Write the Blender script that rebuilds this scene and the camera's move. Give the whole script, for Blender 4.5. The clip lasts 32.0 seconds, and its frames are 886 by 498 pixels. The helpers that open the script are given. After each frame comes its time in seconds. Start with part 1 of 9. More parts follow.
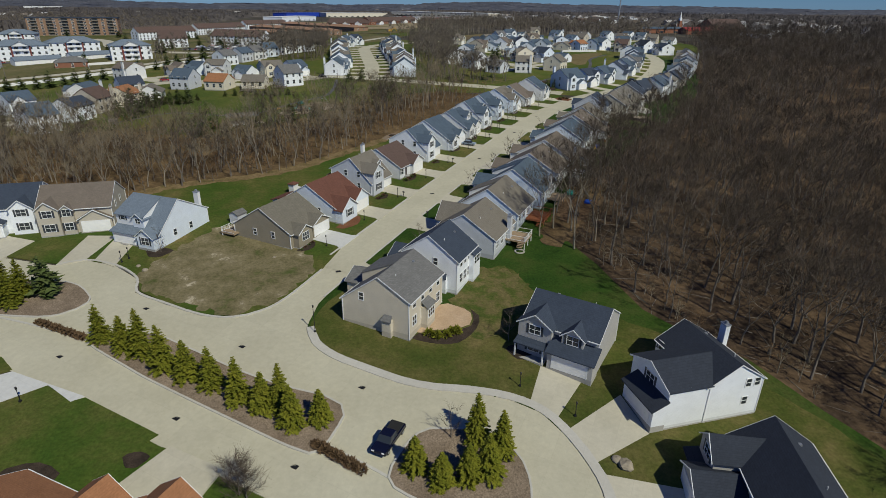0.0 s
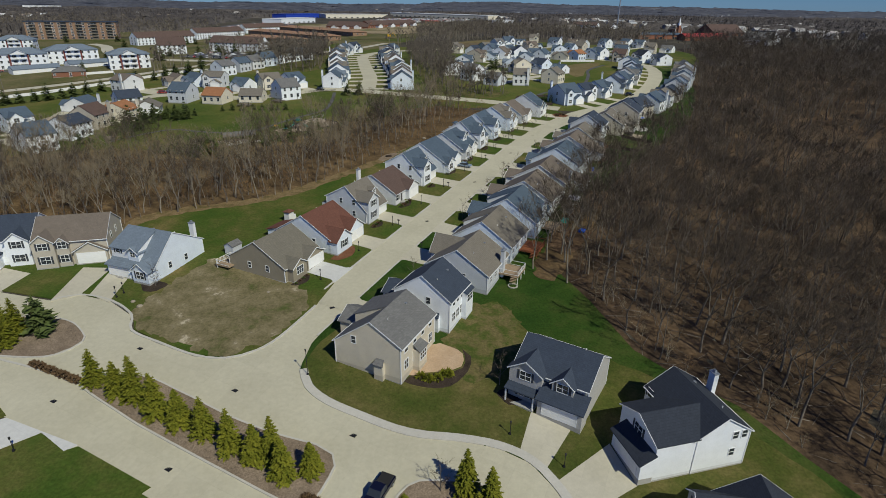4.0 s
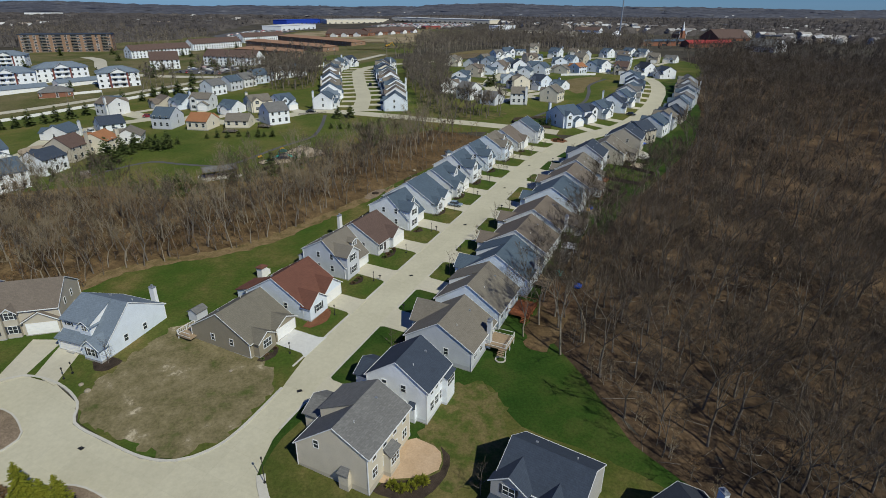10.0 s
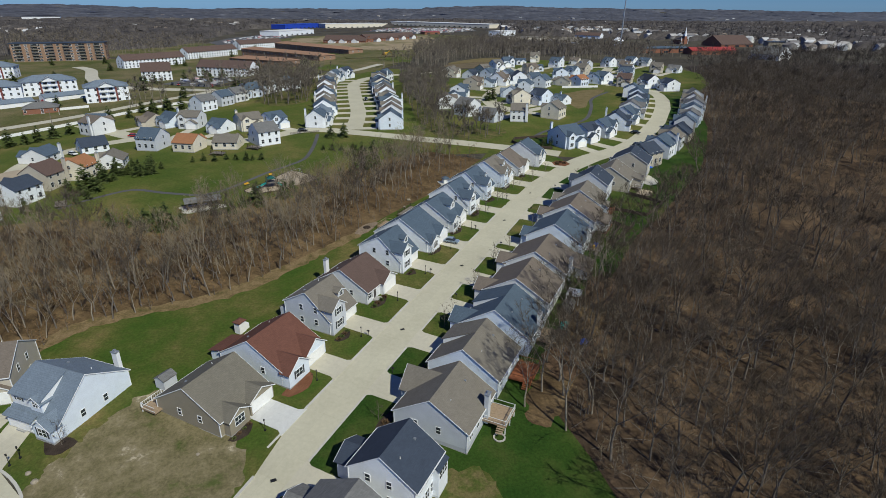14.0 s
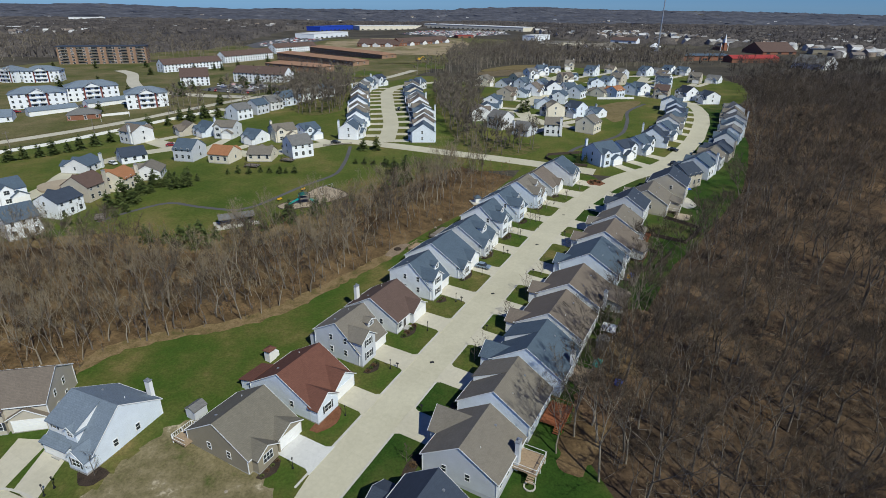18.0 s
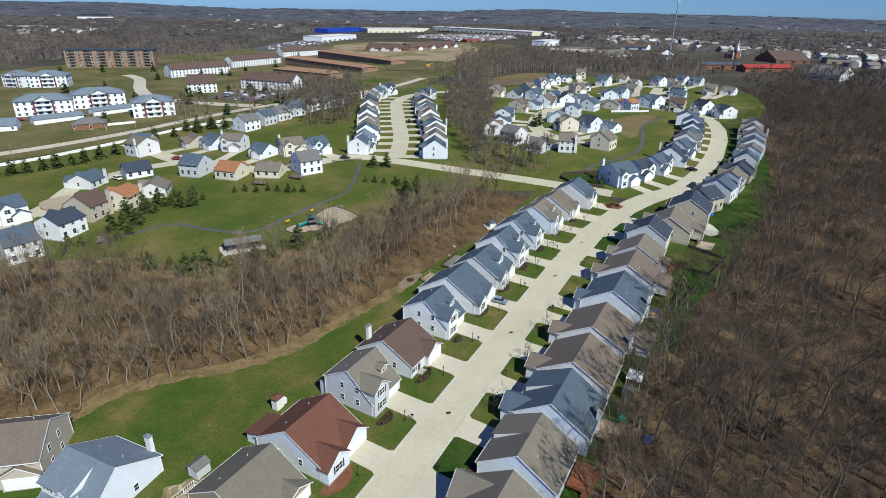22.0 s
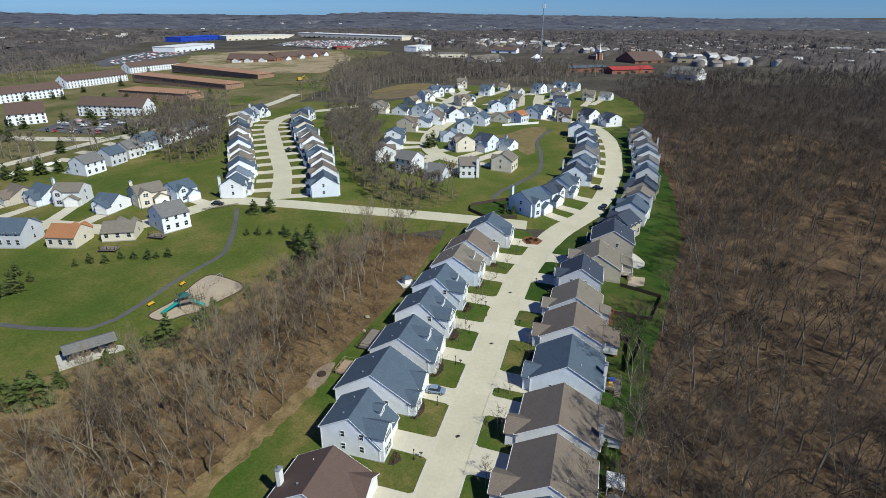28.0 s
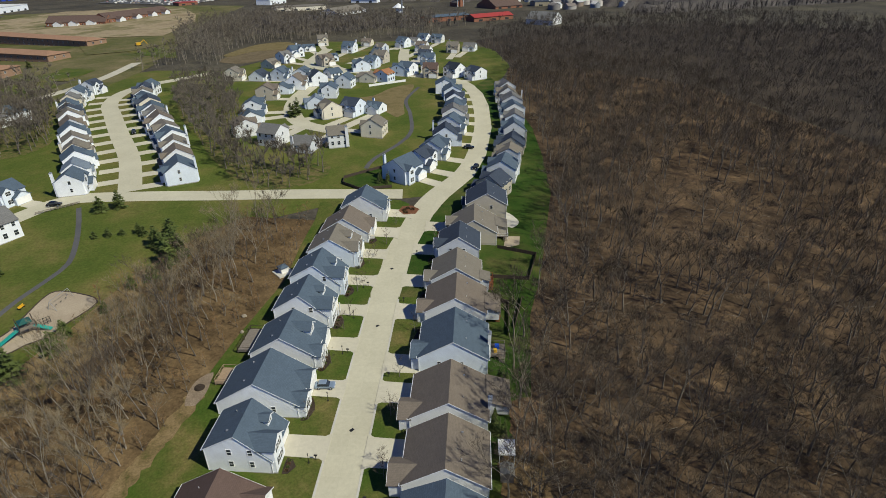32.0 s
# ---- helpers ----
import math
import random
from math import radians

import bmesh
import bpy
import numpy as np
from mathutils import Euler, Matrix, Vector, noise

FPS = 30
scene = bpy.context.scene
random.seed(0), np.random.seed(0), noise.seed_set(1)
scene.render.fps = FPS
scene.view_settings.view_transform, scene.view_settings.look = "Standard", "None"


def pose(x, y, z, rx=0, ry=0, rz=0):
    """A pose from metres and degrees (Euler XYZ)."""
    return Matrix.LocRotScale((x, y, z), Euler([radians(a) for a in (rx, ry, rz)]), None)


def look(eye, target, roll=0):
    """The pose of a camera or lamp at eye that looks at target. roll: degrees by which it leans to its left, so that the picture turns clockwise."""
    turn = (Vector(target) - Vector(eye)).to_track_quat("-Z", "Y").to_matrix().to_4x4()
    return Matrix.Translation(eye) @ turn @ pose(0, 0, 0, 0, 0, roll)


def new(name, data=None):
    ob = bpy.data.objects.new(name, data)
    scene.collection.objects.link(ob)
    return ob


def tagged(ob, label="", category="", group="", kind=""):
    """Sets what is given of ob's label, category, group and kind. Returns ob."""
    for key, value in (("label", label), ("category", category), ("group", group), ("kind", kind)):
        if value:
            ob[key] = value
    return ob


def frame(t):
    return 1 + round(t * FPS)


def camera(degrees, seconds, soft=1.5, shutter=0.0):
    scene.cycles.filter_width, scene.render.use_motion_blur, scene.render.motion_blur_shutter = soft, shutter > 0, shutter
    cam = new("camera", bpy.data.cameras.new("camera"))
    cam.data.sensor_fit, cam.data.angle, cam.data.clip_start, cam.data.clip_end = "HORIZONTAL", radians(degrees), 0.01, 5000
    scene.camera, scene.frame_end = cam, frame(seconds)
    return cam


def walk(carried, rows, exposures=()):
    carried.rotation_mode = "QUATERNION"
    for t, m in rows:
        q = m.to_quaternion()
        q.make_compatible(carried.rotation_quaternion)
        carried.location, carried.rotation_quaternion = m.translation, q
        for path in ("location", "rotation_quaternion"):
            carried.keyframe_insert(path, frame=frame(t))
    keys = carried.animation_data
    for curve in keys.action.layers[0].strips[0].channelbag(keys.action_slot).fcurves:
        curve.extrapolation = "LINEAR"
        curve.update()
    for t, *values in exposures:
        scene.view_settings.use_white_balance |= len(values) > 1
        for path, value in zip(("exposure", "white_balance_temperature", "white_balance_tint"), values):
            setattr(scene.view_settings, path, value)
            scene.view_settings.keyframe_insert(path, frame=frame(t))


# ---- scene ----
cam = camera(76.5, 32.0, 0.7)
PATH = [
    (0.0, pose(0.00, 0.00, 41.46, 66.36, -0.62, -0.00)),
    (0.5, pose(-0.07, -0.08, 42.23, 66.34, -0.63, -0.05)),
    (1.0, pose(-0.02, -0.11, 42.99, 66.32, -0.72, -0.04)),
    (1.5, pose(-0.01, -0.08, 43.74, 66.29, -0.73, -0.09)),
    (2.0, pose(0.10, 0.07, 44.54, 66.31, -0.79, -0.05)),
    (2.5, pose(0.21, 0.40, 45.40, 66.27, -0.82, -0.07)),
    (3.0, pose(0.39, 0.90, 46.19, 66.27, -0.83, -0.05)),
    (3.5, pose(0.64, 1.45, 47.05, 66.26, -0.88, -0.01)),
    (5.5, pose(2.26, 5.12, 50.09, 66.25, -0.80, 0.08)),
    (6.0, pose(2.78, 6.26, 50.77, 66.30, -0.79, 0.14)),
    (6.5, pose(3.16, 7.36, 51.47, 66.28, -0.73, 0.15)),
    (7.0, pose(3.48, 8.47, 51.99, 66.35, -0.70, 0.14)),
    (7.5, pose(3.77, 9.60, 52.49, 66.35, -0.69, 0.21)),
    (8.0, pose(4.00, 10.66, 53.22, 66.29, -0.63, 0.24)),
    (8.5, pose(4.31, 11.81, 53.76, 66.28, -0.55, 0.26)),
    (9.0, pose(4.55, 13.07, 54.31, 66.29, -0.53, 0.31)),
    (9.5, pose(4.85, 14.33, 54.77, 66.31, -0.44, 0.28)),
    (10.0, pose(5.07, 15.74, 55.28, 66.33, -0.44, 0.31)),
    (10.5, pose(5.26, 17.17, 55.84, 66.36, -0.41, 0.29)),
    (11.0, pose(5.55, 18.68, 56.33, 66.45, -0.47, 0.32)),
    (11.5, pose(5.85, 20.42, 56.76, 66.53, -0.98, 0.23)),
    (12.0, pose(6.11, 22.21, 57.28, 66.56, -1.46, 0.17)),
    (12.5, pose(6.29, 23.94, 57.91, 66.58, -1.22, 0.21)),
    (13.0, pose(6.33, 25.67, 58.72, 66.57, -1.10, 0.25)),
    (13.5, pose(6.30, 27.31, 59.61, 66.52, -0.91, 0.28)),
    (14.0, pose(6.23, 28.90, 60.52, 66.48, -0.35, 0.30)),
    (14.5, pose(6.19, 30.29, 61.34, 66.49, -0.10, 0.34)),
    (16.5, pose(5.61, 32.76, 63.93, 66.41, -0.20, 1.78)),
    (17.0, pose(5.42, 32.94, 64.50, 66.43, -0.42, 3.32)),
    (17.5, pose(5.27, 32.95, 65.10, 66.48, -0.47, 3.39)),
    (18.0, pose(5.07, 33.03, 65.73, 66.47, -0.57, 3.44)),
    (18.5, pose(4.88, 33.24, 66.30, 66.53, -0.69, 3.46)),
    (19.0, pose(4.64, 33.68, 66.87, 66.54, -0.64, 3.47)),
    (19.5, pose(4.38, 34.38, 67.48, 66.52, -0.70, 3.60)),
    (20.0, pose(3.91, 35.30, 68.20, 66.50, -0.82, 3.69)),
    (20.5, pose(3.41, 36.56, 68.85, 66.51, -0.90, 3.81)),
    (21.0, pose(2.84, 38.10, 69.49, 66.50, -1.04, 3.94)),
    (21.5, pose(2.26, 39.81, 70.06, 66.51, -1.05, 4.04)),
    (22.0, pose(1.70, 41.85, 70.60, 66.53, -1.03, 4.13)),
    (22.5, pose(1.21, 44.27, 71.05, 66.58, -1.04, 4.22)),
    (23.0, pose(0.72, 46.90, 71.45, 66.59, -1.13, 4.28)),
    (23.5, pose(0.09, 49.63, 71.95, 66.62, -1.16, 4.24)),
    (24.0, pose(-0.53, 52.42, 72.37, 66.66, -1.14, 4.20)),
    (24.5, pose(-1.27, 55.32, 72.67, 66.72, -1.24, 4.31)),
    (26.5, pose(-4.51, 67.27, 74.13, 66.77, -1.32, -0.30)),
    (27.0, pose(-5.09, 69.45, 74.52, 66.92, -1.01, -2.80)),
    (27.5, pose(-5.39, 70.92, 74.99, 66.93, -0.78, -5.48)),
    (28.0, pose(-5.41, 71.85, 75.57, 66.88, -0.53, -8.66)),
    (28.5, pose(-5.21, 72.59, 76.32, 66.80, -0.35, -12.56)),
    (29.0, pose(-4.88, 73.23, 77.16, 66.73, -0.10, -16.19)),
    (29.5, pose(-4.50, 73.92, 77.95, 66.66, -0.07, -18.52)),
    (30.0, pose(-4.09, 74.63, 78.64, 66.57, -0.04, -19.81)),
    (30.5, pose(-3.54, 75.14, 79.20, 66.52, 0.00, -20.73)),
    (31.0, pose(-2.92, 75.49, 79.70, 66.48, 0.12, -21.32)),
    (31.5, pose(-2.19, 75.70, 80.08, 66.39, 0.22, -21.64)),
    (31.7, pose(-1.95, 75.75, 80.16, 65.10, 0.32, -21.67)),
    (32.0, pose(-1.42, 75.86, 80.38, 62.10, 0.54, -21.74)),
]
walk(cam, PATH, [(0, -0.47, 6890, 1), (9, -0.34, 6740, 0), (14, -0.24, 6560, 1), (17, -0.15, 6480, 1), (20, -0.05, 6480, 1), (24, 0.34, 6480, 1), (27, 0.34, 6500, 0), (28, 0.17, 6520, 0), (29, -0.04, 6540, 0), (30, -0.10, 6560, 0), (31, -0.07, 6580, -1), (32, -0.08, 7100, 0)])

# ---- light ----
SUN_DIR = Vector((0.445, -0.545, 0.710)).normalized()      # towards the sun
world = bpy.data.worlds.new("sky")
scene.world = world
world.use_nodes = True
wn, wl = world.node_tree.nodes, world.node_tree.links
sky = wn.new("ShaderNodeTexSky")
sky.sky_type = "NISHITA"
sky.sun_disc = False
sky.sun_elevation = math.asin(SUN_DIR.z)
sky.sun_rotation = math.atan2(SUN_DIR.x, SUN_DIR.y)
sky.air_density, sky.dust_density, sky.ozone_density = 0.9, 0.0, 3.0
tint = wn.new("ShaderNodeMix")
tint.data_type, tint.blend_type = "RGBA", "MULTIPLY"
tint.inputs[0].default_value, tint.inputs[7].default_value = 1.0, (0.40, 0.74, 1.66, 1)
wl.new(sky.outputs[0], tint.inputs[6])
wl.new(tint.outputs[2], wn["Background"].inputs[0])
wn["Background"].inputs[1].default_value = 0.053
sun = new("sun", bpy.data.lights.new("sun", "SUN"))
sun.data.energy, sun.data.angle, sun.data.color = 4.55, radians(0.5), (1.0, 0.96, 0.875)
sun.matrix_world = look(SUN_DIR * 300, (0, 0, 0))


# ---- materials ----
def ramp(nt, fac, stops):
    r = nt.nodes.new("ShaderNodeValToRGB")
    e = r.color_ramp.elements
    while len(e) < len(stops):
        e.new(0.5)
    for k, (p, c) in enumerate(stops):
        e[k].position, e[k].color = p, (*c, 1)
    nt.links.new(fac, r.inputs[0])
    return r.outputs[0]


def noise_of(nt, scale, detail=5, rough=0.6, vec=None, stretch=None):
    n = nt.nodes.new("ShaderNodeTexNoise")
    n.inputs["Scale"].default_value, n.inputs["Detail"].default_value, n.inputs["Roughness"].default_value = scale, detail, rough
    if vec is None:
        vec = nt.nodes.new("ShaderNodeNewGeometry").outputs["Position"]
    if stretch:
        m = nt.nodes.new("ShaderNodeMapping")
        m.inputs["Scale"].default_value = stretch
        nt.links.new(vec, m.inputs[0])
        vec = m.outputs[0]
    nt.links.new(vec, n.inputs["Vector"])
    return n.outputs["Fac"]


def mix(nt, fac, a, b, how="MIX"):
    m = nt.nodes.new("ShaderNodeMix")
    m.data_type, m.blend_type = "RGBA", how
    for s, v in ((m.inputs[0], fac), (m.inputs[6], a), (m.inputs[7], b)):
        if isinstance(v, (int, float)):
            s.default_value = v
        elif isinstance(v, tuple):
            s.default_value = (*v, 1)
        else:
            nt.links.new(v, s)
    return m.outputs[2]


def start_mat(name, rough=0.8, metal=0.0, spec=0.3):
    m = bpy.data.materials.new(name)
    m.use_nodes = True
    nt = m.node_tree
    b = nt.nodes["Principled BSDF"]
    b.inputs["Roughness"].default_value, b.inputs["Metallic"].default_value = rough, metal
    b.inputs["Specular IOR Level"].default_value = spec
    return m, nt, b


def bump(nt, b, h, strength=0.3, dist=0.05):
    n = nt.nodes.new("ShaderNodeBump")
    n.inputs["Strength"].default_value, n.inputs["Distance"].default_value = strength, dist
    nt.links.new(h, n.inputs["Height"])
    nt.links.new(n.outputs[0], b.inputs["Normal"])


def blotchy(name, stops_big, big, small, grain=0.25, rough=0.85, spec=0.2, bmp=0.3, bdist=0.05):
    """A rough surface: colours by large blotches, darkened and lightened by a fine grain."""
    m, nt, b = start_mat(name, rough, 0, spec)
    c = ramp(nt, noise_of(nt, big, 6, 0.65), stops_big)
    f = noise_of(nt, small, 4, 0.7)
    g = ramp(nt, f, [(0.25, (1 - grain,) * 3), (0.75, (1 + grain,) * 3)])
    nt.links.new(mix(nt, 1.0, c, g, "MULTIPLY"), b.inputs["Base Color"])
    bump(nt, b, f, bmp, bdist)
    return m


GRASS = blotchy("grass", [(0.28, (0.038, 0.076, 0.012)), (0.42, (0.057, 0.090, 0.016)), (0.56, (0.090, 0.100, 0.026)), (0.70, (0.170, 0.136, 0.054))], 0.085, 2.2, 0.35, 0.95, 0.1)
LUSH = blotchy("lush_grass", [(0.30, (0.019, 0.050, 0.008)), (0.46, (0.032, 0.064, 0.011)), (0.58, (0.058, 0.077, 0.019)), (0.74, (0.115, 0.102, 0.040))], 0.075, 2.6, 0.35, 0.95, 0.1)
FIELD = blotchy("field_grass", [(0.30, (0.058, 0.090, 0.016)), (0.48, (0.088, 0.108, 0.024)), (0.60, (0.130, 0.124, 0.038)), (0.74, (0.200, 0.162, 0.070))], 0.045, 1.4, 0.3, 0.95, 0.1)
PATCHY = blotchy("half_dormant_turf", [(0.32, (0.050, 0.082, 0.016)), (0.44, (0.078, 0.092, 0.024)), (0.56, (0.130, 0.112, 0.046)), (0.72, (0.175, 0.140, 0.066))], 0.42, 2.6, 0.35, 0.95, 0.1)
DRYFIELD = blotchy("dry_field_grass", [(0.30, (0.066, 0.084, 0.022)), (0.46, (0.110, 0.108, 0.042)), (0.60, (0.155, 0.134, 0.065)), (0.75, (0.215, 0.175, 0.100))], 0.035, 0.9, 0.35, 0.95, 0.1)
STRAW = blotchy("dormant_grass", [(0.3, (0.130, 0.105, 0.045)), (0.6, (0.190, 0.150, 0.075)), (0.8, (0.085, 0.090, 0.030))], 0.2, 2.6, 0.3, 0.95, 0.1)
ROUGHGRASS = blotchy("rough_verge", [(0.28, (0.078, 0.082, 0.026)), (0.42, (0.145, 0.108, 0.050)), (0.58, (0.215, 0.155, 0.082)), (0.78, (0.125, 0.082, 0.042))], 0.35, 3.0, 0.4, 1.0, 0.1)
BARE = blotchy("bare_soil", [(0.30, (0.080, 0.094, 0.030)), (0.42, (0.148, 0.128, 0.066)), (0.56, (0.196, 0.166, 0.094)), (0.62, (0.230, 0.195, 0.120)), (0.67, (0.420, 0.365, 0.260))], 0.24, 2.2, 0.35, 0.95, 0.1)
OLIVE = blotchy("olive_turf", [(0.30, (0.044, 0.066, 0.013)), (0.44, (0.068, 0.081, 0.019)), (0.57, (0.104, 0.099, 0.032)), (0.73, (0.165, 0.132, 0.056))], 0.13, 2.4, 0.35, 0.95, 0.1)
LITTER = blotchy("leaf_litter", [(0.3, (0.056, 0.038, 0.024)), (0.48, (0.115, 0.074, 0.045)), (0.62, (0.175, 0.115, 0.070)), (0.8, (0.250, 0.175, 0.108))], 0.10, 1.6, 0.45, 1.0, 0.05, 0.5, 0.2)
MULCH = blotchy("mulch", [(0.3, (0.028, 0.022, 0.018)), (0.7, (0.070, 0.052, 0.040))], 0.6, 9, 0.5, 1.0, 0.1)
REDMULCH = blotchy("red_mulch", [(0.3, (0.130, 0.055, 0.030)), (0.7, (0.200, 0.095, 0.055))], 0.6, 9, 0.4, 1.0, 0.1)
GRAVEL = blotchy("river_gravel", [(0.3, (0.165, 0.126, 0.090)), (0.7, (0.275, 0.215, 0.158))], 0.35, 5, 0.6, 1.0, 0.15)
SAND = blotchy("sand", [(0.3, (0.33, 0.27, 0.20)), (0.7, (0.43, 0.36, 0.27))], 0.12, 4, 0.2, 1.0, 0.1)
EARTHWORK = blotchy("graded_earth", [(0.32, (0.23, 0.18, 0.11)), (0.48, (0.33, 0.265, 0.17)), (0.56, (0.20, 0.17, 0.09)), (0.70, (0.11, 0.115, 0.045))], 0.022, 0.5, 0.2, 1.0, 0.1)
ASPHALT = blotchy("asphalt", [(0.3, (0.075, 0.075, 0.080)), (0.7, (0.120, 0.118, 0.118))], 0.06, 4, 0.15, 0.9, 0.25)
PATIO = blotchy("stamped_patio", [(0.3, (0.42, 0.295, 0.185)), (0.7, (0.50, 0.365, 0.25))], 0.5, 3.5, 0.15, 0.8, 0.3)
BARK = blotchy("bark", [(0.3, (0.100, 0.085, 0.072)), (0.7, (0.215, 0.186, 0.158))], 0.9, 12, 0.3, 0.95, 0.1)
TWIG = blotchy("twigs", [(0.3, (0.048, 0.038, 0.029)), (0.7, (0.130, 0.103, 0.078))], 0.05, 0.7, 0.3, 1.0, 0.05)
DRYLITTER = blotchy("dry_litter", [(0.3, (0.064, 0.044, 0.025)), (0.48, (0.115, 0.078, 0.042)), (0.62, (0.175, 0.120, 0.064)), (0.78, (0.240, 0.172, 0.098))], 0.12, 1.6, 0.4, 1.0, 0.05)
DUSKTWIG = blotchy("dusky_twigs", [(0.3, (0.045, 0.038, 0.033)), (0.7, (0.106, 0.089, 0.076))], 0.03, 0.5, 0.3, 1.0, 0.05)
# darker litter for the far wood, shade under the trees put into the colour
SHADELITTER = blotchy("shade_litter", [(0.3, (0.034, 0.028, 0.023)), (0.5, (0.054, 0.044, 0.036)), (0.7, (0.084, 0.066, 0.050))], 0.05, 0.6, 0.4, 1.0, 0.05)
RUSTTWIG = blotchy("rusty_brush", [(0.3, (0.150, 0.088, 0.044)), (0.7, (0.290, 0.180, 0.092))], 0.08, 0.9, 0.35, 1.0, 0.05)
GREYTWIG = blotchy("pale_grey_twigs", [(0.3, (0.108, 0.092, 0.074)), (0.7, (0.205, 0.176, 0.144))], 0.03, 0.5, 0.35, 1.0, 0.05)
WARMTWIG = blotchy("budding_twigs", [(0.3, (0.165, 0.132, 0.086)), (0.7, (0.285, 0.232, 0.155))], 0.05, 0.7, 0.3, 1.0, 0.05)
NEEDLE = blotchy("spruce_needles", [(0.3, (0.100, 0.120, 0.014)), (0.7, (0.235, 0.232, 0.030))], 1.1, 9, 0.45, 0.9, 0.1)
DARKNEEDLE = blotchy("pine_needles", [(0.3, (0.054, 0.082, 0.024)), (0.7, (0.125, 0.150, 0.050))], 0.5, 5, 0.4, 0.9, 0.1)
SHRUB = blotchy("shrub_twigs", [(0.3, (0.085, 0.056, 0.034)), (0.7, (0.165, 0.108, 0.062))], 0.9, 7, 0.4, 1.0, 0.1)
REEDS = blotchy("brown_reeds", [(0.3, (0.110, 0.085, 0.050)), (0.6, (0.165, 0.130, 0.080)), (0.8, (0.080, 0.066, 0.044))], 0.15, 2.0, 0.35, 1.0, 0.1)


def concrete(name, a, c, slab=4.6, joint=0.91):
    m, nt, b = start_mat(name, 0.85, 0, 0.25)
    base = ramp(nt, noise_of(nt, 0.08, 6, 0.6), [(0.3, a), (0.7, c)])
    fine = noise_of(nt, 1.3, 6, 0.75)
    g = ramp(nt, fine, [(0.3, (0.9,) * 3), (0.7, (1.06,) * 3)])
    col = mix(nt, 1.0, base, g, "MULTIPLY")
    mp = nt.nodes.new("ShaderNodeMapping")
    mp.inputs["Rotation"].default_value = (0, 0, radians(24.9))
    nt.links.new(nt.nodes.new("ShaderNodeNewGeometry").outputs["Position"], mp.inputs[0])
    br = nt.nodes.new("ShaderNodeTexBrick")
    br.offset, br.inputs["Scale"].default_value = 0.0, 1.0
    br.inputs["Brick Width"].default_value, br.inputs["Row Height"].default_value = slab, slab
    br.inputs["Mortar Size"].default_value, br.inputs["Mortar Smooth"].default_value = 0.03, 0.3
    for k, v in (("Color1", 1.0), ("Color2", 0.95), ("Mortar", joint)):
        br.inputs[k].default_value = (v, v, v, 1)
    nt.links.new(mp.outputs[0], br.inputs["Vector"])
    nt.links.new(mix(nt, 1.0, col, br.outputs[0], "MULTIPLY"), b.inputs["Base Color"])
    bump(nt, b, fine, 0.15, 0.01)
    return m


ROADMAT = concrete("street_concrete", (0.470, 0.440, 0.332), (0.540, 0.510, 0.392))
DRIVEMAT = concrete("drive_concrete", (0.482, 0.450, 0.354), (0.556, 0.520, 0.422), 2.9)
KERBMAT = concrete("kerb_concrete", (0.47, 0.45, 0.40), (0.56, 0.54, 0.49), 3.0)
NEWDRIVE = concrete("new_concrete", (0.56, 0.56, 0.55), (0.62, 0.62, 0.60), 2.9)


def siding(name, col, rough=0.55):
    """Lap siding: courses 0.12 m high, a shadow line painted at each foot, slight dirt."""
    m, nt, b = start_mat(name, rough, 0, 0.3)
    tc = nt.nodes.new("ShaderNodeTexCoord").outputs["Object"]
    sep = nt.nodes.new("ShaderNodeSeparateXYZ")
    nt.links.new(tc, sep.inputs[0])
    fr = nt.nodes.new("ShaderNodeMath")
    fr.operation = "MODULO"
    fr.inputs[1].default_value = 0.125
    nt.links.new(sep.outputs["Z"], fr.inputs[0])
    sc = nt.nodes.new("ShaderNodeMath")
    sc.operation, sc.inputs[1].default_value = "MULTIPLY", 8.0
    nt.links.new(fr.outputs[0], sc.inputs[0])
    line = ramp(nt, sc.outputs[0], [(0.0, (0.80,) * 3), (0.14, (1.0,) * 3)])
    c = ramp(nt, noise_of(nt, 0.5, 5, 0.65), [(0.25, tuple(v * 0.90 for v in col)), (0.75, tuple(min(1, v * 1.05) for v in col))])
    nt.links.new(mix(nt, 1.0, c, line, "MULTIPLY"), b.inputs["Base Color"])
    bump(nt, b, sc.outputs[0], 0.25, 0.02)
    return m


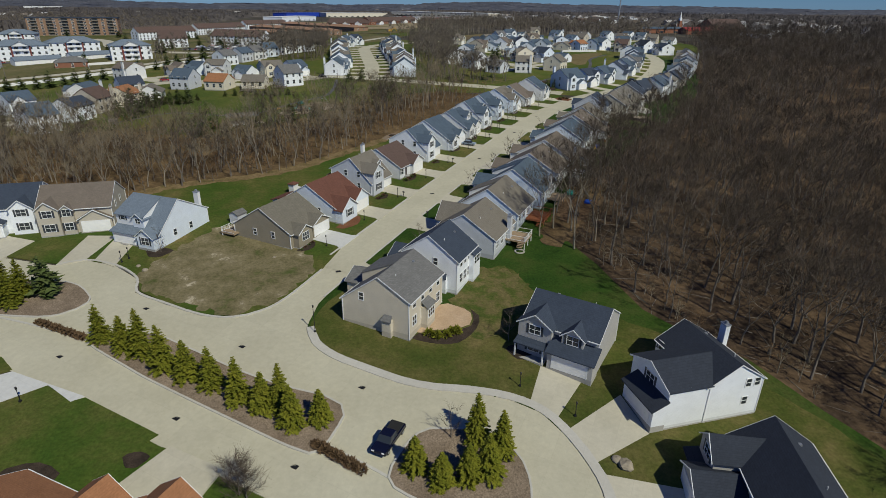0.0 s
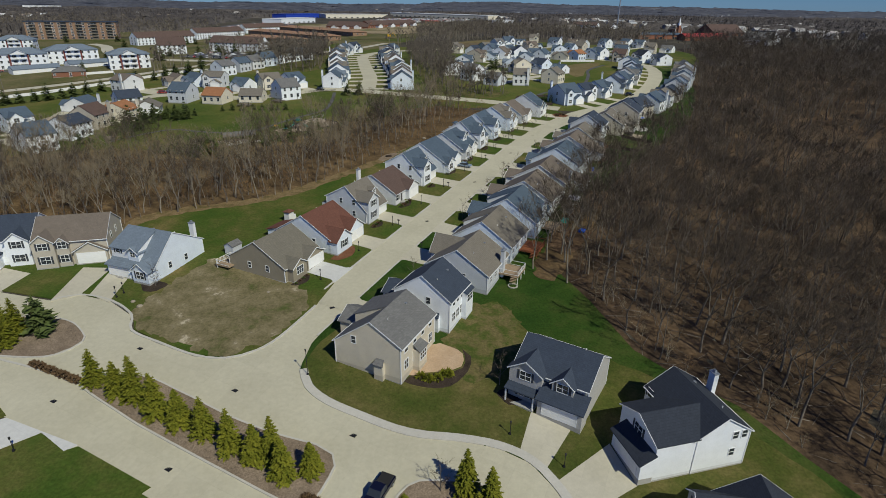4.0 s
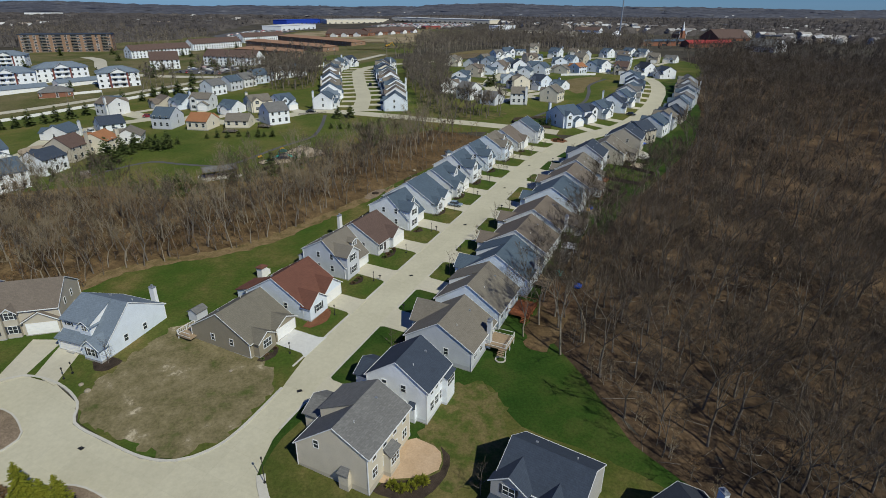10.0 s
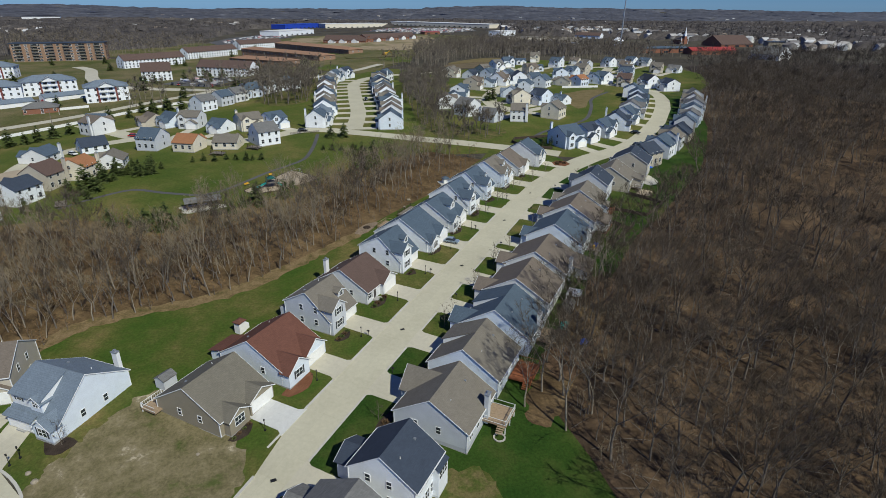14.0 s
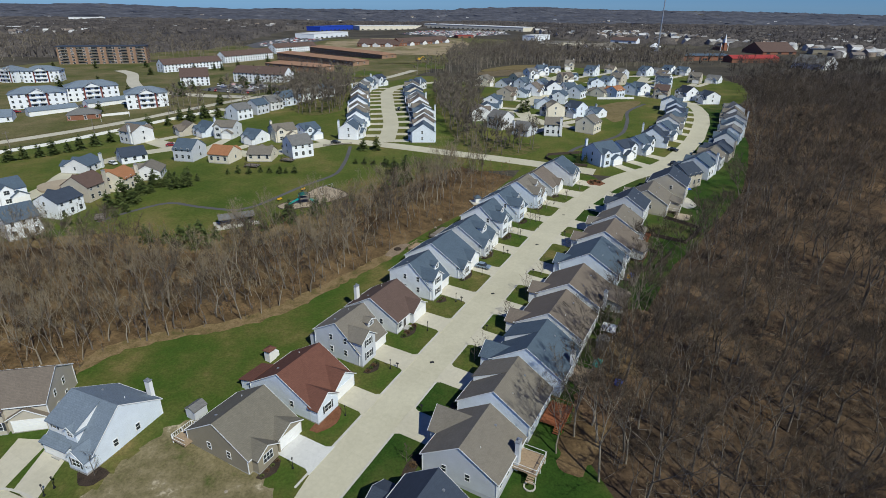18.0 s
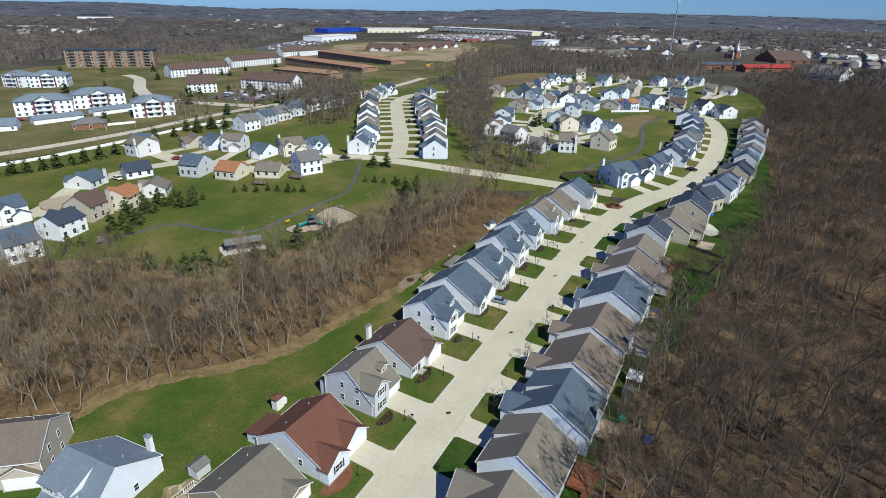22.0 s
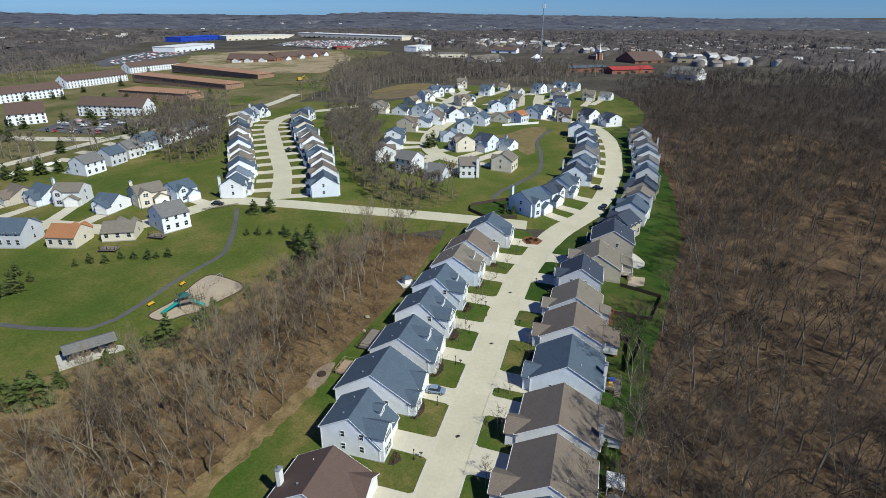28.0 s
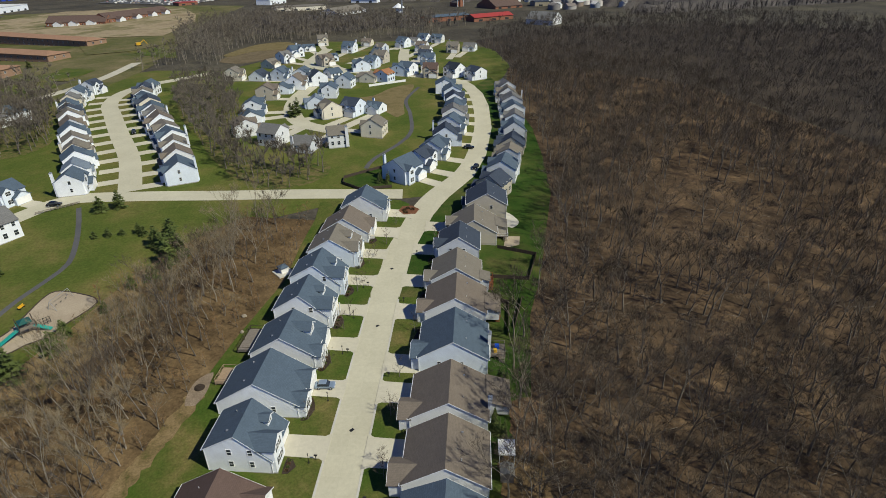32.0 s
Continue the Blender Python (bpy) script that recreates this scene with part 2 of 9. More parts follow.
def shingles(name, col, vary=0.07):
    """Asphalt shingles: tabs that differ a little, streaks down the slope."""
    m, nt, b = start_mat(name, 0.9, 0, 0.2)
    tc = nt.nodes.new("ShaderNodeTexCoord").outputs["Object"]
    br = nt.nodes.new("ShaderNodeTexBrick")
    br.inputs["Scale"].default_value = 1.0
    br.inputs["Brick Width"].default_value, br.inputs["Row Height"].default_value = 0.33, 0.145
    br.inputs["Mortar Size"].default_value = 0.008
    lo, hi = tuple(v * (1 - vary) for v in col), tuple(v * (1 + vary) for v in col)
    br.inputs["Color1"].default_value, br.inputs["Color2"].default_value = (*lo, 1), (*hi, 1)
    br.inputs["Mortar"].default_value = (*tuple(v * 0.78 for v in col), 1)
    mp = nt.nodes.new("ShaderNodeMapping")
    mp.inputs["Rotation"].default_value = (0, radians(90), radians(90))
    sx = nt.nodes.new("ShaderNodeSeparateXYZ")
    cx = nt.nodes.new("ShaderNodeCombineXYZ")
    nt.links.new(tc, sx.inputs[0])
    ad = nt.nodes.new("ShaderNodeMath")
    nt.links.new(sx.outputs["X"], ad.inputs[0])
    nt.links.new(sx.outputs["Y"], ad.inputs[1])
    nt.links.new(ad.outputs[0], cx.inputs[0])
    nt.links.new(sx.outputs["Z"], cx.inputs[1])
    nt.links.new(cx.outputs[0], br.inputs["Vector"])
    st = ramp(nt, noise_of(nt, 0.45, 5, 0.7), [(0.25, (0.90,) * 3), (0.75, (1.08,) * 3)])
    fine = noise_of(nt, 5.0, 3, 0.7)
    gr = ramp(nt, fine, [(0.3, (0.90,) * 3), (0.7, (1.08,) * 3)])
    nt.links.new(mix(nt, 1.0, mix(nt, 1.0, br.outputs[0], st, "MULTIPLY"), gr, "MULTIPLY"), b.inputs["Base Color"])
    bump(nt, b, fine, 0.2, 0.015)
    return m


def plain(name, col, rough=0.5, metal=0.0, spec=0.4, vary=0.12, scale=1.5):
    m, nt, b = start_mat(name, rough, metal, spec)
    c = ramp(nt, noise_of(nt, scale, 4, 0.6), [(0.25, tuple(v * (1 - vary) for v in col)), (0.75, tuple(min(1, v * (1 + vary)) for v in col))])
    nt.links.new(c, b.inputs["Base Color"])
    return m


PALEBARK = plain("pale_bark", (0.255, 0.222, 0.178), 0.9, 0, 0.1, 0.25, 4)
WALLS = {
    "white": siding("white_siding", (0.83, 0.86, 0.90)), "grey": siding("grey_siding", (0.58, 0.605, 0.65)),
    "blue": siding("pale_blue_siding", (0.72, 0.785, 0.87)), "tan": siding("tan_siding", (0.50, 0.455, 0.38)),
    "cream": siding("cream_siding", (0.72, 0.665, 0.55)), "olive": siding("olive_tan_siding", (0.30, 0.265, 0.20)),
    "slate": siding("slate_blue_siding", (0.21, 0.27, 0.38)), "brick": plain("red_brick", (0.25, 0.115, 0.075), 0.9, 0, 0.2, 0.3, 6),
    "mist": siding("mist_grey_siding", (0.46, 0.45, 0.44)), "beige": siding("beige_siding", (0.63, 0.57, 0.465)), "stone": siding("pale_grey_siding", (0.73, 0.74, 0.75)),
}
ROOFS = {
    "navy": shingles("dark_blue_grey_shingles", (0.050, 0.064, 0.092)), "slate": shingles("blue_grey_shingles", (0.084, 0.116, 0.156)),
    "grey": shingles("grey_shingles", (0.165, 0.164, 0.162), 0.13), "brown": shingles("brown_shingles", (0.172, 0.144, 0.120)),
    "tan": shingles("weathered_tan_shingles", (0.186, 0.168, 0.142)), "drab": shingles("drab_brown_shingles", (0.172, 0.158, 0.128)), "red": shingles("red_brown_shingles", (0.150, 0.068, 0.050)),
    "orange": shingles("orange_brown_shingles", (0.340, 0.160, 0.080)), "char": shingles("charcoal_shingles", (0.037, 0.044, 0.060)),
    "lightblue": shingles("pale_blue_grey_shingles", (0.172, 0.212, 0.262)), "rust": shingles("rust_brown_shingles", (0.330, 0.195, 0.125)),
    "maroon": shingles("dark_maroon_brown_shingles", (0.120, 0.082, 0.070)), "scarlet": plain("scarlet_metal_roof", (0.34, 0.045, 0.038), 0.6),
    "white": plain("white_membrane", (0.66, 0.66, 0.65), 0.7), "cobalt": plain("cobalt_panel", (0.02, 0.06, 0.42), 0.5),
}
TRIM = plain("white_trim", (0.78, 0.79, 0.80), 0.5, 0, 0.4, 0.05)
GARAGE = plain("white_garage_panel", (0.84, 0.84, 0.83), 0.45, 0, 0.4, 0.05)
DOORMAT = plain("dark_door_paint", (0.07, 0.06, 0.06), 0.45)
SHUTTER = plain("dark_shutter", (0.045, 0.05, 0.06), 0.6)
FOUND = plain("foundation_concrete", (0.37, 0.36, 0.34), 0.9)
GLASS, _nt, _b = start_mat("window_glass", 0.08, 0, 0.5)
_b.inputs["Base Color"].default_value = (0.035, 0.042, 0.050, 1)
DECKWOOD = plain("deck_boards", (0.33, 0.245, 0.165), 0.8, 0, 0.2, 0.25, 3)
REDWOOD = plain("red_stained_deck", (0.235, 0.085, 0.040), 0.7, 0, 0.2, 0.2, 3)
GREYWOOD = plain("weathered_wood", (0.20, 0.175, 0.15), 0.9, 0, 0.2, 0.25, 3)
DARKWOOD = plain("dark_fence_wood", (0.065, 0.050, 0.040), 0.9, 0, 0.2, 0.25, 3)
VINYL = plain("white_vinyl", (0.78, 0.78, 0.77), 0.4, 0, 0.4, 0.05)
IRON = plain("black_iron", (0.018, 0.018, 0.02), 0.5)
STEEL = plain("galvanised_steel", (0.40, 0.42, 0.45), 0.45, 0.6)
RUBBER = plain("black_rubber", (0.02, 0.02, 0.02), 0.85)
TEAL = plain("teal_plastic", (0.02, 0.30, 0.25), 0.4)
ROCK = plain("boulder_stone", (0.30, 0.26, 0.20), 0.95, 0, 0.2, 0.3, 2)
BLUEPLASTIC = plain("blue_plastic", (0.02, 0.10, 0.55), 0.5)
YELLOW = plain("machine_yellow", (0.60, 0.35, 0.03), 0.5)
BRICKAPT = plain("tan_brick", (0.290, 0.185, 0.125), 0.9, 0, 0.2, 0.3, 3)
REDBAND = plain("maroon_panel", (0.17, 0.050, 0.045), 0.7)


# ---- form of the land ----
def soft(a, lo, hi, w):
    a = np.asarray(a, float)
    a = np.where(a > hi, hi + w * np.tanh((a - hi) / w), a)
    return np.where(a < lo, lo + w * np.tanh((a - lo) / w), a)


def land(x, y):
    """Height of the ground: it climbs away from the loop, steeper at first."""
    x, y = soft(x, -130, 100, 60), soft(y, 30, 320, 90)
    u, v = x / 100, (y - 150) / 100
    return 2.662 - 1.161 * u + 4.189 * v - 12.031 * np.exp(-y / 60) + 0.808 * u * v - 1.154 * u * u


def hgt(x, y):
    return float(land(x, y))


O2, U2, V2 = Vector((-19.2, 99.0)), Vector((0.4205, 0.9073)), Vector((0.9073, -0.4205))


def st(u, v):
    """A place along the long straight street: u metres up it, v metres to its right kerb side."""
    p = O2 + U2 * u + V2 * v
    return p.x, p.y


# ---- builders ----
def finish(bm, name, mats, parent=None, smooth=False):
    me = bpy.data.meshes.new(name)
    bm.normal_update()
    bm.to_mesh(me)
    bm.free()
    for m in mats if isinstance(mats, (list, tuple)) else [mats]:
        me.materials.append(m)
    if smooth:
        me.polygons.foreach_set("use_smooth", [True] * len(me.polygons))
    ob = new(name, me)
    if parent is not None:
        ob.parent = parent
    return ob


def part(name, bm, material, parent, label=""):
    ob = finish(bm, name, material, parent)
    return tagged(ob, label) if label else ob


def shared(name, me, parent, m=None):
    ob = new(name, me)
    ob.parent = parent
    if m is not None:
        ob.matrix_local = m
    return ob


def base(name, x, y, z, heading, label, category, group="", kind=""):
    e = new(name)
    e.empty_display_size = 0.5
    e.matrix_world = pose(x, y, z, 0, 0, heading)
    return tagged(e, label, category, group, kind)


def box(bm, x0, x1, y0, y1, z0, z1, mi=0):
    v = [bm.verts.new(p) for p in ((x0, y0, z0), (x1, y0, z0), (x1, y1, z0), (x0, y1, z0), (x0, y0, z1), (x1, y0, z1), (x1, y1, z1), (x0, y1, z1))]
    for f in ((3, 2, 1, 0), (4, 5, 6, 7), (0, 1, 5, 4), (1, 2, 6, 5), (2, 3, 7, 6), (3, 0, 4, 7)):
        bm.faces.new([v[k] for k in f]).material_index = mi


def boxes(*dims):
    bm = bmesh.new()
    for d in dims:
        box(bm, *d)
    return bm


def tube(bm, a, b, r0, r1, n=6, cap=True, mi=0):
    a, b = Vector(a), Vector(b)
    d = (b - a).normalized()
    s = d.orthogonal().normalized()
    t = d.cross(s)
    ring = []
    for c, r in ((a, r0), (b, r1)):
        ring.append([bm.verts.new(c + (s * math.cos(2 * math.pi * k / n) + t * math.sin(2 * math.pi * k / n)) * r) for k in range(n)])
    for k in range(n):
        bm.faces.new((ring[0][k], ring[0][(k + 1) % n], ring[1][(k + 1) % n], ring[1][k])).material_index = mi
    if cap:
        bm.faces.new(ring[1]).material_index = mi
        bm.faces.new(ring[0][::-1]).material_index = mi


def smooth_line(pts, step=2.5, closed=False):
    """Points along a soft curve through pts."""
    P = [Vector(p) for p in pts]
    n, out = len(P), []
    for k in range(n if closed else n - 1):
        a, b, c, d = (P[(k - 1) % n] if closed or k else P[0], P[k], P[(k + 1) % n], P[(k + 2) % n] if closed or k + 2 < n else P[-1])
        m = max(1, int((c - b).length / step))
        for j in range(m):
            t = j / m
            out.append(0.5 * ((2 * b) + (c - a) * t + (2 * a - 5 * b + 4 * c - d) * t * t + (3 * b - a - 3 * c + d) * t ** 3))
    if not closed:
        out.append(P[-1])
    return out


def drape(name, pts, material, lift, cell=7.0, label="", category="", kind="structure", skirt=0.25, parent=None):
    """A slab of that outline that lies on the land, its top lift above it."""
    bm = bmesh.new()
    vs = [bm.verts.new((p[0], p[1], 0)) for p in pts]
    f = bm.faces.new(vs)
    if f.normal.z < 0 or (f.normal_update() or f.normal.z < 0):
        f.normal_flip()
    rim = list(bm.edges)
    bmesh.ops.triangulate(bm, faces=bm.faces[:])
    for _ in range(7):
        long = [e for e in bm.edges if e.calc_length() > cell]
        if not long:
            break
        bmesh.ops.subdivide_edges(bm, edges=long, cuts=1)
        bmesh.ops.triangulate(bm, faces=[f for f in bm.faces if len(f.verts) > 3])
    out = [e for e in bm.edges if len(e.link_faces) == 1]
    for v in bm.verts:
        v.co.z = hgt(v.co.x, v.co.y) + lift
    if skirt:
        g = bmesh.ops.extrude_edge_only(bm, edges=out)["geom"]
        for v in g:
            if isinstance(v, bmesh.types.BMVert):
                v.co.z -= skirt
    ob = finish(bm, name, material, parent)
    return tagged(ob, label, category, "", kind)


def ribbon(name, line, half, material, lift, label="", category="", kind="structure", skirt=0.25, parent=None, off=0.0):
    """A strip along a line: a road, path or kerb. half: half its width; off: shifted to the right of the line."""
    bm = bmesh.new()
    L = [Vector((p[0], p[1])) for p in line]
    rows = []
    for k, p in enumerate(L):
        d = (L[min(k + 1, len(L) - 1)] - L[max(k - 1, 0)]).normalized()
        n = Vector((d.y, -d.x))
        row = []
        for s in (-half, 0, half) if half > 1 else (-half, half):
            q = p + n * (s + off)
            row.append(bm.verts.new((q.x, q.y, hgt(q.x, q.y) + lift)))
        rows.append(row)
    for a, b in zip(rows, rows[1:]):
        for k in range(len(a) - 1):
            bm.faces.new((a[k], a[k + 1], b[k + 1], b[k]))
    for a, b in zip(rows, rows[1:]):
        for k, flip in ((0, False), (-1, True)):
            lo = [bm.verts.new(v.co - Vector((0, 0, skirt))) for v in (a[k], b[k])]
            q = (a[k], b[k], lo[1], lo[0])
            bm.faces.new(q[::-1] if flip else q)
    return tagged(finish(bm, name, material, parent), label, category, "", kind)


def raw_mesh(name, verts, faces, mats, fmat=None):
    """A mesh of triangles from arrays."""
    me = bpy.data.meshes.new(name)
    n, m = len(verts), len(faces)
    me.vertices.add(n)
    me.vertices.foreach_set("co", np.ascontiguousarray(verts, np.float32).ravel())
    me.loops.add(3 * m)
    me.loops.foreach_set("vertex_index", np.ascontiguousarray(faces, np.int32).ravel())
    me.polygons.add(m)
    me.polygons.foreach_set("loop_start", np.arange(0, 3 * m, 3, dtype=np.int32))
    if fmat is not None:
        me.polygons.foreach_set("material_index", np.ascontiguousarray(fmat, np.int32))
    for k in mats:
        me.materials.append(k)
    me.update(calc_edges=True)
    return me


# ---- house builder ----
CACHE = {}


def window_meshes(w, h, bars, split):
    """A window as one casing with its bars; the panes a mesh of their own, or set into the same sheet for windows far off."""
    key = ("win", round(w, 2), round(h, 2), bars, split)
    if key not in CACHE:
        t, m = 0.09, 0.03
        xs, zs = [-w / 2 - t, -w / 2], [-h / 2 - t, -h / 2, -m, m, h / 2, h / 2 + t]
        for k in range(1, bars):
            x = -w / 2 + w * k / bars
            xs += [x - m, x + m]
        xs += [w / 2, w / 2 + t]
        bm = bmesh.new()
        V = [[bm.verts.new((x, -0.06, z)) for z in zs] for x in xs]
        frames = []
        for i in range(len(xs) - 1):
            for j in range(5):
                bar = i % 2 == 0 or j % 2 == 0
                if bar or not split:
                    f = bm.faces.new((V[i][j], V[i + 1][j], V[i + 1][j + 1], V[i][j + 1]))
                    f.material_index = 0 if bar else 1
                    if bar:
                        frames.append(f)
        if split:
            g = bmesh.ops.extrude_face_region(bm, geom=bm.faces[:])["geom"]
            for v in g:
                if isinstance(v, bmesh.types.BMVert):
                    v.co.y += 0.07
            bmesh.ops.recalc_face_normals(bm, faces=bm.faces[:])
        me = bpy.data.meshes.new("window")
        bm.to_mesh(me)
        bm.free()
        me.materials.append(TRIM)
        me.materials.append(GLASS)
        bm = boxes((-w / 2, w / 2, -0.02, 0.005, -h / 2, h / 2))
        pe = bpy.data.meshes.new("pane")
        bm.to_mesh(pe)
        bm.free()
        pe.materials.append(GLASS)
        bm = boxes((-0.17, 0.17, -0.045, 0.01, -h / 2 - t, h / 2 + t))
        se = bpy.data.meshes.new("shutter")
        bm.to_mesh(se)
        bm.free()
        se.materials.append(SHUTTER)
        CACHE[key] = me, pe, se
    return CACHE[key]


FACE = {"front": 0, "right": 90, "back": 180, "left": -90}


NEAR = [True]


def window(house, x, y, z, face, w=0.9, h=1.35, bars=1, shut=False):
    split = NEAR[0]
    n = house.matrix_world.to_3x3() @ Vector({"front": (0, -1, 0), "right": (1, 0, 0), "back": (0, 1, 0), "left": (-1, 0, 0)}[face])
    c = house.matrix_world @ Vector((x, y, z))
    if max(n.x * (a - c.x) + n.y * (b - c.y) for a, b in ((0, -5), (5, 40), (-4, 82))) < 0:
        return None
    me, pe, se = window_meshes(w, h, bars, split)
    ob = shared("window", me, house, pose(x, y, z, 0, 0, FACE[face]))
    if split:
        shared("pane", pe, ob)
        if shut:
            for s in (-1, 1):
                shared("shutter", se, ob, pose(s * (w / 2 + 0.28), 0, 0))
    return ob


def slab(bm, a, b, c, d, t=0.17):
    """A roof slope with corners a, b (eave) and c, d (ridge), t thick."""
    top = [Vector(p) for p in (a, b, c, d)]
    n = (top[1] - top[0]).cross(top[2] - top[0]).normalized()
    if n.z < 0:
        top.reverse()
        n = -n
    tv = [bm.verts.new(p) for p in top]
    lv = [bm.verts.new(p - Vector((0, 0, t))) for p in top]
    bm.faces.new(tv)
    bm.faces.new(lv[::-1])
    for k in range(4):
        bm.faces.new((tv[k], lv[k], lv[(k + 1) % 4], tv[(k + 1) % 4]))


def gable_x(bm, x0, x1, y0, y1, e, p, ov=0.35, yr=None, ox=0.14, eb=None):
    """Roof with its ridge along x; eb: the rear eave, where it is not as high as the front one."""
    ym = (y0 + y1) / 2 if yr is None else yr
    eb = e if eb is None else eb
    zr = e + p * (ym - y0)
    pb = (zr - eb) / (y1 - ym)
    slab(bm, (x0 - ox, y0 - ov, e - ov * p), (x1 + ox, y0 - ov, e - ov * p), (x1 + ox, ym, zr), (x0 - ox, ym, zr))
    slab(bm, (x1 + ox, y1 + ov, eb - ov * pb), (x0 - ox, y1 + ov, eb - ov * pb), (x0 - ox, ym, zr), (x1 + ox, ym, zr))
    return zr


def hip(bm, x0, x1, y0, y1, e, p, ov=0.35):
    """Hipped roof, ridge along the longer way."""
    x0, x1, y0, y1 = x0 - ov, x1 + ov, y0 - ov, y1 + ov
    e -= ov * p
    w, d = x1 - x0, y1 - y0
    r = min(w, d) / 2
    zr = e + p * r
    if w >= d:
        a, b = (x0 + r, (y0 + y1) / 2, zr), (x1 - r, (y0 + y1) / 2, zr)
    else:
        a, b = ((x0 + x1) / 2, y0 + r, zr), ((x0 + x1) / 2, y1 - r, zr)
    c = [(x0, y0, e), (x1, y0, e), (x1, y1, e), (x0, y1, e)]
    v = [bm.verts.new(q) for q in c]
    lo = [bm.verts.new((q[0], q[1], q[2] - 0.17)) for q in c]
    A = bm.verts.new(a)
    B = bm.verts.new(b) if (Vector(a) - Vector(b)).length > 0.05 else A
    sides = ((v[0], v[1], B, A), (v[1], v[2], B), (v[2], v[3], A, B), (v[3], v[0], A)) if w >= d else ((v[0], v[1], A), (v[1], v[2], B, A), (v[2], v[3], B), (v[3], v[0], A, B))
    for s in sides:
        u = []
        for q in s:
            if q not in u:
                u.append(q)
        bm.faces.new(u)
    for k in range(4):
        bm.faces.new((v[k], lo[k], lo[(k + 1) % 4], v[(k + 1) % 4]))
    bm.faces.new(lo[::-1])
    return zr


def wing_roof(bm, xc, w, yf, yb, e, p, ov=0.3, ridge_back=None):
    """Roof with its ridge along y, from the front yf to the back yb."""
    zr = e + p * w / 2
    rb = yb if ridge_back is None else ridge_back
    for s in (-1, 1):
        slab(bm, (xc + s * (w / 2 + ov), yf - ov, e - ov * p), (xc + s * (w / 2 + ov), yb, e - ov * p), (xc, rb, zr), (xc, yf - ov, zr), 0.15)
    return zr


def prism_x(bm, x0, x1, y0, y1, z0, e, zr, yr=None, eb=None):
    """Walls under a roof with its ridge along x."""
    ym = (y0 + y1) / 2 if yr is None else yr
    eb = e if eb is None else eb
    a = [bm.verts.new(q) for q in ((x0, y0, z0), (x0, y1, z0), (x0, y1, eb), (x0, ym, zr), (x0, y0, e))]
    b = [bm.verts.new(q) for q in ((x1, y0, z0), (x1, y1, z0), (x1, y1, eb), (x1, ym, zr), (x1, y0, e))]
    bm.faces.new(a[::-1])
    bm.faces.new(b)
    for k in range(5):
        bm.faces.new((a[k], a[(k + 1) % 5], b[(k + 1) % 5], b[k]))


def prism_y(bm, x0, x1, y0, y1, z0, e, zr):
    xm = (x0 + x1) / 2
    a = [bm.verts.new(q) for q in ((x0, y0, z0), (x1, y0, z0), (x1, y0, e), (xm, y0, zr), (x0, y0, e))]
    b = [bm.verts.new(q) for q in ((x0, y1, z0), (x1, y1, z0), (x1, y1, e), (xm, y1, zr), (x0, y1, e))]
    bm.faces.new(a)
    bm.faces.new(b[::-1])
    for k in range(5):
        bm.faces.new((a[k], b[k], b[(k + 1) % 5], a[(k + 1) % 5]))


def garage_door(house, xc, y, w=4.8, h=2.15):
    key = ("gd", w, h)
    if key not in CACHE:
        bm = bmesh.new()
        for k in range(4):
            box(bm, -w / 2, w / 2, -0.05, 0.03, 0.03 + k * h / 4 + 0.012, 0.03 + (k + 1) * h / 4 - 0.012)
        box(bm, -w / 2 + 0.01, w / 2 - 0.01, -0.02, 0.02, 0.03, h)
        me = bpy.data.meshes.new("garage_door")
        bm.to_mesh(me)
        bm.free()
        me.materials.append(GARAGE)
        bm = boxes((-w / 2 - 0.12, -w / 2, -0.06, 0.02, 0, h + 0.15), (w / 2, w / 2 + 0.12, -0.06, 0.02, 0, h + 0.15), (-w / 2, w / 2, -0.06, 0.02, h + 0.03, h + 0.15))
        fr = bpy.data.meshes.new("door_frame")
        bm.to_mesh(fr)
        bm.free()
        fr.materials.append(TRIM)
        CACHE[key] = me, fr
    me, fr = CACHE[key]
    ob = shared("garage_door", me, house, pose(xc, y, 0.25))
    shared("door_frame", fr, ob)


def chimney(house, x, y, z1, w=1.1, d=0.7, mat=None):
    c = part("chimney", boxes((x - w / 2, x + w / 2, y - d / 2, y + d / 2, 0, z1)), mat or TRIM, house)
    part("chimney_cap", boxes((x - w / 2 - 0.08, x + w / 2 + 0.08, y - d / 2 - 0.08, y + d / 2 + 0.08, z1, z1 + 0.12), (x - 0.2, x + 0.2, y - 0.15, y + 0.15, z1 + 0.12, z1 + 0.5)), STEEL, c)


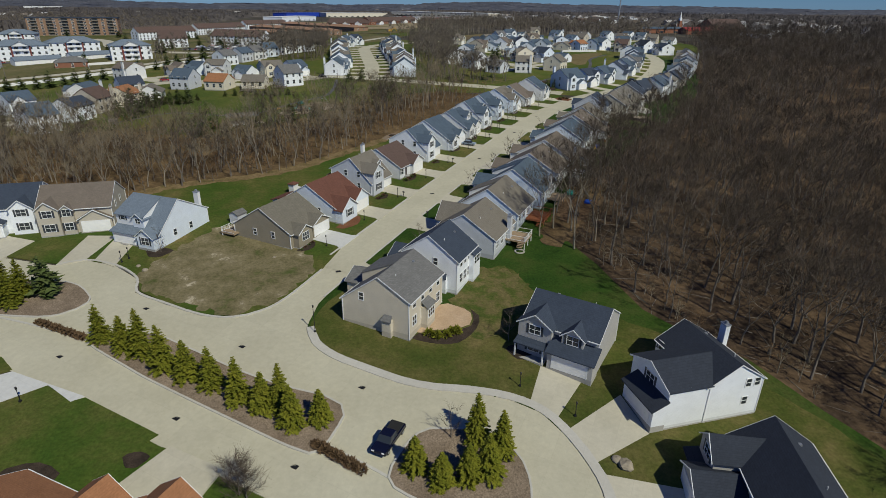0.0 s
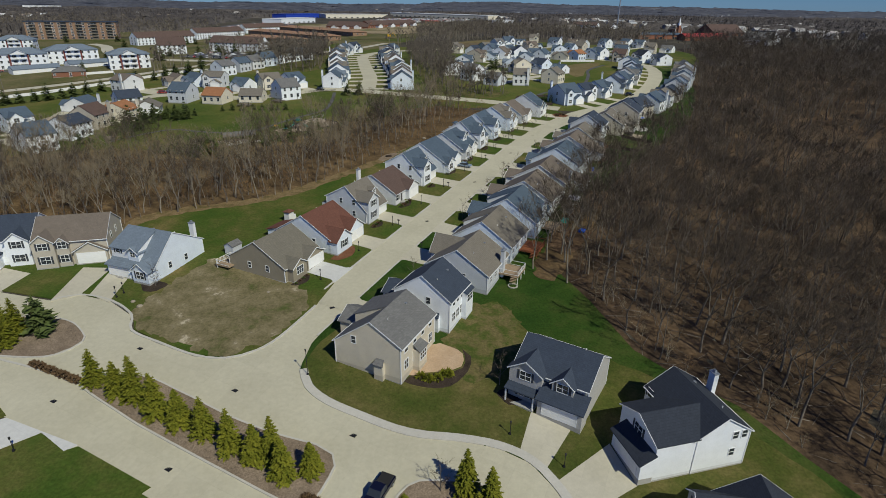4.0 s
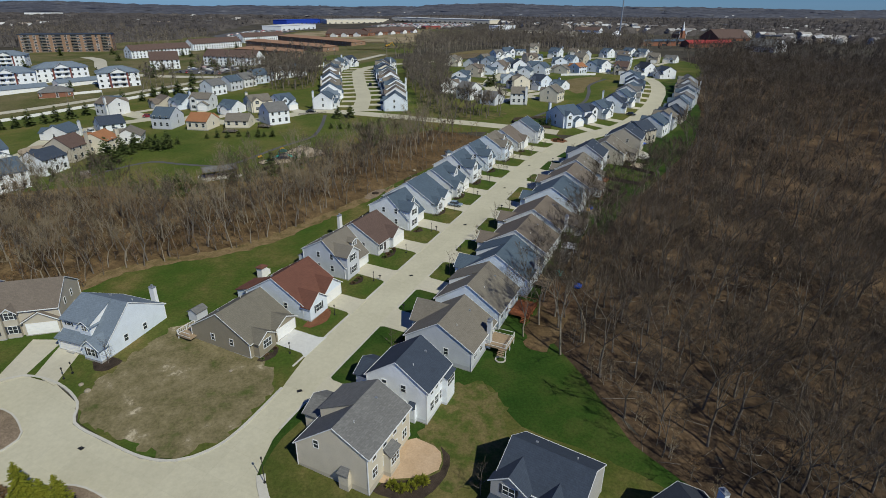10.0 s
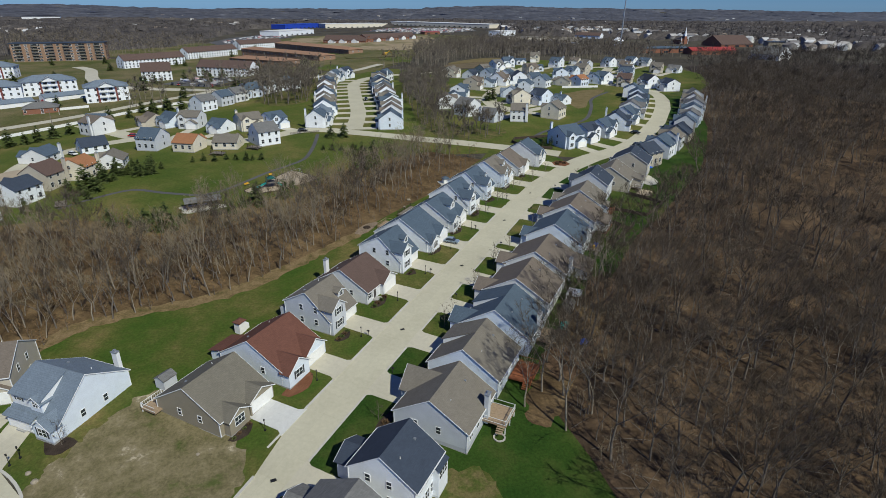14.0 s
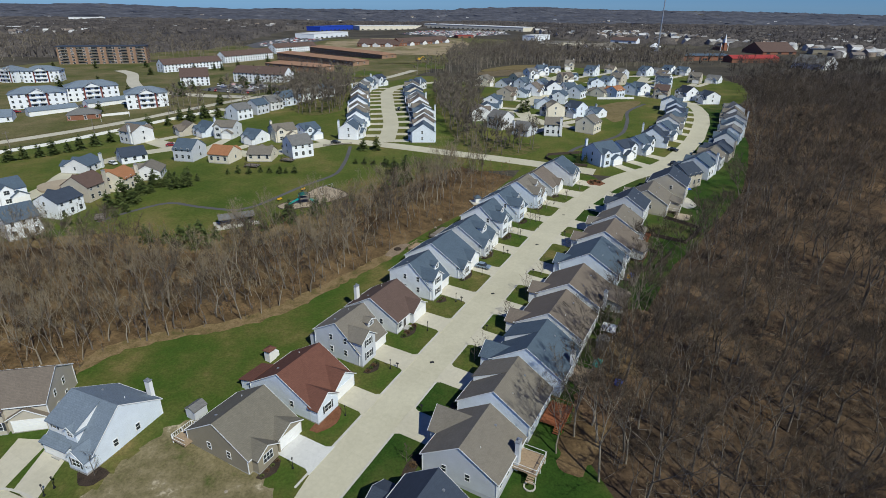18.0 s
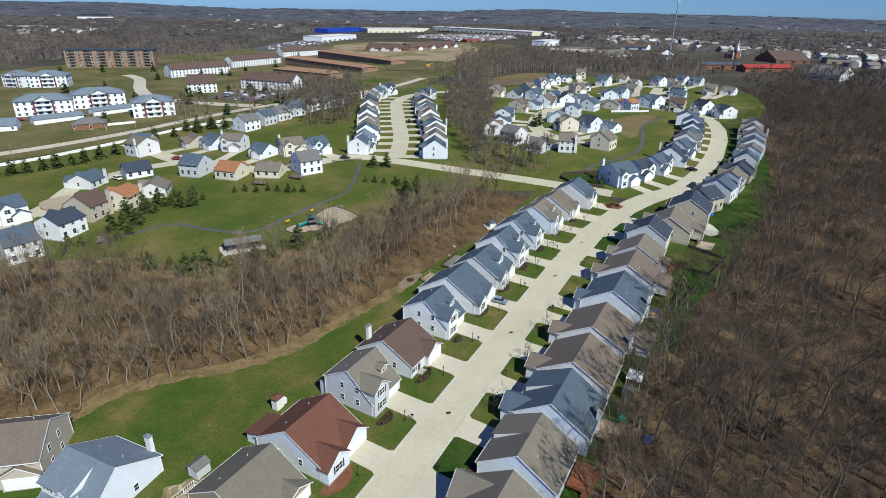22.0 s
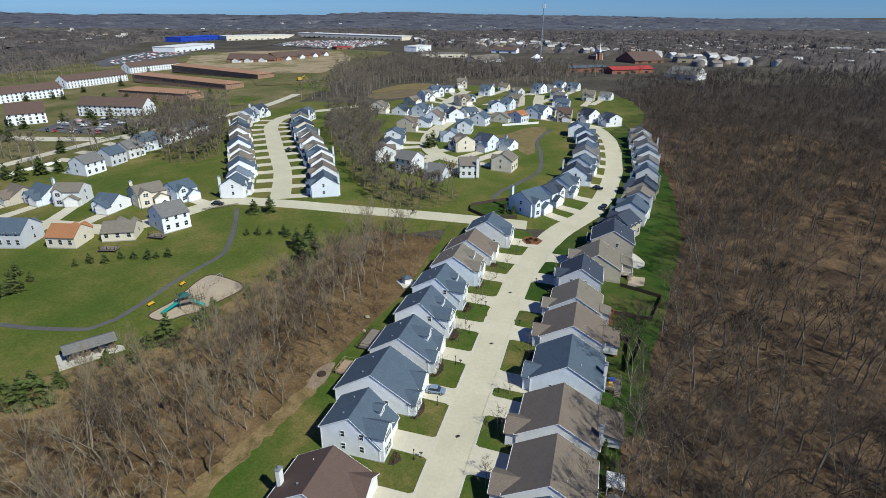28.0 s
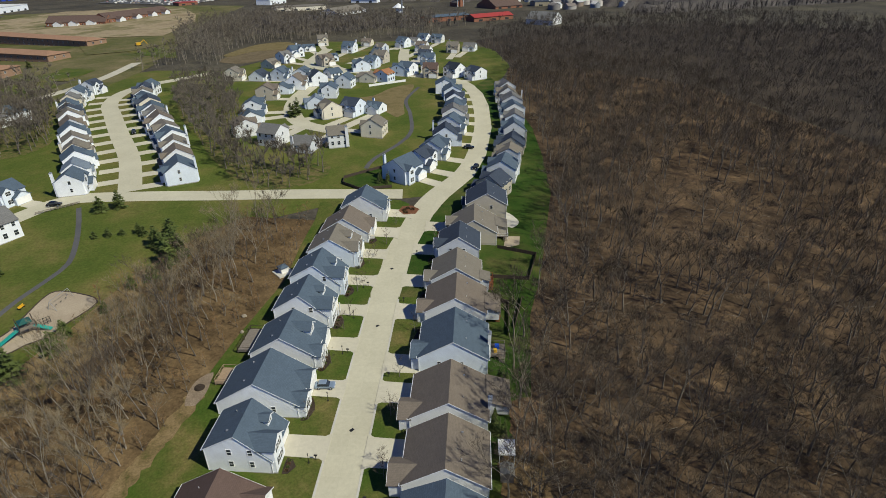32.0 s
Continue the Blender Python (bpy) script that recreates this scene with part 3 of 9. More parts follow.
def house(x, y, heading, W=12, D=12, e=3.0, p=0.62, wall="white", roof="slate", wings=(), label="", storeys=1, chim=None, near=True,
          porch=None, bays=True, sides=True, group="", name="house", hipped=False, drop=0.0, lean=None, rear=None, yr=None, foundation=0.35, vents=True, category="house", eb=None, raised=None, bumps=(), door=None):
    """A house with its front towards -y of its own frame. wings: (centre, width, forward, eave, slope, what); what: garage, gable or bay.
    eb: rear eave; raised: (x0, x1, y, z) a flatter stretch of the front slope that ends at y, z; bumps: small bays (face, along, width, depth, top); door: a garage door flush in the front."""
    z = hgt(x, y) + 0.12 - drop
    turn_c, turn_s = math.cos(radians(heading)), math.sin(radians(heading))
    low = min(hgt(x + a * turn_c - b * turn_s, y + a * turn_s + b * turn_c) for a, b in ((-W / 2, 0), (W / 2, 0), (-W / 2, D), (W / 2, D))) - z
    sill = min(foundation, low + 0.42)
    eb = e if eb is None else eb
    NEAR[0] = near
    H = base(name, x, y, z, heading, label, category, group)
    hw = W / 2
    ym = D / 2 if yr is None else yr
    zr = e + p * ym if not hipped else e + 0.1
    bm = bmesh.new()
    if hipped:
        box(bm, -hw, hw, 0, D, sill, e)
    else:
        prism_x(bm, -hw, hw, 0, D, sill, e, zr - 0.1, yr, eb)
    for xc, w, f, we, wp, what in wings:
        if what == "shed":
            continue
        back = 0.3 if we <= e else min(ym, (we - e) / p + 0.3)
        prism_y(bm, xc - w / 2, xc + w / 2, -f, max(back, 0.3 - f), we - 1.9 if what == "dormer" else min(0.25, sill) if what in ("garage", "cars") else sill, we, we + wp * w / 2 - 0.08)
    part("wall", bm, WALLS[wall], H)
    fb = boxes((-hw - 0.02, hw + 0.02, -0.02, D + 0.02, low - 0.6, sill))
    for xc, w, f, we, wp, what in wings:
        if what in ("dormer", "shed"):
            continue
        box(fb, xc - w / 2 - 0.02, xc + w / 2 + 0.02, -f - 0.02, 0.1, low - 0.6, min(0.25, sill) if what in ("garage", "cars") else sill)
    part("foundation", fb, FOUND, H)
    bm = bmesh.new()
    if hipped:
        hip(bm, -hw, hw, 0, D, e, p)
    else:
        gable_x(bm, -hw, hw, 0, D, e, p, yr=yr, eb=eb)
    r = part("roof", bm, ROOFS[roof], H)
    if not hipped and near:
        for s in (-1, 1):
            bm = bmesh.new()
            x0, x1 = (s * (hw + 0.145), s * (hw + 0.19)) if s > 0 else (s * (hw + 0.19), s * (hw + 0.145))
            for (ya, za), (yb, zb) in (((-0.35, e - 0.35 * p), (ym, zr)), ((D + 0.35, eb - 0.35 * (zr - eb) / (D - ym)), (ym, zr))):
                q = [bm.verts.new(v) for v in ((x0, ya, za - 0.15), (x1, ya, za - 0.15), (x1, yb, zb - 0.15), (x0, yb, zb - 0.15), (x0, ya, za + 0.015), (x1, ya, za + 0.015), (x1, yb, zb + 0.015), (x0, yb, zb + 0.015))]
                for f in ((3, 2, 1, 0), (4, 5, 6, 7), (0, 1, 5, 4), (1, 2, 6, 5), (2, 3, 7, 6), (3, 0, 4, 7)):
                    bm.faces.new([q[k] for k in f])
            part("verge_board", bm, TRIM, r)
    if near:
        for ya, yb, ze in ((-0.47, -0.35, e - 0.35 * p), (D + 0.35, D + 0.47, eb - 0.35 * (zr - eb) / (D - ym) if not hipped else e - 0.35 * p)):
            part("gutter", boxes((-hw - 0.14, hw + 0.14, ya, yb, ze - 0.15, ze - 0.03)), TRIM, r)
        for s in (-1, 1):
            for ya, yb, ze in ((-0.03, 0.08, e), (D - 0.08, D + 0.03, eb)):
                part("corner_board", boxes((s * hw - 0.07, s * hw + 0.07, ya, yb, sill, ze - 0.15)), TRIM, H)
    if raised:
        x0, x1, yf, zf = raised
        sl = (zr - zf) / (ym - yf)
        bm = bmesh.new()
        cut = [(yf, zf - 0.1), (yf, e + p * yf - 0.1), (ym - 0.02, zr - 0.14)]
        a, b = [[bm.verts.new((xx, yy, zz)) for yy, zz in cut] for xx in (x0, x1)]
        bm.faces.new(a)
        bm.faces.new(b[::-1])
        bm.faces.new((a[0], b[0], b[1], a[1]))
        bm.faces.new((a[0], a[2], b[2], b[0]))
        bmesh.ops.recalc_face_normals(bm, faces=bm.faces[:])
        part("upper_wall", bm, TRIM if wall in ("white", "blue") else WALLS[wall], H)
        bm = bmesh.new()
        slab(bm, (x0 - 0.12, yf - 0.35, zf - 0.35 * sl + 0.05), (x1 + 0.12, yf - 0.35, zf - 0.35 * sl + 0.05), (x1 + 0.12, ym, zr + 0.03), (x0 - 0.12, ym, zr + 0.03), 0.15)
        part("upper_roof", bm, ROOFS[roof], H)
        if near and zf - e - p * yf > 1.3:
            for k in (0.25, 0.75):
                window(H, x0 + (x1 - x0) * k, yf, zf - 0.75, "front", 1.0, 0.95, 1, True)
    for face, al, w, d, zt in bumps:
        ox, oy, az = {"left": (-hw, al, -90), "right": (hw, al, 90), "back": (al, D, 180), "front": (al, 0, 0)}[face]
        m4 = pose(ox, oy, 0, 0, 0, az)
        bm = boxes((-w / 2, w / 2, -d, 0.05, low, zt))
        bm.transform(m4)
        bw = part("bay", bm, WALLS[wall], H)
        bm = bmesh.new()
        slab(bm, (-w / 2 - 0.15, -d - 0.2, zt - 0.05), (w / 2 + 0.15, -d - 0.2, zt - 0.05), (w / 2 - 0.1, 0.0, zt + 0.5 * d + 0.25), (-w / 2 + 0.1, 0.0, zt + 0.5 * d + 0.25), 0.12)
        bm.transform(m4)
        part("bay_roof", bm, ROOFS[roof], bw)
        if w > 1.8:
            c = m4 @ Vector((0, -d, 0))
            window(H, c.x, c.y, zt - 1.15, face, w - 0.7, 1.3, 3)
    if door:
        garage_door(H, door, 0.0, 4.6)
    if lean:
        xc, w, f, f0, we, wp = lean
        bm = bmesh.new()
        q = [bm.verts.new(c) for c in ((xc - w / 2, -f, 0.25), (xc + w / 2, -f, 0.25), (xc + w / 2, -f0 + 0.05, 0.25), (xc - w / 2, -f0 + 0.05, 0.25), (xc - w / 2, -f, we), (xc + w / 2, -f, we), (xc + w / 2, -f0 + 0.05, we + wp * (f - f0)), (xc - w / 2, -f0 + 0.05, we + wp * (f - f0)))]
        for k in ((3, 2, 1, 0), (4, 5, 6, 7), (0, 1, 5, 4), (1, 2, 6, 5), (2, 3, 7, 6), (3, 0, 4, 7)):
            bm.faces.new([q[j] for j in k])
        part("garage_wall", bm, WALLS[wall], H)
        part("foundation", boxes((xc - w / 2 - 0.02, xc + w / 2 + 0.02, -f - 0.02, -f0, -1.8, 0.25)), FOUND, H)
        bm = bmesh.new()
        slab(bm, (xc - w / 2 - 0.3, -f - 0.4, we - 0.4 * wp + 0.14), (xc + w / 2 + 0.3, -f - 0.4, we - 0.4 * wp + 0.14), (xc + w / 2 + 0.3, -f0, we + wp * (f - f0) + 0.14), (xc - w / 2 - 0.3, -f0, we + wp * (f - f0) + 0.14), 0.16)
        part("garage_roof", bm, ROOFS[roof], H)
        garage_door(H, xc, -f, min(4.9, w - 0.9))
    if rear:
        xc, w, f = rear
        s = 0.24
        bm = bmesh.new()
        q = [bm.verts.new(c) for c in ((xc - w / 2, D - 0.05, 0.2), (xc + w / 2, D - 0.05, 0.2), (xc + w / 2, D + f, 0.2), (xc - w / 2, D + f, 0.2), (xc - w / 2, D - 0.05, e - 0.05), (xc + w / 2, D - 0.05, e - 0.05), (xc + w / 2, D + f, e - 0.05 - s * f), (xc - w / 2, D + f, e - 0.05 - s * f))]
        for k in ((3, 2, 1, 0), (4, 5, 6, 7), (0, 1, 5, 4), (1, 2, 6, 5), (2, 3, 7, 6), (3, 0, 4, 7)):
            bm.faces.new([q[j] for j in k])
        part("rear_wall", bm, WALLS[wall], H)
        bm = bmesh.new()
        slab(bm, (xc - w / 2 - 0.3, D + f + 0.35, e + 0.12 - s * (f + 0.35)), (xc + w / 2 + 0.3, D + f + 0.35, e + 0.12 - s * (f + 0.35)), (xc + w / 2 + 0.3, D - 0.3, e + 0.3), (xc - w / 2 - 0.3, D - 0.3, e + 0.3), 0.15)
        part("rear_roof", bm, ROOFS[roof], H)
        for k in (-0.25, 0.25):
            part("rear_window", boxes((xc + k * w - 0.7, xc + k * w + 0.7, D + f - 0.03, D + f + 0.04, 0.7, 1.9)), GLASS, H)
    for xc, w, f, we, wp, what in wings:
        zw = we + wp * w / 2
        bm = bmesh.new()
        if what == "shed":
            slab(bm, (xc - w / 2, -f, we), (xc + w / 2, -f, we), (xc + w / 2, 0.1, we + wp * f), (xc - w / 2, 0.1, we + wp * f), 0.16)
            part("porch_roof", bm, ROOFS[roof], H)
            continue
        yi = (zw - e) / p if zw > e else 0.3
        ye = (we - e) / p if we > e else 0.3
        wing_roof(bm, xc, w, -f, min(ym, max(0.3, ye)), we, wp, ridge_back=min(ym, max(yi, 0.3)))
        wr = part("wing_roof", bm, ROOFS[roof], H)
        bm = bmesh.new()
        for s in (-1, 1) if near else ():
            a, b = Vector((xc + s * (w / 2 + 0.3), -f - 0.36, we - 0.3 * wp)), Vector((xc, -f - 0.36, zw))
            q = [bm.verts.new(v) for v in (a - Vector((0, 0, 0.16)), b - Vector((0, 0, 0.16)), b + Vector((0, 0, 0.01)), a + Vector((0, 0, 0.01)))]
            q2 = [bm.verts.new(v.co + Vector((0, 0.06, 0))) for v in q]
            bm.faces.new(q)
            bm.faces.new(q2[::-1])
            for k in range(4):
                bm.faces.new((q[k], q2[k], q2[(k + 1) % 4], q[(k + 1) % 4]))
        bmesh.ops.recalc_face_normals(bm, faces=bm.faces[:])
        if near:
            part("verge_board", bm, TRIM, wr)
        else:
            bm.free()
        if what == "dormer":
            window(H, xc, -f, we - 0.62, "front", min(1.1, w - 0.5), 0.95, 2)
        elif what == "garage":
            garage_door(H, xc, -f, min(4.9, w - 0.7))
            if we > 4.2:
                window(H, xc, -f, we - 0.8, "front", 1.5, 1.3, 2, near)
        elif what == "cars":
            garage_door(H, xc, -f, 2.6)
        elif what == "bay":
            window(H, xc, -f, 1.75, "front", 1.9, 1.5, 3)
            if we > 4.2:
                window(H, xc, -f, 4.5, "front", 1.6, 1.3, 2, near)
        else:
            window(H, xc, -f, 1.7, "front", min(1.7, w - 0.8), 1.4, 2, near)
            if we > 4.2:
                window(H, xc, -f, 4.5, "front", min(1.6, w - 0.8), 1.3, 2, near)
    # door and plain windows
    used = [(xc - w / 2 - 0.6, xc + w / 2 + 0.6) for xc, w, f, we, wp, what in wings if what not in ("shed", "dormer")] + ([(door - 2.9, door + 2.9)] if door is not None else [])
    free = [k for k in np.arange(-hw + 1.0, hw - 0.9, 1.9) if not any(a < k < b for a, b in used)]
    if free:
        dx = free[len(free) // 2]
        d = part("front_door", boxes((dx - 0.48, dx + 0.48, -0.06, 0.03, foundation, foundation + 2.1)), DOORMAT, H)
        part("door_frame", boxes((dx - 0.6, dx - 0.48, -0.07, 0.02, foundation, foundation + 2.22), (dx + 0.48, dx + 0.6, -0.07, 0.02, foundation, foundation + 2.22), (dx - 0.48, dx + 0.48, -0.07, 0.02, foundation + 2.1, foundation + 2.22)), TRIM, d)
        part("door_step", boxes((dx - 0.9, dx + 0.9, -1.3, -0.03, min(-0.6, low), foundation - 0.05)), FOUND, H)
    for k in free[:1] + free[-1:] if len(free) > 1 else []:
        if abs(k - free[len(free) // 2]) > 1:
            window(H, k, 0, 1.75, "front", 1.0, 1.4, 1, near)
    if storeys == 2 and e > 4.6:
        for k in free[:3]:
            window(H, k, 0, 4.45, "front", 0.95, 1.3, 1, near)
    if sides:
        for face, sx in (("left", -hw), ("right", hw)):
            for yy in ((D * 0.3, D * 0.62) if near else (D * 0.45,)):
                for zz in (1.9, 4.6)[:storeys]:
                    if sides is True or (face, zz > 3, yy > D / 2) in sides:
                        window(H, sx, yy, zz, face, 0.75, 1.2)
        for k in np.linspace(-hw + 1.6, hw - 1.6, 4 if near else 3):
            window(H, k, D, 1.75, "back", 1.1, 1.5, 2 if near else 1)
            if storeys == 2:
                window(H, k, D, 4.5, "back", 0.9, 1.25)
    if chim:
        chimney(H, chim[0], chim[1], (zr if not hipped else e + 2.2) + chim[2], mat=WALLS[wall] if len(chim) < 4 else chim[3])
    if near and vents:
        for k in range(2):
            vx, vy = (-0.25 + 0.5 * k) * W, D * 0.68
            zz = eb + (zr - eb) / (D - ym) * (D - vy) if not hipped else e + 1.0
            bm = bmesh.new()
            if k:
                tube(bm, (vx, vy, zz - 0.2), (vx, vy, zz + 0.32), 0.06, 0.06, 6)
            else:
                box(bm, vx - 0.17, vx + 0.17, vy - 0.17, vy + 0.17, zz - 0.2, zz + 0.16)
            part("vent_pipe" if k else "roof_vent", bm, TRIM if k else STEEL, r)
    if porch:
        x0, x1, f, ze = porch
        n = max(2, int((x1 - x0) / 2.4) + 1)
        for k in range(n):
            xx = x0 + 0.15 + (x1 - x0 - 0.3) * k / (n - 1)
            part("porch_post", boxes((xx - 0.09, xx + 0.09, -f + 0.05, -f + 0.23, -0.3, ze)), TRIM, H)
        part("porch_floor", boxes((x0, x1, -f, -0.03, -0.9, foundation - 0.06)), FOUND, H)
    return H


def facing(x, y, tx, ty):
    return math.degrees(math.atan2(tx - x, -(ty - y)))


DIRS = {"L": facing(0, 0, V2.x, V2.y), "R": facing(0, 0, -V2.x, -V2.y)}


def row_house(side, u0, u1, front, **kw):
    """A house of the straight street over u0 to u1, its front wall front metres from the kerb."""
    um = (u0 + u1) / 2
    v = -front if side == "L" else 8.0 + front
    x, y = st(um, v)
    return house(x, y, DIRS[side], W=u1 - u0, **kw)


# ---- ground, roads, lawns ----
def axis(lo, hi, near0, near1, cell, grow=1.22):
    a = list(np.arange(near0, near1 + cell, cell))
    s = cell
    while a[-1] < hi:
        s *= grow
        a.append(min(hi, a[-1] + s))
    s = cell
    while a[0] > lo:
        s *= grow
        a.insert(0, max(lo, a[0] - s))
    return np.array(a)


gx, gy = axis(-4800, 4800, -240, 240, 6), axis(-1500, 4850, 0, 500, 6)
XX, YY = np.meshgrid(gx, gy)
ZZ = land(XX, YY) + 0.0
far = np.clip((np.hypot(XX, YY) - 1600) / 900, 0, 1)
ZZ = ZZ + far * (6 * np.sin(XX / 430 + 1) * np.cos(YY / 610) - 6) + np.clip((YY - 3300) / 1500, 0, 1) ** 1.3 * (26 + 12 * np.sin(XX / 700 + 0.5) + 6 * np.sin(XX / 260)) * 1.0
ni, nj = len(gx), len(gy)
idx = np.arange(ni * nj).reshape(nj, ni)
q = np.stack([idx[:-1, :-1], idx[:-1, 1:], idx[1:, 1:], idx[1:, :-1]], -1).reshape(-1, 4)
tris = np.concatenate([q[:, [0, 1, 2]], q[:, [0, 2, 3]]])
# brown litter tones; the palest stops are painted-in patches of sunlight
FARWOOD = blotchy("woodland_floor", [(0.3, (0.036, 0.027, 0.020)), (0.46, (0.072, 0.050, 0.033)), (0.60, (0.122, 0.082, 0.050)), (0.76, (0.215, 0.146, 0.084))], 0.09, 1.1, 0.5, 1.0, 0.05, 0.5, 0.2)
SCRUB = blotchy("scrubland", [(0.3, (0.046, 0.042, 0.036)), (0.5, (0.078, 0.070, 0.056)), (0.66, (0.108, 0.098, 0.070)), (0.8, (0.085, 0.092, 0.045))], 0.02, 0.5, 0.4, 1.0, 0.05, 0.4, 0.2)
gm = raw_mesh("ground", np.stack([XX, YY, ZZ], -1).reshape(-1, 3), tris, [SCRUB])
tagged(new("ground", gm), "grey-brown scrubby ground that rolls to the horizon", "ground", "", "structure")


def far_z(x, y):
    """Height of the ground with its far swells."""
    f = min(1, max(0, (math.hypot(x, y) - 1600) / 900))
    return hgt(x, y) + f * (6 * math.sin(x / 430 + 1) * math.cos(y / 610) - 6) + min(1, max(0, (y - 3300) / 1500)) ** 1.3 * (26 + 12 * math.sin(x / 700 + 0.5) + 6 * math.sin(x / 260))


WOOD_EDGE = [(60, 30), (57, 46), (54, 53), (50, 59), (45, 68), (38, 74), (33, 80), (29, 94), (25, 104), (25, 112), (28.5, 121), (44, 145.5), (59.5, 173.5), (71, 188), (81, 203), (102, 234), (118, 267), (132, 300), (148, 354), (168, 395), (182, 420)]
BELT_S = [(-130, 104), (-95, 110.5), (-74, 115), (-69.5, 117.5), (-68.5, 123.5), (-64, 127.5), (-56, 131.5), (-47, 135.5), (-38, 142), (-30, 153), (-21, 165), (-15, 176), (-7, 189), (6, 208), (13, 225), (20, 240)]
BELT_N = [(-210, 172), (-150, 168), (-103, 180), (-82, 177), (-68, 184), (-54, 190), (-42, 206), (-30, 226), (-16, 240), (0, 250)]
LOOP_OUT = [(18.5, 40), (18.2, 46), (17.5, 49), (15.8, 53), (13, 57), (9, 59.2), (4, 60.2), (-1, 60.6), (-5, 61.6), (-10, 63.8), (-15, 66.3), (-18.4, 69.3), (-20, 73)]
MAIN = [st(-8, 4), st(40, 4), st(80, 4), st(106, 4.1), (38.5, 212), (53, 233), (63, 244.6), (79, 258.5), (93, 277), (110.5, 308), (124.5, 340.5), (132, 363), (135, 379), (134, 395), (126, 409), (111, 418), (94, 431), (75, 447), (62, 464)]
main_line = smooth_line(MAIN, 3.0)
left_kerb = [st(u, 0.55) for u in range(0, 106, 8)]
right_kerb = [st(u, 7.45) for u in range(-12, 106, 8)]

drape("lawn_left", [(-98, 102), (-95, 110.5)] + BELT_S[2:] + [(24, 252), (40, 249), (49.6, 245), (51.6, 241), (49.8, 235.6), (42.6, 224.9), (35.4, 214.3)] + [st(118, 1), st(106, 0.2)] + left_kerb[::-1] + [(-21, 90), (-25, 81), (-28, 77.4), (-32, 75.6), (-37, 76), (-44, 79), (-49.5, 82), (-51.5, 86), (-57, 90.2), (-64, 92), (-68, 90.5), (-79, 93), (-92, 94)], GRASS, 0.2, label="patchy spring lawn behind and between the houses", category="lawn")
drape("lawn_right", [(-20, 74.5), st(-18, 8)] + right_kerb + [st(118, 8.4), (41.7, 209.8), (56.2, 230.8), (66.2, 241.8), (82, 255.8), (96.2, 274.8), (114, 306.2), (128.3, 338.8), (136, 362), (139, 380), (158, 398)] + WOOD_EDGE[::-1][2:] + [(40, 30), (19, 30)] + LOOP_OUT, LUSH, 0.2, label="deep green lawn along the wood's edge", category="lawn")
drape("park_grass", BELT_N[1:] + [(8, 246), (31, 250), (52, 246), (63, 245), (79, 258.5), (93, 277), (110.5, 308), (124.5, 340.5), (132, 363), (158, 385), (186, 425), (206, 490), (196, 556), (130, 568), (95, 582), (76, 560), (52, 508), (30, 500), (4, 476), (-36, 500), (-66, 492), (-84, 440), (-110, 415), (-150, 372), (-170, 330), (-205, 262), (-200, 200)], FIELD, 0.10, label="mown park and garden grass, green with straw patches", category="lawn", cell=12)
drape("vacant_lot", [(p.x + 1.5 * noise.noise((p.x * 0.7, p.y * 0.7, 3)), p.y + 1.5 * noise.noise((p.x * 0.7, p.y * 0.7, 9))) for p in smooth_line([(-52.0, 88), (-49, 97), (-45, 106), (-38, 107.5), (-32, 101), (-26, 97), (-22.4, 90), (-25.4, 81.6), (-28.4, 78), (-32.2, 76.3), (-37, 76.8), (-44, 79.8), (-49.6, 82.8)], 0.7, True)], BARE, 0.23, 6, "bare tan soil of an empty building lot", "lot", skirt=0.05)
drape("dormant_patch", [(p.x + 1.7 * noise.noise((p.x * 0.5, p.y * 0.5, 3)), p.y + 1.7 * noise.noise((p.x * 0.5, p.y * 0.5, 9))) for p in smooth_line([(2.5, 84), (8, 91.5), (13.5, 90), (15, 82), (10.5, 74), (5.5, 71), (3, 75)], 0.9, True)], PATCHY, 0.225, 6, "straw-coloured dormant turf in a back garden", "lawn", skirt=0.04)

drape("lawn_loop", [(p.x + 0.5 * noise.noise((p.x * 0.4, p.y * 0.4, 5)), p.y + 0.5 * noise.noise((p.x * 0.4, p.y * 0.4, 1))) for p in smooth_line([(-19.6, 74.3), (-15.6, 84), (-10, 82), (-2.5, 79), (4, 82), (9, 92), (13, 91), (17, 83), (27, 78), (36, 72), (45, 62), (51, 54), (54, 44), (30, 34.5), (19.4, 36), (18.9, 46), (18.0, 49.5), (16.2, 53.5), (13.2, 57.6), (9.1, 59.9), (4, 60.9), (-0.9, 61.3), (-4.8, 62.3), (-9.8, 64.4), (-14.7, 66.9), (-18, 69.7)], 1.5, True)], OLIVE, 0.213, 6, "olive half-dormant lawn round the loop", "lawn", skirt=0.03)
road = ribbon("road", main_line, 4.1, ROADMAT, 0.155, "pale concrete residential street", "road")
drape("road_loop", [st(-4, 0), (-21, 90), (-25, 81), (-28, 77), (-32, 75), (-37, 75.5), (-44, 78.5), (-50, 81.6), (-52, 86), (-57.5, 90), (-64, 92), (-68, 90), (-79, 92.5), (-95, 92), (-104, 84), (-100, 78), (-66, 73.6), (-51, 68.8), (-41, 63.2), (-27, 56.2), (-15, 51), (-5, 45), (5, 38), (12, 30), (18, 30)] + LOOP_OUT + [st(-18, 8), st(-4, 8)], ROADMAT, 0.10, label="pale concrete loop and turning head of the street", category="road", cell=5)
LOWER = smooth_line([(-130, 84), (-96, 77), (-64, 69), (-48, 63.3), (-37, 57.6), (-25.5, 52), (-14, 46.8), (-4, 41), (8, 32), (20, 20), (40, -2), (64, -34), (80, -62)], 3)
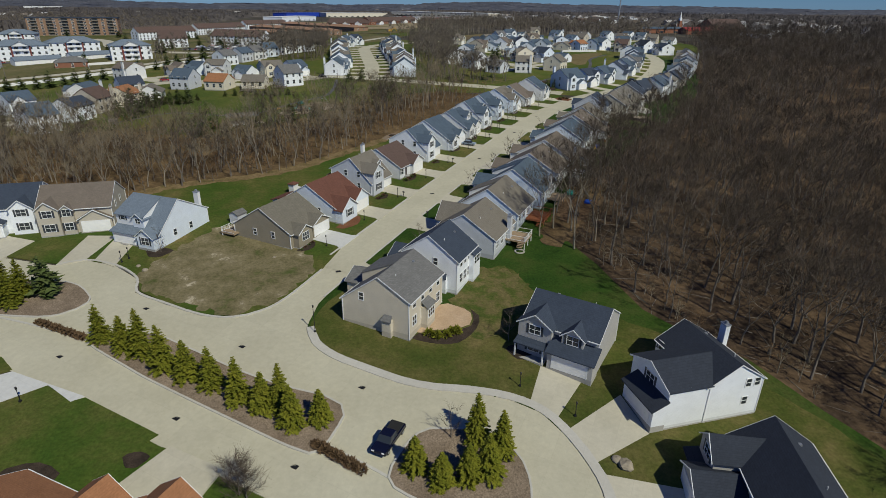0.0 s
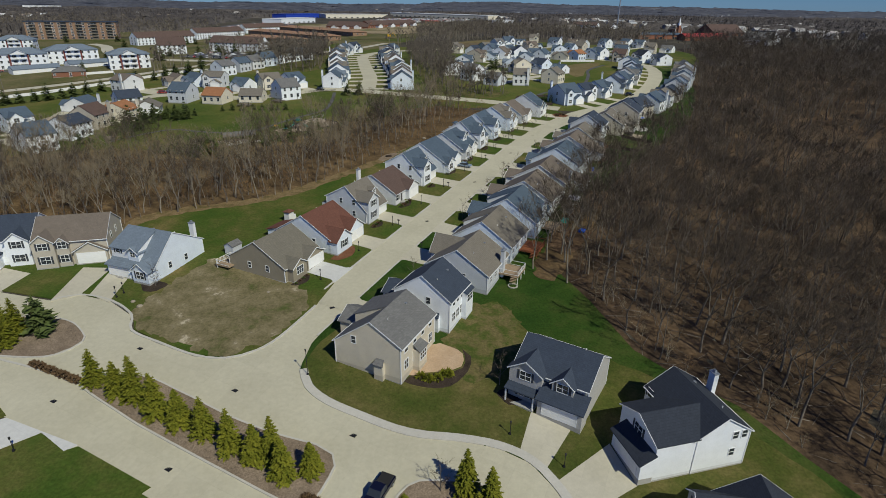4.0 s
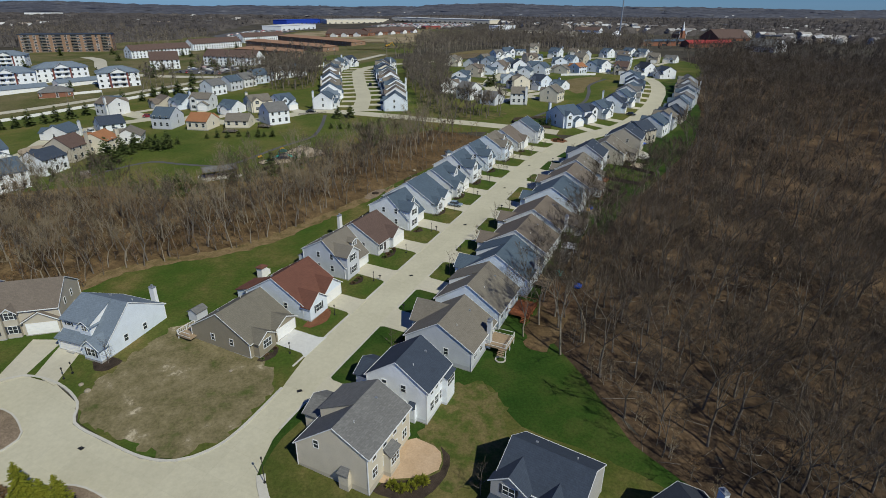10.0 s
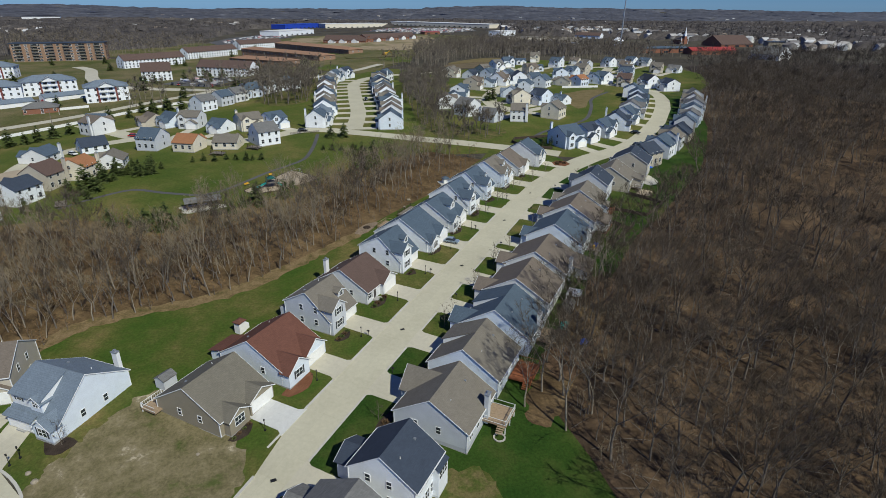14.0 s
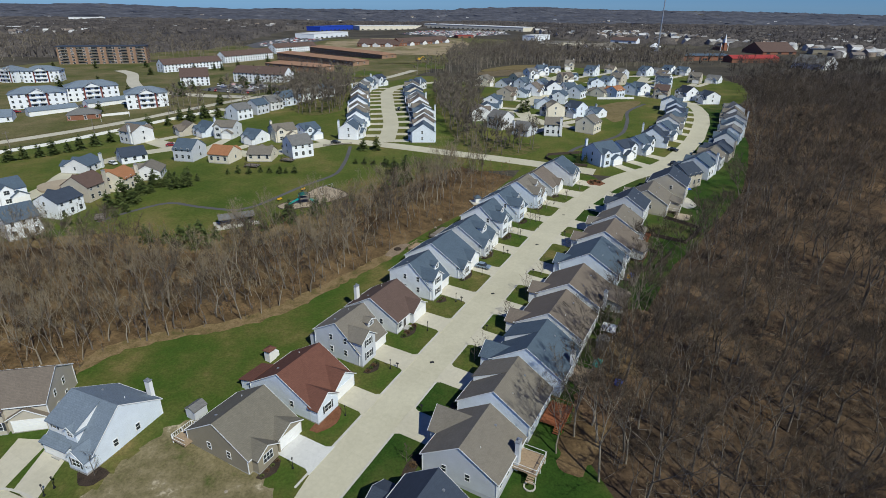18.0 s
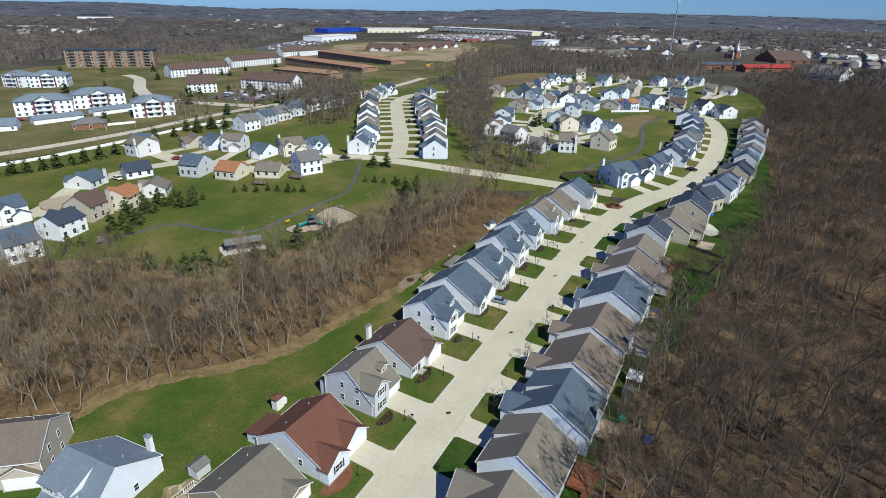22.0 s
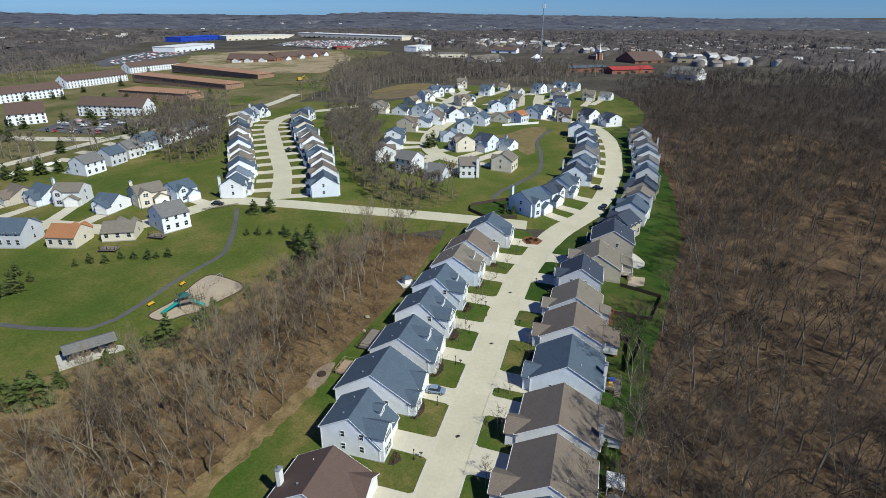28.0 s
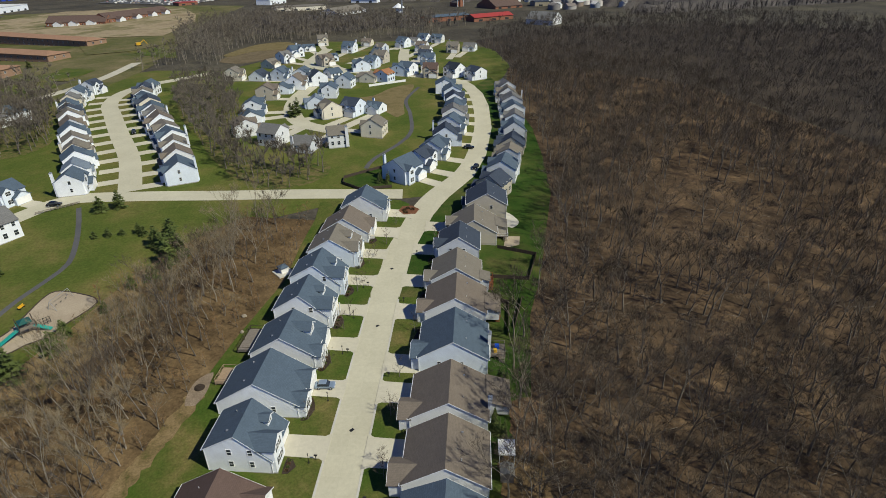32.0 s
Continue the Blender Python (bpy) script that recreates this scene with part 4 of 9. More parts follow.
ribbon("road_lower", LOWER, 4.2, ROADMAT, 0.115, "pale concrete lower street with cast drain covers", "road")
SIDE = smooth_line([(52, 249.5), (42, 253), (16, 262), (-6, 269), (-34, 279), (-55, 284), (-71, 272), (-87, 262), (-110, 270), (-126, 272), (-150, 288), (-170, 302)], 4)
ribbon("road_side", SIDE, 3.8, ROADMAT, 0.165, "pale concrete side street past the park", "road")
NORTH = smooth_line([(-35.5, 284), (-38, 318), (-44.5, 353), (-50, 385), (-54, 412), (-50, 436), (-38, 452), (-20, 462), (0, 474)], 4)
ribbon("road_north", NORTH, 3.9, ROADMAT, 0.16, "pale concrete street between two rows of houses", "road")
CIRC = smooth_line([(78, 444), (62, 430), (47, 404), (36, 380), (31, 357), (33, 338), (44, 324)], 4)
ribbon("road_close", smooth_line([(111, 418), (120, 452), (130, 485), (142, 518)], 4), 3.8, ROADMAT, 0.175, "pale concrete street up to the last houses", "road")
ribbon("road_crescent", smooth_line([(62, 464), (60, 480), (68, 500), (86, 540)], 4), 3.8, ROADMAT, 0.175, "pale concrete crescent of the far houses", "road")
ribbon("road_circle", CIRC, 4.2, ROADMAT, 0.17, "pale concrete close among the far houses", "road")
WESTST = smooth_line([(-126, 272), (-140, 262), (-152, 240), (-148, 218), (-150, 196)], 4)
ribbon("road_west", WESTST, 3.6, ROADMAT, 0.17, "pale concrete close beyond the park", "road")
OUTER = smooth_line([(-330, 205), (-255, 245), (-215, 283), (-186, 320), (-168, 352), (-140, 395), (-104, 432), (-70, 480), (-50, 540)], 6)
ribbon("verge_outer", OUTER, 16, DRYFIELD, 0.115, "rough dry grass along the through road", "verge", skirt=0)
ribbon("road_outer", OUTER, 3.6, DRIVEMAT, 0.15, "pale through road beyond the fence", "road")
ribbon("kerb_left", [st(u, 0.42) for u in range(-4, 108, 4)], 0.2, KERBMAT, 0.22, "low concrete kerb", "kerb")
ribbon("kerb_right", [st(u, 7.58) for u in range(-16, 108, 4)], 0.2, KERBMAT, 0.22, "low concrete kerb", "kerb")
ribbon("kerb_loop", smooth_line(LOOP_OUT, 1.5), 0.62, KERBMAT, 0.24, "broad pale kerb round the loop", "kerb", off=0.5)
ribbon("kerb_lot", smooth_line([(-21, 90), (-25, 81), (-28, 77.2), (-32, 75.3), (-37, 75.8), (-44, 78.8), (-49.8, 81.8), (-51.8, 86), (-57.2, 90.1), (-63.9, 92), (-68, 90.2)], 1.5), 0.2, KERBMAT, 0.235, "low concrete kerb along the empty lot", "kerb")
ribbon("kerb_lower", [(p[0], p[1]) for p in LOWER], 0.17, KERBMAT, 0.2, "low concrete kerb of the lower street", "kerb", off=-4.3)

# planted islands
ISLE1 = smooth_line([(-51.4, 69.6), (-43.4, 71.0), (-35.3, 67.5), (-27.4, 63.4), (-20.5, 60.6), (-14.7, 58.9), (-12.4, 57.5), (-11.8, 55.7), (-13.8, 50.4), (-16.8, 50.6), (-24.4, 54.2), (-35, 59.5), (-42.2, 63.4)], 1.5, True)
drape("island_1", ISLE1, GRAVEL, 0.24, 6, "long planted bed of brown river gravel", "planting bed", skirt=0.2)
ISLE2 = smooth_line([(-2.5, 53.2), (2, 54), (6.5, 53.6), (9, 51), (10.2, 47.6), (9.5, 43), (5, 41.5), (-1.5, 44), (-5.5, 47)], 1.5, True)
drape("island_2", ISLE2, GRAVEL, 0.24, 6, "planted bed of brown gravel under spruces", "planting bed", skirt=0.2)
ISLE0 = smooth_line([(-76, 76.5), (-64, 74.6), (-58.5, 75.2), (-56, 78.5), (-57.6, 81.2), (-62, 84.2), (-70, 85), (-80, 84)], 1.5, True)
drape("island_3", ISLE0, GRAVEL, 0.24, 6, "brown gravel bed with spruces", "planting bed", skirt=0.2)
for n, isle in enumerate((ISLE1, ISLE2, ISLE0)):
    ribbon("kerb_island", isle + isle[:1], 0.13, KERBMAT, 0.28, "thin concrete kerb round a planted bed", "kerb", parent=None)

# drives of the long street
LDRIVES = [(-0.5, 4.6), (13.7, 18.8), (27.2, 32.2), (42.0, 47.0), (55.2, 60.2), (69.8, 74.6), (83.6, 88.2), (96.4, 100.8), (109.2, 114.0), (122.8, 127.9), (135.2, 141.4), (148.5, 154)]
RDRIVES = [(-9.5, -3.8), (12.9, 19.0), (27.6, 32.9), (41.0, 47.0), (54.0, 60.6), (69.2, 75.0), (77.8, 83.6), (96.0, 102.2), (109.8, 115.6), (126.2, 132.0), (140.5, 146.5)]


def bend(u):
    """How far the street has bent to the right at u."""
    return 0.0 if u < 106 else 0.0027 * (u - 106) ** 2


for n, (a, b) in enumerate(LDRIVES):
    f = (bend(a) + bend(b)) / 2
    drape("driveway", [st(a - 0.7, 0.75 + f), st(a, -0.5 + f), st(a + 0.1, -8 + f), st(b - 0.1, -8 + f), st(b, -0.5 + f), st(b + 0.7, 0.75 + f)], NEWDRIVE if n == 0 else DRIVEMAT, 0.235, 5, "pale concrete driveway to a double garage", "driveway")
for n, (a, b) in enumerate(RDRIVES):
    f = (bend(a) + bend(b)) / 2
    drape("driveway", [st(a - 0.7, 7.25 + f), st(a, 8.5 + f), st(a + 0.1, 17 + f), st(b - 0.1, 17 + f), st(b, 8.5 + f), st(b + 0.7, 7.25 + f)], DRIVEMAT, 0.235, 5, "pale concrete driveway to a double garage", "driveway")
OTHER = [[(-68, 89.5), (-68.8, 101.5), (-63.2, 101.5), (-63.9, 91.8)], [(-62.3, 92), (-62.9, 100), (-58.4, 100), (-57.6, 89.6)], [(-79, 91.5), (-77.5, 99), (-84, 101), (-88, 91)],
         [(11.6, 58.2), (14.2, 65.6), (19.4, 62.8), (14.4, 55.4)], [(15.2, 53.8), (24.0, 60.4), (25.8, 54.0), (18.0, 49.4)], [(18.0, 48.2), (28.5, 46.2), (28.5, 38), (18.3, 40)],
         [(-31.2, 50.6), (-24, 47.6), (-27.5, 38), (-37, 42)]]
for o in OTHER:
    drape("driveway", o, DRIVEMAT, 0.225, 5, "pale concrete driveway to a garage", "driveway")
drape("driveway", [(-57.2, 62.4), (-45.2, 58.1), (-46.4, 57.1), (-51.0, 60.0), (-59, 54), (-65, 58)], NEWDRIVE, 0.205, 5, "new pale grey concrete driveway", "driveway")
drape("lawn_lower", [(-51, 59.9), (-46.2, 57.3), (-45, 57.9), (-33.2, 52.2), (-34.2, 51), (-31.2, 50.2), (-36, 43.5), (-34, 36), (-58, 36), (-60, 53)], GRASS, 0.19, 5, "dark green front lawn", "lawn")
drape("lawn_lower_west", [(-75, 70), (-60.5, 65.2), (-57.5, 62.8), (-66, 58), (-80, 60)], GRASS, 0.19, 5, "corner of a front lawn", "lawn")

# park
ribbon("path", smooth_line([(-50, 276), (-48.2, 262), (-47.2, 249), (-47.5, 238), (-51, 231), (-56.5, 222.5), (-62, 211), (-66.5, 202.8), (-71, 199.4), (-85, 201.8), (-96, 204.5), (-105, 196), (-110, 188)], 3), 0.75, ASPHALT, 0.14, "winding dark asphalt park path", "path", skirt=0.08)
PLAY = smooth_line([(-58.8, 203.2), (-57.4, 206.6), (-55.2, 209.4), (-53.2, 214.6), (-50.6, 221.4), (-48.2, 223.8), (-43.4, 221.2), (-38.2, 216.4), (-38.8, 213), (-43, 208.4), (-47.2, 203.8), (-50.4, 202.6), (-54.2, 200.4)], 1.2, True)
drape("play_area", PLAY, SAND, 0.15, 6, "pale sand surface of a playground", "playground", skirt=0.06)
ribbon("path_far", smooth_line([(46, 276), (52, 285), (67, 299), (77, 313), (85, 338), (91, 362), (107, 387)], 3), 0.9, ASPHALT, 0.14, "dark path through far gardens", "path", skirt=0.08)
drape("meadow", smooth_line([(63, 372), (77, 376), (92, 390), (106, 394), (97, 374), (88, 357), (82, 338), (77, 334), (73, 350)], 4, True), STRAW, 0.13, 10, "dry straw-coloured meadow among houses", "lawn", skirt=0.04)
drape("reed_bed", smooth_line([(4, 514), (12, 536), (30, 552), (54, 556), (58, 540), (38, 514), (18, 500)], 4, True), REEDS, 0.12, 12, "brown reed bed in a shallow basin", "reed bed", skirt=0.1)
drape("bank", smooth_line([(8, 540), (22, 566), (40, 588), (62, 590), (66, 560), (54, 552), (30, 550), (14, 534)], 4, True), STRAW, 0.3, 12, "straw-coloured bank above a reed bed", "bank", skirt=0.3)

GROVE = [(-22, 440), (-8, 444), (8, 410), (6, 366), (3, 326), (8, 302), (18, 287), (33, 288), (31, 274), (16, 267), (3, 274), (-8, 307), (-13, 339), (-20, 373)]
GROVE_W = [(-120, 470), (-100, 466), (-82, 428), (-74, 378), (-71, 350), (-82, 338), (-94, 344), (-104, 372), (-122, 410)]
drape("grove_floor", smooth_line(GROVE, 6, True), PATCHY, 0.15, 10, "half-dormant rough turf under a grove of bare trees", "ground", skirt=0.05)
drape("grove_floor_west", smooth_line(GROVE_W, 6, True), PATCHY, 0.15, 12, "half-dormant rough turf under bare trees behind the houses", "ground", skirt=0.05)
for n, o in enumerate(([(-106, 505), (-96, 545), (-74, 522), (-86, 490)], [(-140, 500), (-96, 500), (-88, 474), (-104, 464), (-136, 480)], [(-40, 560), (-62, 600), (-40, 612), (-26, 590), (-24, 545)])):
    drape("grass_north", o, FIELD, 0.3, 20, "mown grass beside the through road", "lawn", skirt=0)
drape("lawn_south", [(-150, -60), (90, -60), (90, 34), (60, 46), (-150, 70)], GRASS, 0.05, 20, "front gardens south of the lower street", "lawn", skirt=0)
drape("front_lawn", [st(u, 7.5 + 0.0) for u in (33, 60, 84, 105)] + [st(105, 14.6), st(84, 14.6), st(60, 14.6), st(33, 14.6)], GRASS, 0.215, 6, "olive front lawns between the driveways", "lawn", skirt=0.02)
drape("corner_garden", [(34.5, 264), (39, 256.8), (50, 255.6), (53.5, 267), (51, 274), (36, 269)], LUSH, 0.2, 6, "deep green fenced garden of the corner house", "lawn", skirt=0.05)
drape("garden_slab", [st(132.2, 34.9), st(139.4, 35.7), st(139.9, 40.1), st(134.7, 39.6)], SAND, 0.25, 5, "pale sand square behind a house", "patio", skirt=0.08)
drape("garden_patio", smooth_line([st(152.8, 33.4), st(156.1, 36.6), st(149.8, 40.4), st(145.2, 38.0), st(147.7, 35.0)], 1.5, True), KERBMAT, 0.25, 4, "round pale stone patio behind a house", "patio", skirt=0.08)
drape("belt_floor", BELT_S[::-1] + [(-150, 106), (-220, 130)] + BELT_N, DRYLITTER, 0.06, 12, "tan leaf litter under the belt of trees", "ground", skirt=0)
drape("fields_north", [(-330, 650), (-140, 520), (-66, 486), (-30, 560), (-22, 650), (0, 780), (60, 1000), (-30, 1060), (-330, 1100)], DRYFIELD, 0.15, 40, "pale rough grass about the building site", "lawn", skirt=0)


# ---- houses of the long street ----
GA = "garage"
row_house("L", -5.6, 5.4, 7.2, D=13.6, e=2.9, p=0.60, wall="olive", roof="drab", wings=((2.80, 5.4, 1.0, 2.9, 0.5, GA), (-2.6, 4.2, 1.3, 2.8, 0.62, "bay")), hipped=False, label="olive-tan ranch house with a drab brown roof beside the empty lot")
row_house("L", 7.8, 19.0, 6.2, D=14, e=3.0, p=0.60, wall="blue", roof="red", wings=((2.90, 5.6, 0.8, 3.1, 0.72, GA), (-2.95, 5.4, 1.6, 2.9, 0.74, "gable")), rear=(-2.6, 5.2, 2.8), porch=(-5.5, 0.0, 1.5, 2.7), label="pale blue house with a red-brown roof and white gables")
row_house("L", 23.8, 33.0, 7.6, D=10.8, e=3.0, p=0.96, eb=5.3, storeys=2, wall="grey", roof="tan", wings=((-2.3, 4.5, 0.7, 5.4, 0.72, "gable"), (2.4, 2.0, -2.0, 6.2, 0.5, "dormer")), door=2.0, bumps=(("back", -3.0, 2.6, 1.6, 3.2),), label="two-storey grey house with a weathered tan roof")
row_house("L", 36.4, 46.9, 6.9, D=13.5, e=3.0, p=0.58, wall="stone", roof="maroon", wings=((2.50, 5.4, 1.0, 3.1, 0.6, GA),), chim=(-1.6, 13.0, -0.4, TRIM), label="single-storey grey house with a maroon-brown roof")
row_house("L", 51.6, 60.6, 7.4, D=11.2, e=3.1, p=0.93, eb=5.3, storeys=2, wall="white", roof="slate", wings=((-2.2, 4.4, 0.7, 5.4, 0.72, "gable"), (2.2, 1.9, -2.0, 6.4, 0.5, "dormer")), door=2.0, label="two-storey white house with a blue-grey roof")
row_house("L", 64.0, 74.6, 6.4, D=15.5, e=3.2, p=0.62, wall="white", roof="slate", wings=((2.55, 5.4, 0.8, 3.2, 0.6, GA), (-3.00, 4.4, 1.3, 3.0, 0.6, "bay")), label="large white house under a broad blue-grey roof")
row_house("L", 77.4, 88.0, 6.6, D=13.5, e=3.6, p=0.62, wall="stone", roof="slate", wings=((2.55, 5.4, 0.8, 3.1, 0.6, GA), (-3.10, 4.2, 1.2, 3.4, 0.6, "gable"), (1.2, 2.8, -1.8, 6.4, 0.8, "dormer")), porch=(-5.2, -0.3, 1.5, 2.7), label="grey house with a blue-grey roof and tall front gable")
row_house("L", 91.4, 101.0, 7.0, D=12.5, e=3.1, p=0.86, eb=4.6, storeys=2, wall="white", roof="slate", wings=((-2.6, 4.3, 0.9, 5.3, 0.78, "gable"), (2.0, 2.3, -2.2, 6.5, 0.6, "dormer")), door=2.0, porch=(-0.4, 1.6, 1.4, 2.7), label="white house with a blue-grey roof and front gable")
row_house("L", 104.4, 114.0, 7.0, D=12.5, e=3.1, p=0.84, eb=4.8, storeys=2, wall="blue", roof="slate", wings=((-2.6, 4.3, 1.0, 5.4, 0.76, "gable"), (2.0, 2.2, -2.2, 6.4, 0.6, "dormer")), door=2.0, label="two-storey pale blue house with a slate roof")
row_house("L", 117.6, 127.8, 6.0, D=12.5, e=4.6, p=0.60, wall="blue", roof="tan", wings=((2.35, 5.4, 0.9, 3.1, 0.6, GA), (-3.10, 3.8, 1.0, 5.2, 0.9, "gable"), (1.9, 2.6, -1.8, 6.8, 0.8, "dormer")), label="light blue house with a grey-tan roof", porch=(-5.0, -0.5, 1.5, 2.7))
row_house("L", 131.4, 141.4, 4.6, D=14, e=3.2, p=0.62, wall="stone", roof="brown", wings=((2.25, 5.4, 0.9, 3.2, 0.6, GA),), label="single-storey house with a brown roof")
row_house("L", 145.0, 154.6, 2.2, D=13, e=4.6, p=0.6, wall="stone", roof="slate", wings=((2.05, 5.4, 0.9, 3.1, 0.6, GA), (-2.90, 3.6, 1.0, 5.0, 0.8, "gable")), label="corner house with a grey-blue roof at the junction")

row_house("R", -19.9, -8.7, 6.0, D=11.5, e=3.7, p=0.74, yr=6.4, eb=5.5, storeys=2, wall="beige", roof="grey", wings=((-2.9, 5.4, 3.0, 3.3, 0.5, GA),), raised=(-5.6, 0.4, 0.4, 5.6), sides=(("right", True, False),), bumps=(("back", 0.6, 2.6, 1.1, 2.9), ("right", 8.0, 1.5, 0.7, 1.9)), label="two-storey beige house with a grey shingle roof on the corner")
row_house("R", -5.6, 2.6, 8.4, D=10.4, e=5.4, p=0.70, storeys=2, wall="white", roof="navy", wings=((-0.6, 5.4, 3.4, 3.2, 0.5, GA),), bumps=(("back", -2.4, 3.0, 0.9, 4.6), ("right", 8.0, 1.2, 0.6, 2.2)), label="two-storey white house with a dark blue-grey roof")
row_house("R", 8.3, 19.6, 7.6, D=12.6, e=3.2, p=0.62, wall="grey", roof="tan", wings=((-2.6, 5.9, 1.6, 3.3, 0.95, GA),), chim=(-1.6, 13.0, -1.6), label="grey house with a weathered tan-brown roof and white deck")
row_house("R", 21.6, 33.0, 7.0, D=13.2, e=3.0, p=0.66, wall="blue", roof="tan", raised=(-5.7, -0.4, 0.1, 4.2), door=-3.0, wings=(), label="pale blue-grey house with a tan-brown roof and red deck")
row_house("R", 34.8, 46.8, 7.4, D=14.0, e=3.2, p=0.64, wall="blue", roof="slate", wings=((3.0, 5.6, 2.2, 3.1, 0.66, "bay"),), raised=(-5.9, -0.6, 0.1, 4.5), door=-3.2, chim=(0.0, 14.2, -2.0, TRIM), label="pale blue house with a dark blue-grey roof")
row_house("R", 48.4, 60.4, 7.0, D=14.2, e=3.3, p=0.58, wall="stone", roof="brown", wings=((3.0, 5.4, 2.2, 3.0, 0.62, "bay"),), door=-3.0, label="grey house under a broad brown roof")
row_house("R", 62.4, 74.6, 6.8, D=14.4, e=3.2, p=0.56, wall="stone", roof="brown", wings=((3.2, 5.4, 2.0, 3.0, 0.56, "bay"),), door=-3.2, rear=(-2.4, 7.4, 4.2), chim=(2.6, 14.8, -1.8), label="house with a wide brown roof and side chimney")
row_house("R", 78.6, 91.4, 7.0, D=14.4, e=3.5, p=0.58, wall="blue", roof="slate", wings=((3.0, 5.8, 1.6, 3.2, 0.5, GA),), chim=(0.8, 14.8, -1.6, TRIM), label="pale blue house with a clean blue-grey gable roof")
row_house("R", 94.6, 106.4, 7.0, D=14.2, e=3.3, p=0.56, wall="stone", roof="brown", wings=((2.6, 5.6, 1.8, 3.1, 0.5, GA),), rear=(0.6, 7.0, 3.2), label="house with a brown gable roof and rear lean-to")
row_house("R", 107.8, 118.8, 7.6, D=12.4, e=3.5, p=0.60, wall="grey", roof="tan", wings=((2.2, 5.4, 1.8, 3.1, 0.5, GA),), rear=(2.4, 4.2, 2.2), label="grey house with a tan-brown roof")
row_house("R", 120.8, 131.4, 8.6, D=11, e=5.3, p=0.62, storeys=2, wall="grey", roof="navy", wings=((-2.4, 5.2, 1.6, 3.1, 0.6, GA), (2.6, 3.8, 1.0, 5.5, 0.8, "gable")), label="two-storey grey house with a dark blue roof")
row_house("R", 133.6, 145.8, 11.4, D=13.4, e=3.5, p=0.58, wall="tan", roof="tan", wings=((-2.6, 5.6, 1.6, 3.2, 0.55, GA),), rear=(-1.8, 6.0, 3.0), label="tan house with a grey-brown roof")
row_house("R", 148.6, 160.4, 15.8, D=12.4, e=5.6, p=0.58, storeys=2, wall="tan", roof="navy", wings=((-2.6, 5.4, 1.4, 3.1, 0.55, GA),), label="tall tan house with a dark blue-grey roof")

# ---- the turning head and the loop ----
house(-71.2, 102.9, 15, W=13.0, D=11.0, e=5.3, p=0.6, storeys=2, wall="tan", roof="brown", wings=((3.4, 5.8, 0.6, 3.1, 0.6, GA), (-4.4, 3.8, 1.0, 5.5, 0.8, "gable"), (-1.2, 2.2, 0.7, 5.2, 0.85, "gable")), label="two-storey tan house with a brown roof at the turning head")
house(-57.2, 98.2, -19.5, W=10.5, D=13.0, e=2.8, p=0.92, yr=5.7, eb=4.0, wall="blue", roof="lightblue", wings=((3.3, 3.8, 1.5, 2.7, 0.78, "gable"), (0.2, 2.5, -0.5, 5.2, 0.75, "dormer")), raised=(-5.25, 1.5, 0.7, 5.6), lean=(-2.4, 5.6, 0.9, 0.0, 2.55, 0.4), chim=(2.9, 13.3, -1.2, TRIM), label="pale blue house with a steep blue-grey roof beside the empty lot", porch=(1.4, 5.2, 1.5, 2.6))
house(-84.5, 102.0, 16, W=12, D=11, e=5.4, p=0.6, storeys=2, wall="white", roof="navy", wings=((-2.6, 5.4, 2.0, 3.0, 0.5, GA), (3.4, 4.0, 1.0, 5.5, 0.8, "gable")), label="two-storey white house with a navy roof")
house(16.7, 66.9, -32, W=11.2, D=9.2, e=5.2, p=0.62, storeys=2, wall="mist", roof="navy", sides=False, wings=((-3.3, 5.0, 1.0, 5.4, 0.66, "gable"), (2.2, 3.1, 0.9, 5.2, 0.8, "gable"), (-3.5, 4.6, 2.6, 2.6, 0.22, "shed")), lean=(2.55, 6.4, 2.4, 0.0, 2.8, 0.5), porch=(-5.7, -1.2, 2.5, 2.5), label="two-storey pale grey house with a navy roof and front porch")
SALTBOX = house(31.7, 61.3, -75.5, W=11.0, D=7.8, e=5.1, p=0.64, storeys=2, wall="white", roof="char", wings=((1.45, 8.0, 5.6, 5.3, 0.42, "gable"),), lean=(2.3, 6.4, 7.5, 5.6, 2.8, 0.5), chim=(-2.6, 8.1, 0.3, WALLS["white"]), sides=False, label="white two-storey house with a charcoal roof and white chimney")
for y, z in ((5.6, 4.6), (6.9, 4.6), (5.6, 1.9)):
    window(SALTBOX, 5.5, y, z, "right", 0.75, 1.1)
house(32.2, 44.2, -98, W=12.0, D=8.6, e=5.1, p=0.70, storeys=2, wall="mist", roof="char", wings=((-3.5, 4.4, 2.9, 5.2, 0.82, "gable"), (-0.4, 5.6, 5.2, 3.0, 0.55, GA), (-4.3, 3.4, 4.6, 2.6, 0.2, "shed")), label="pale grey two-storey house with a charcoal roof and tall front gable")
house(-37.5, 42.2, 157, W=13, D=11, e=3.1, p=0.55, wall="tan", roof="orange", wings=((-4.0, 5.4, 1.7, 3.1, 0.72, "gable"),), label="house with an orange-brown shingle roof on the lower street")
house(-26.5, 40.6, 157, W=6.8, D=9, e=3.0, p=0.62, wall="tan", roof="orange", wings=((0, 6.2, 1.6, 3.0, 0.72, GA),), label="garage block with an orange-brown roof", sides=False)
house(-69.5, 52, 157, W=12, D=11, e=5.2, p=0.55, storeys=2, wall="white", roof="tan", wings=((3.2, 5.4, 1.4, 3.0, 0.6, GA),), label="white house on the lower street")


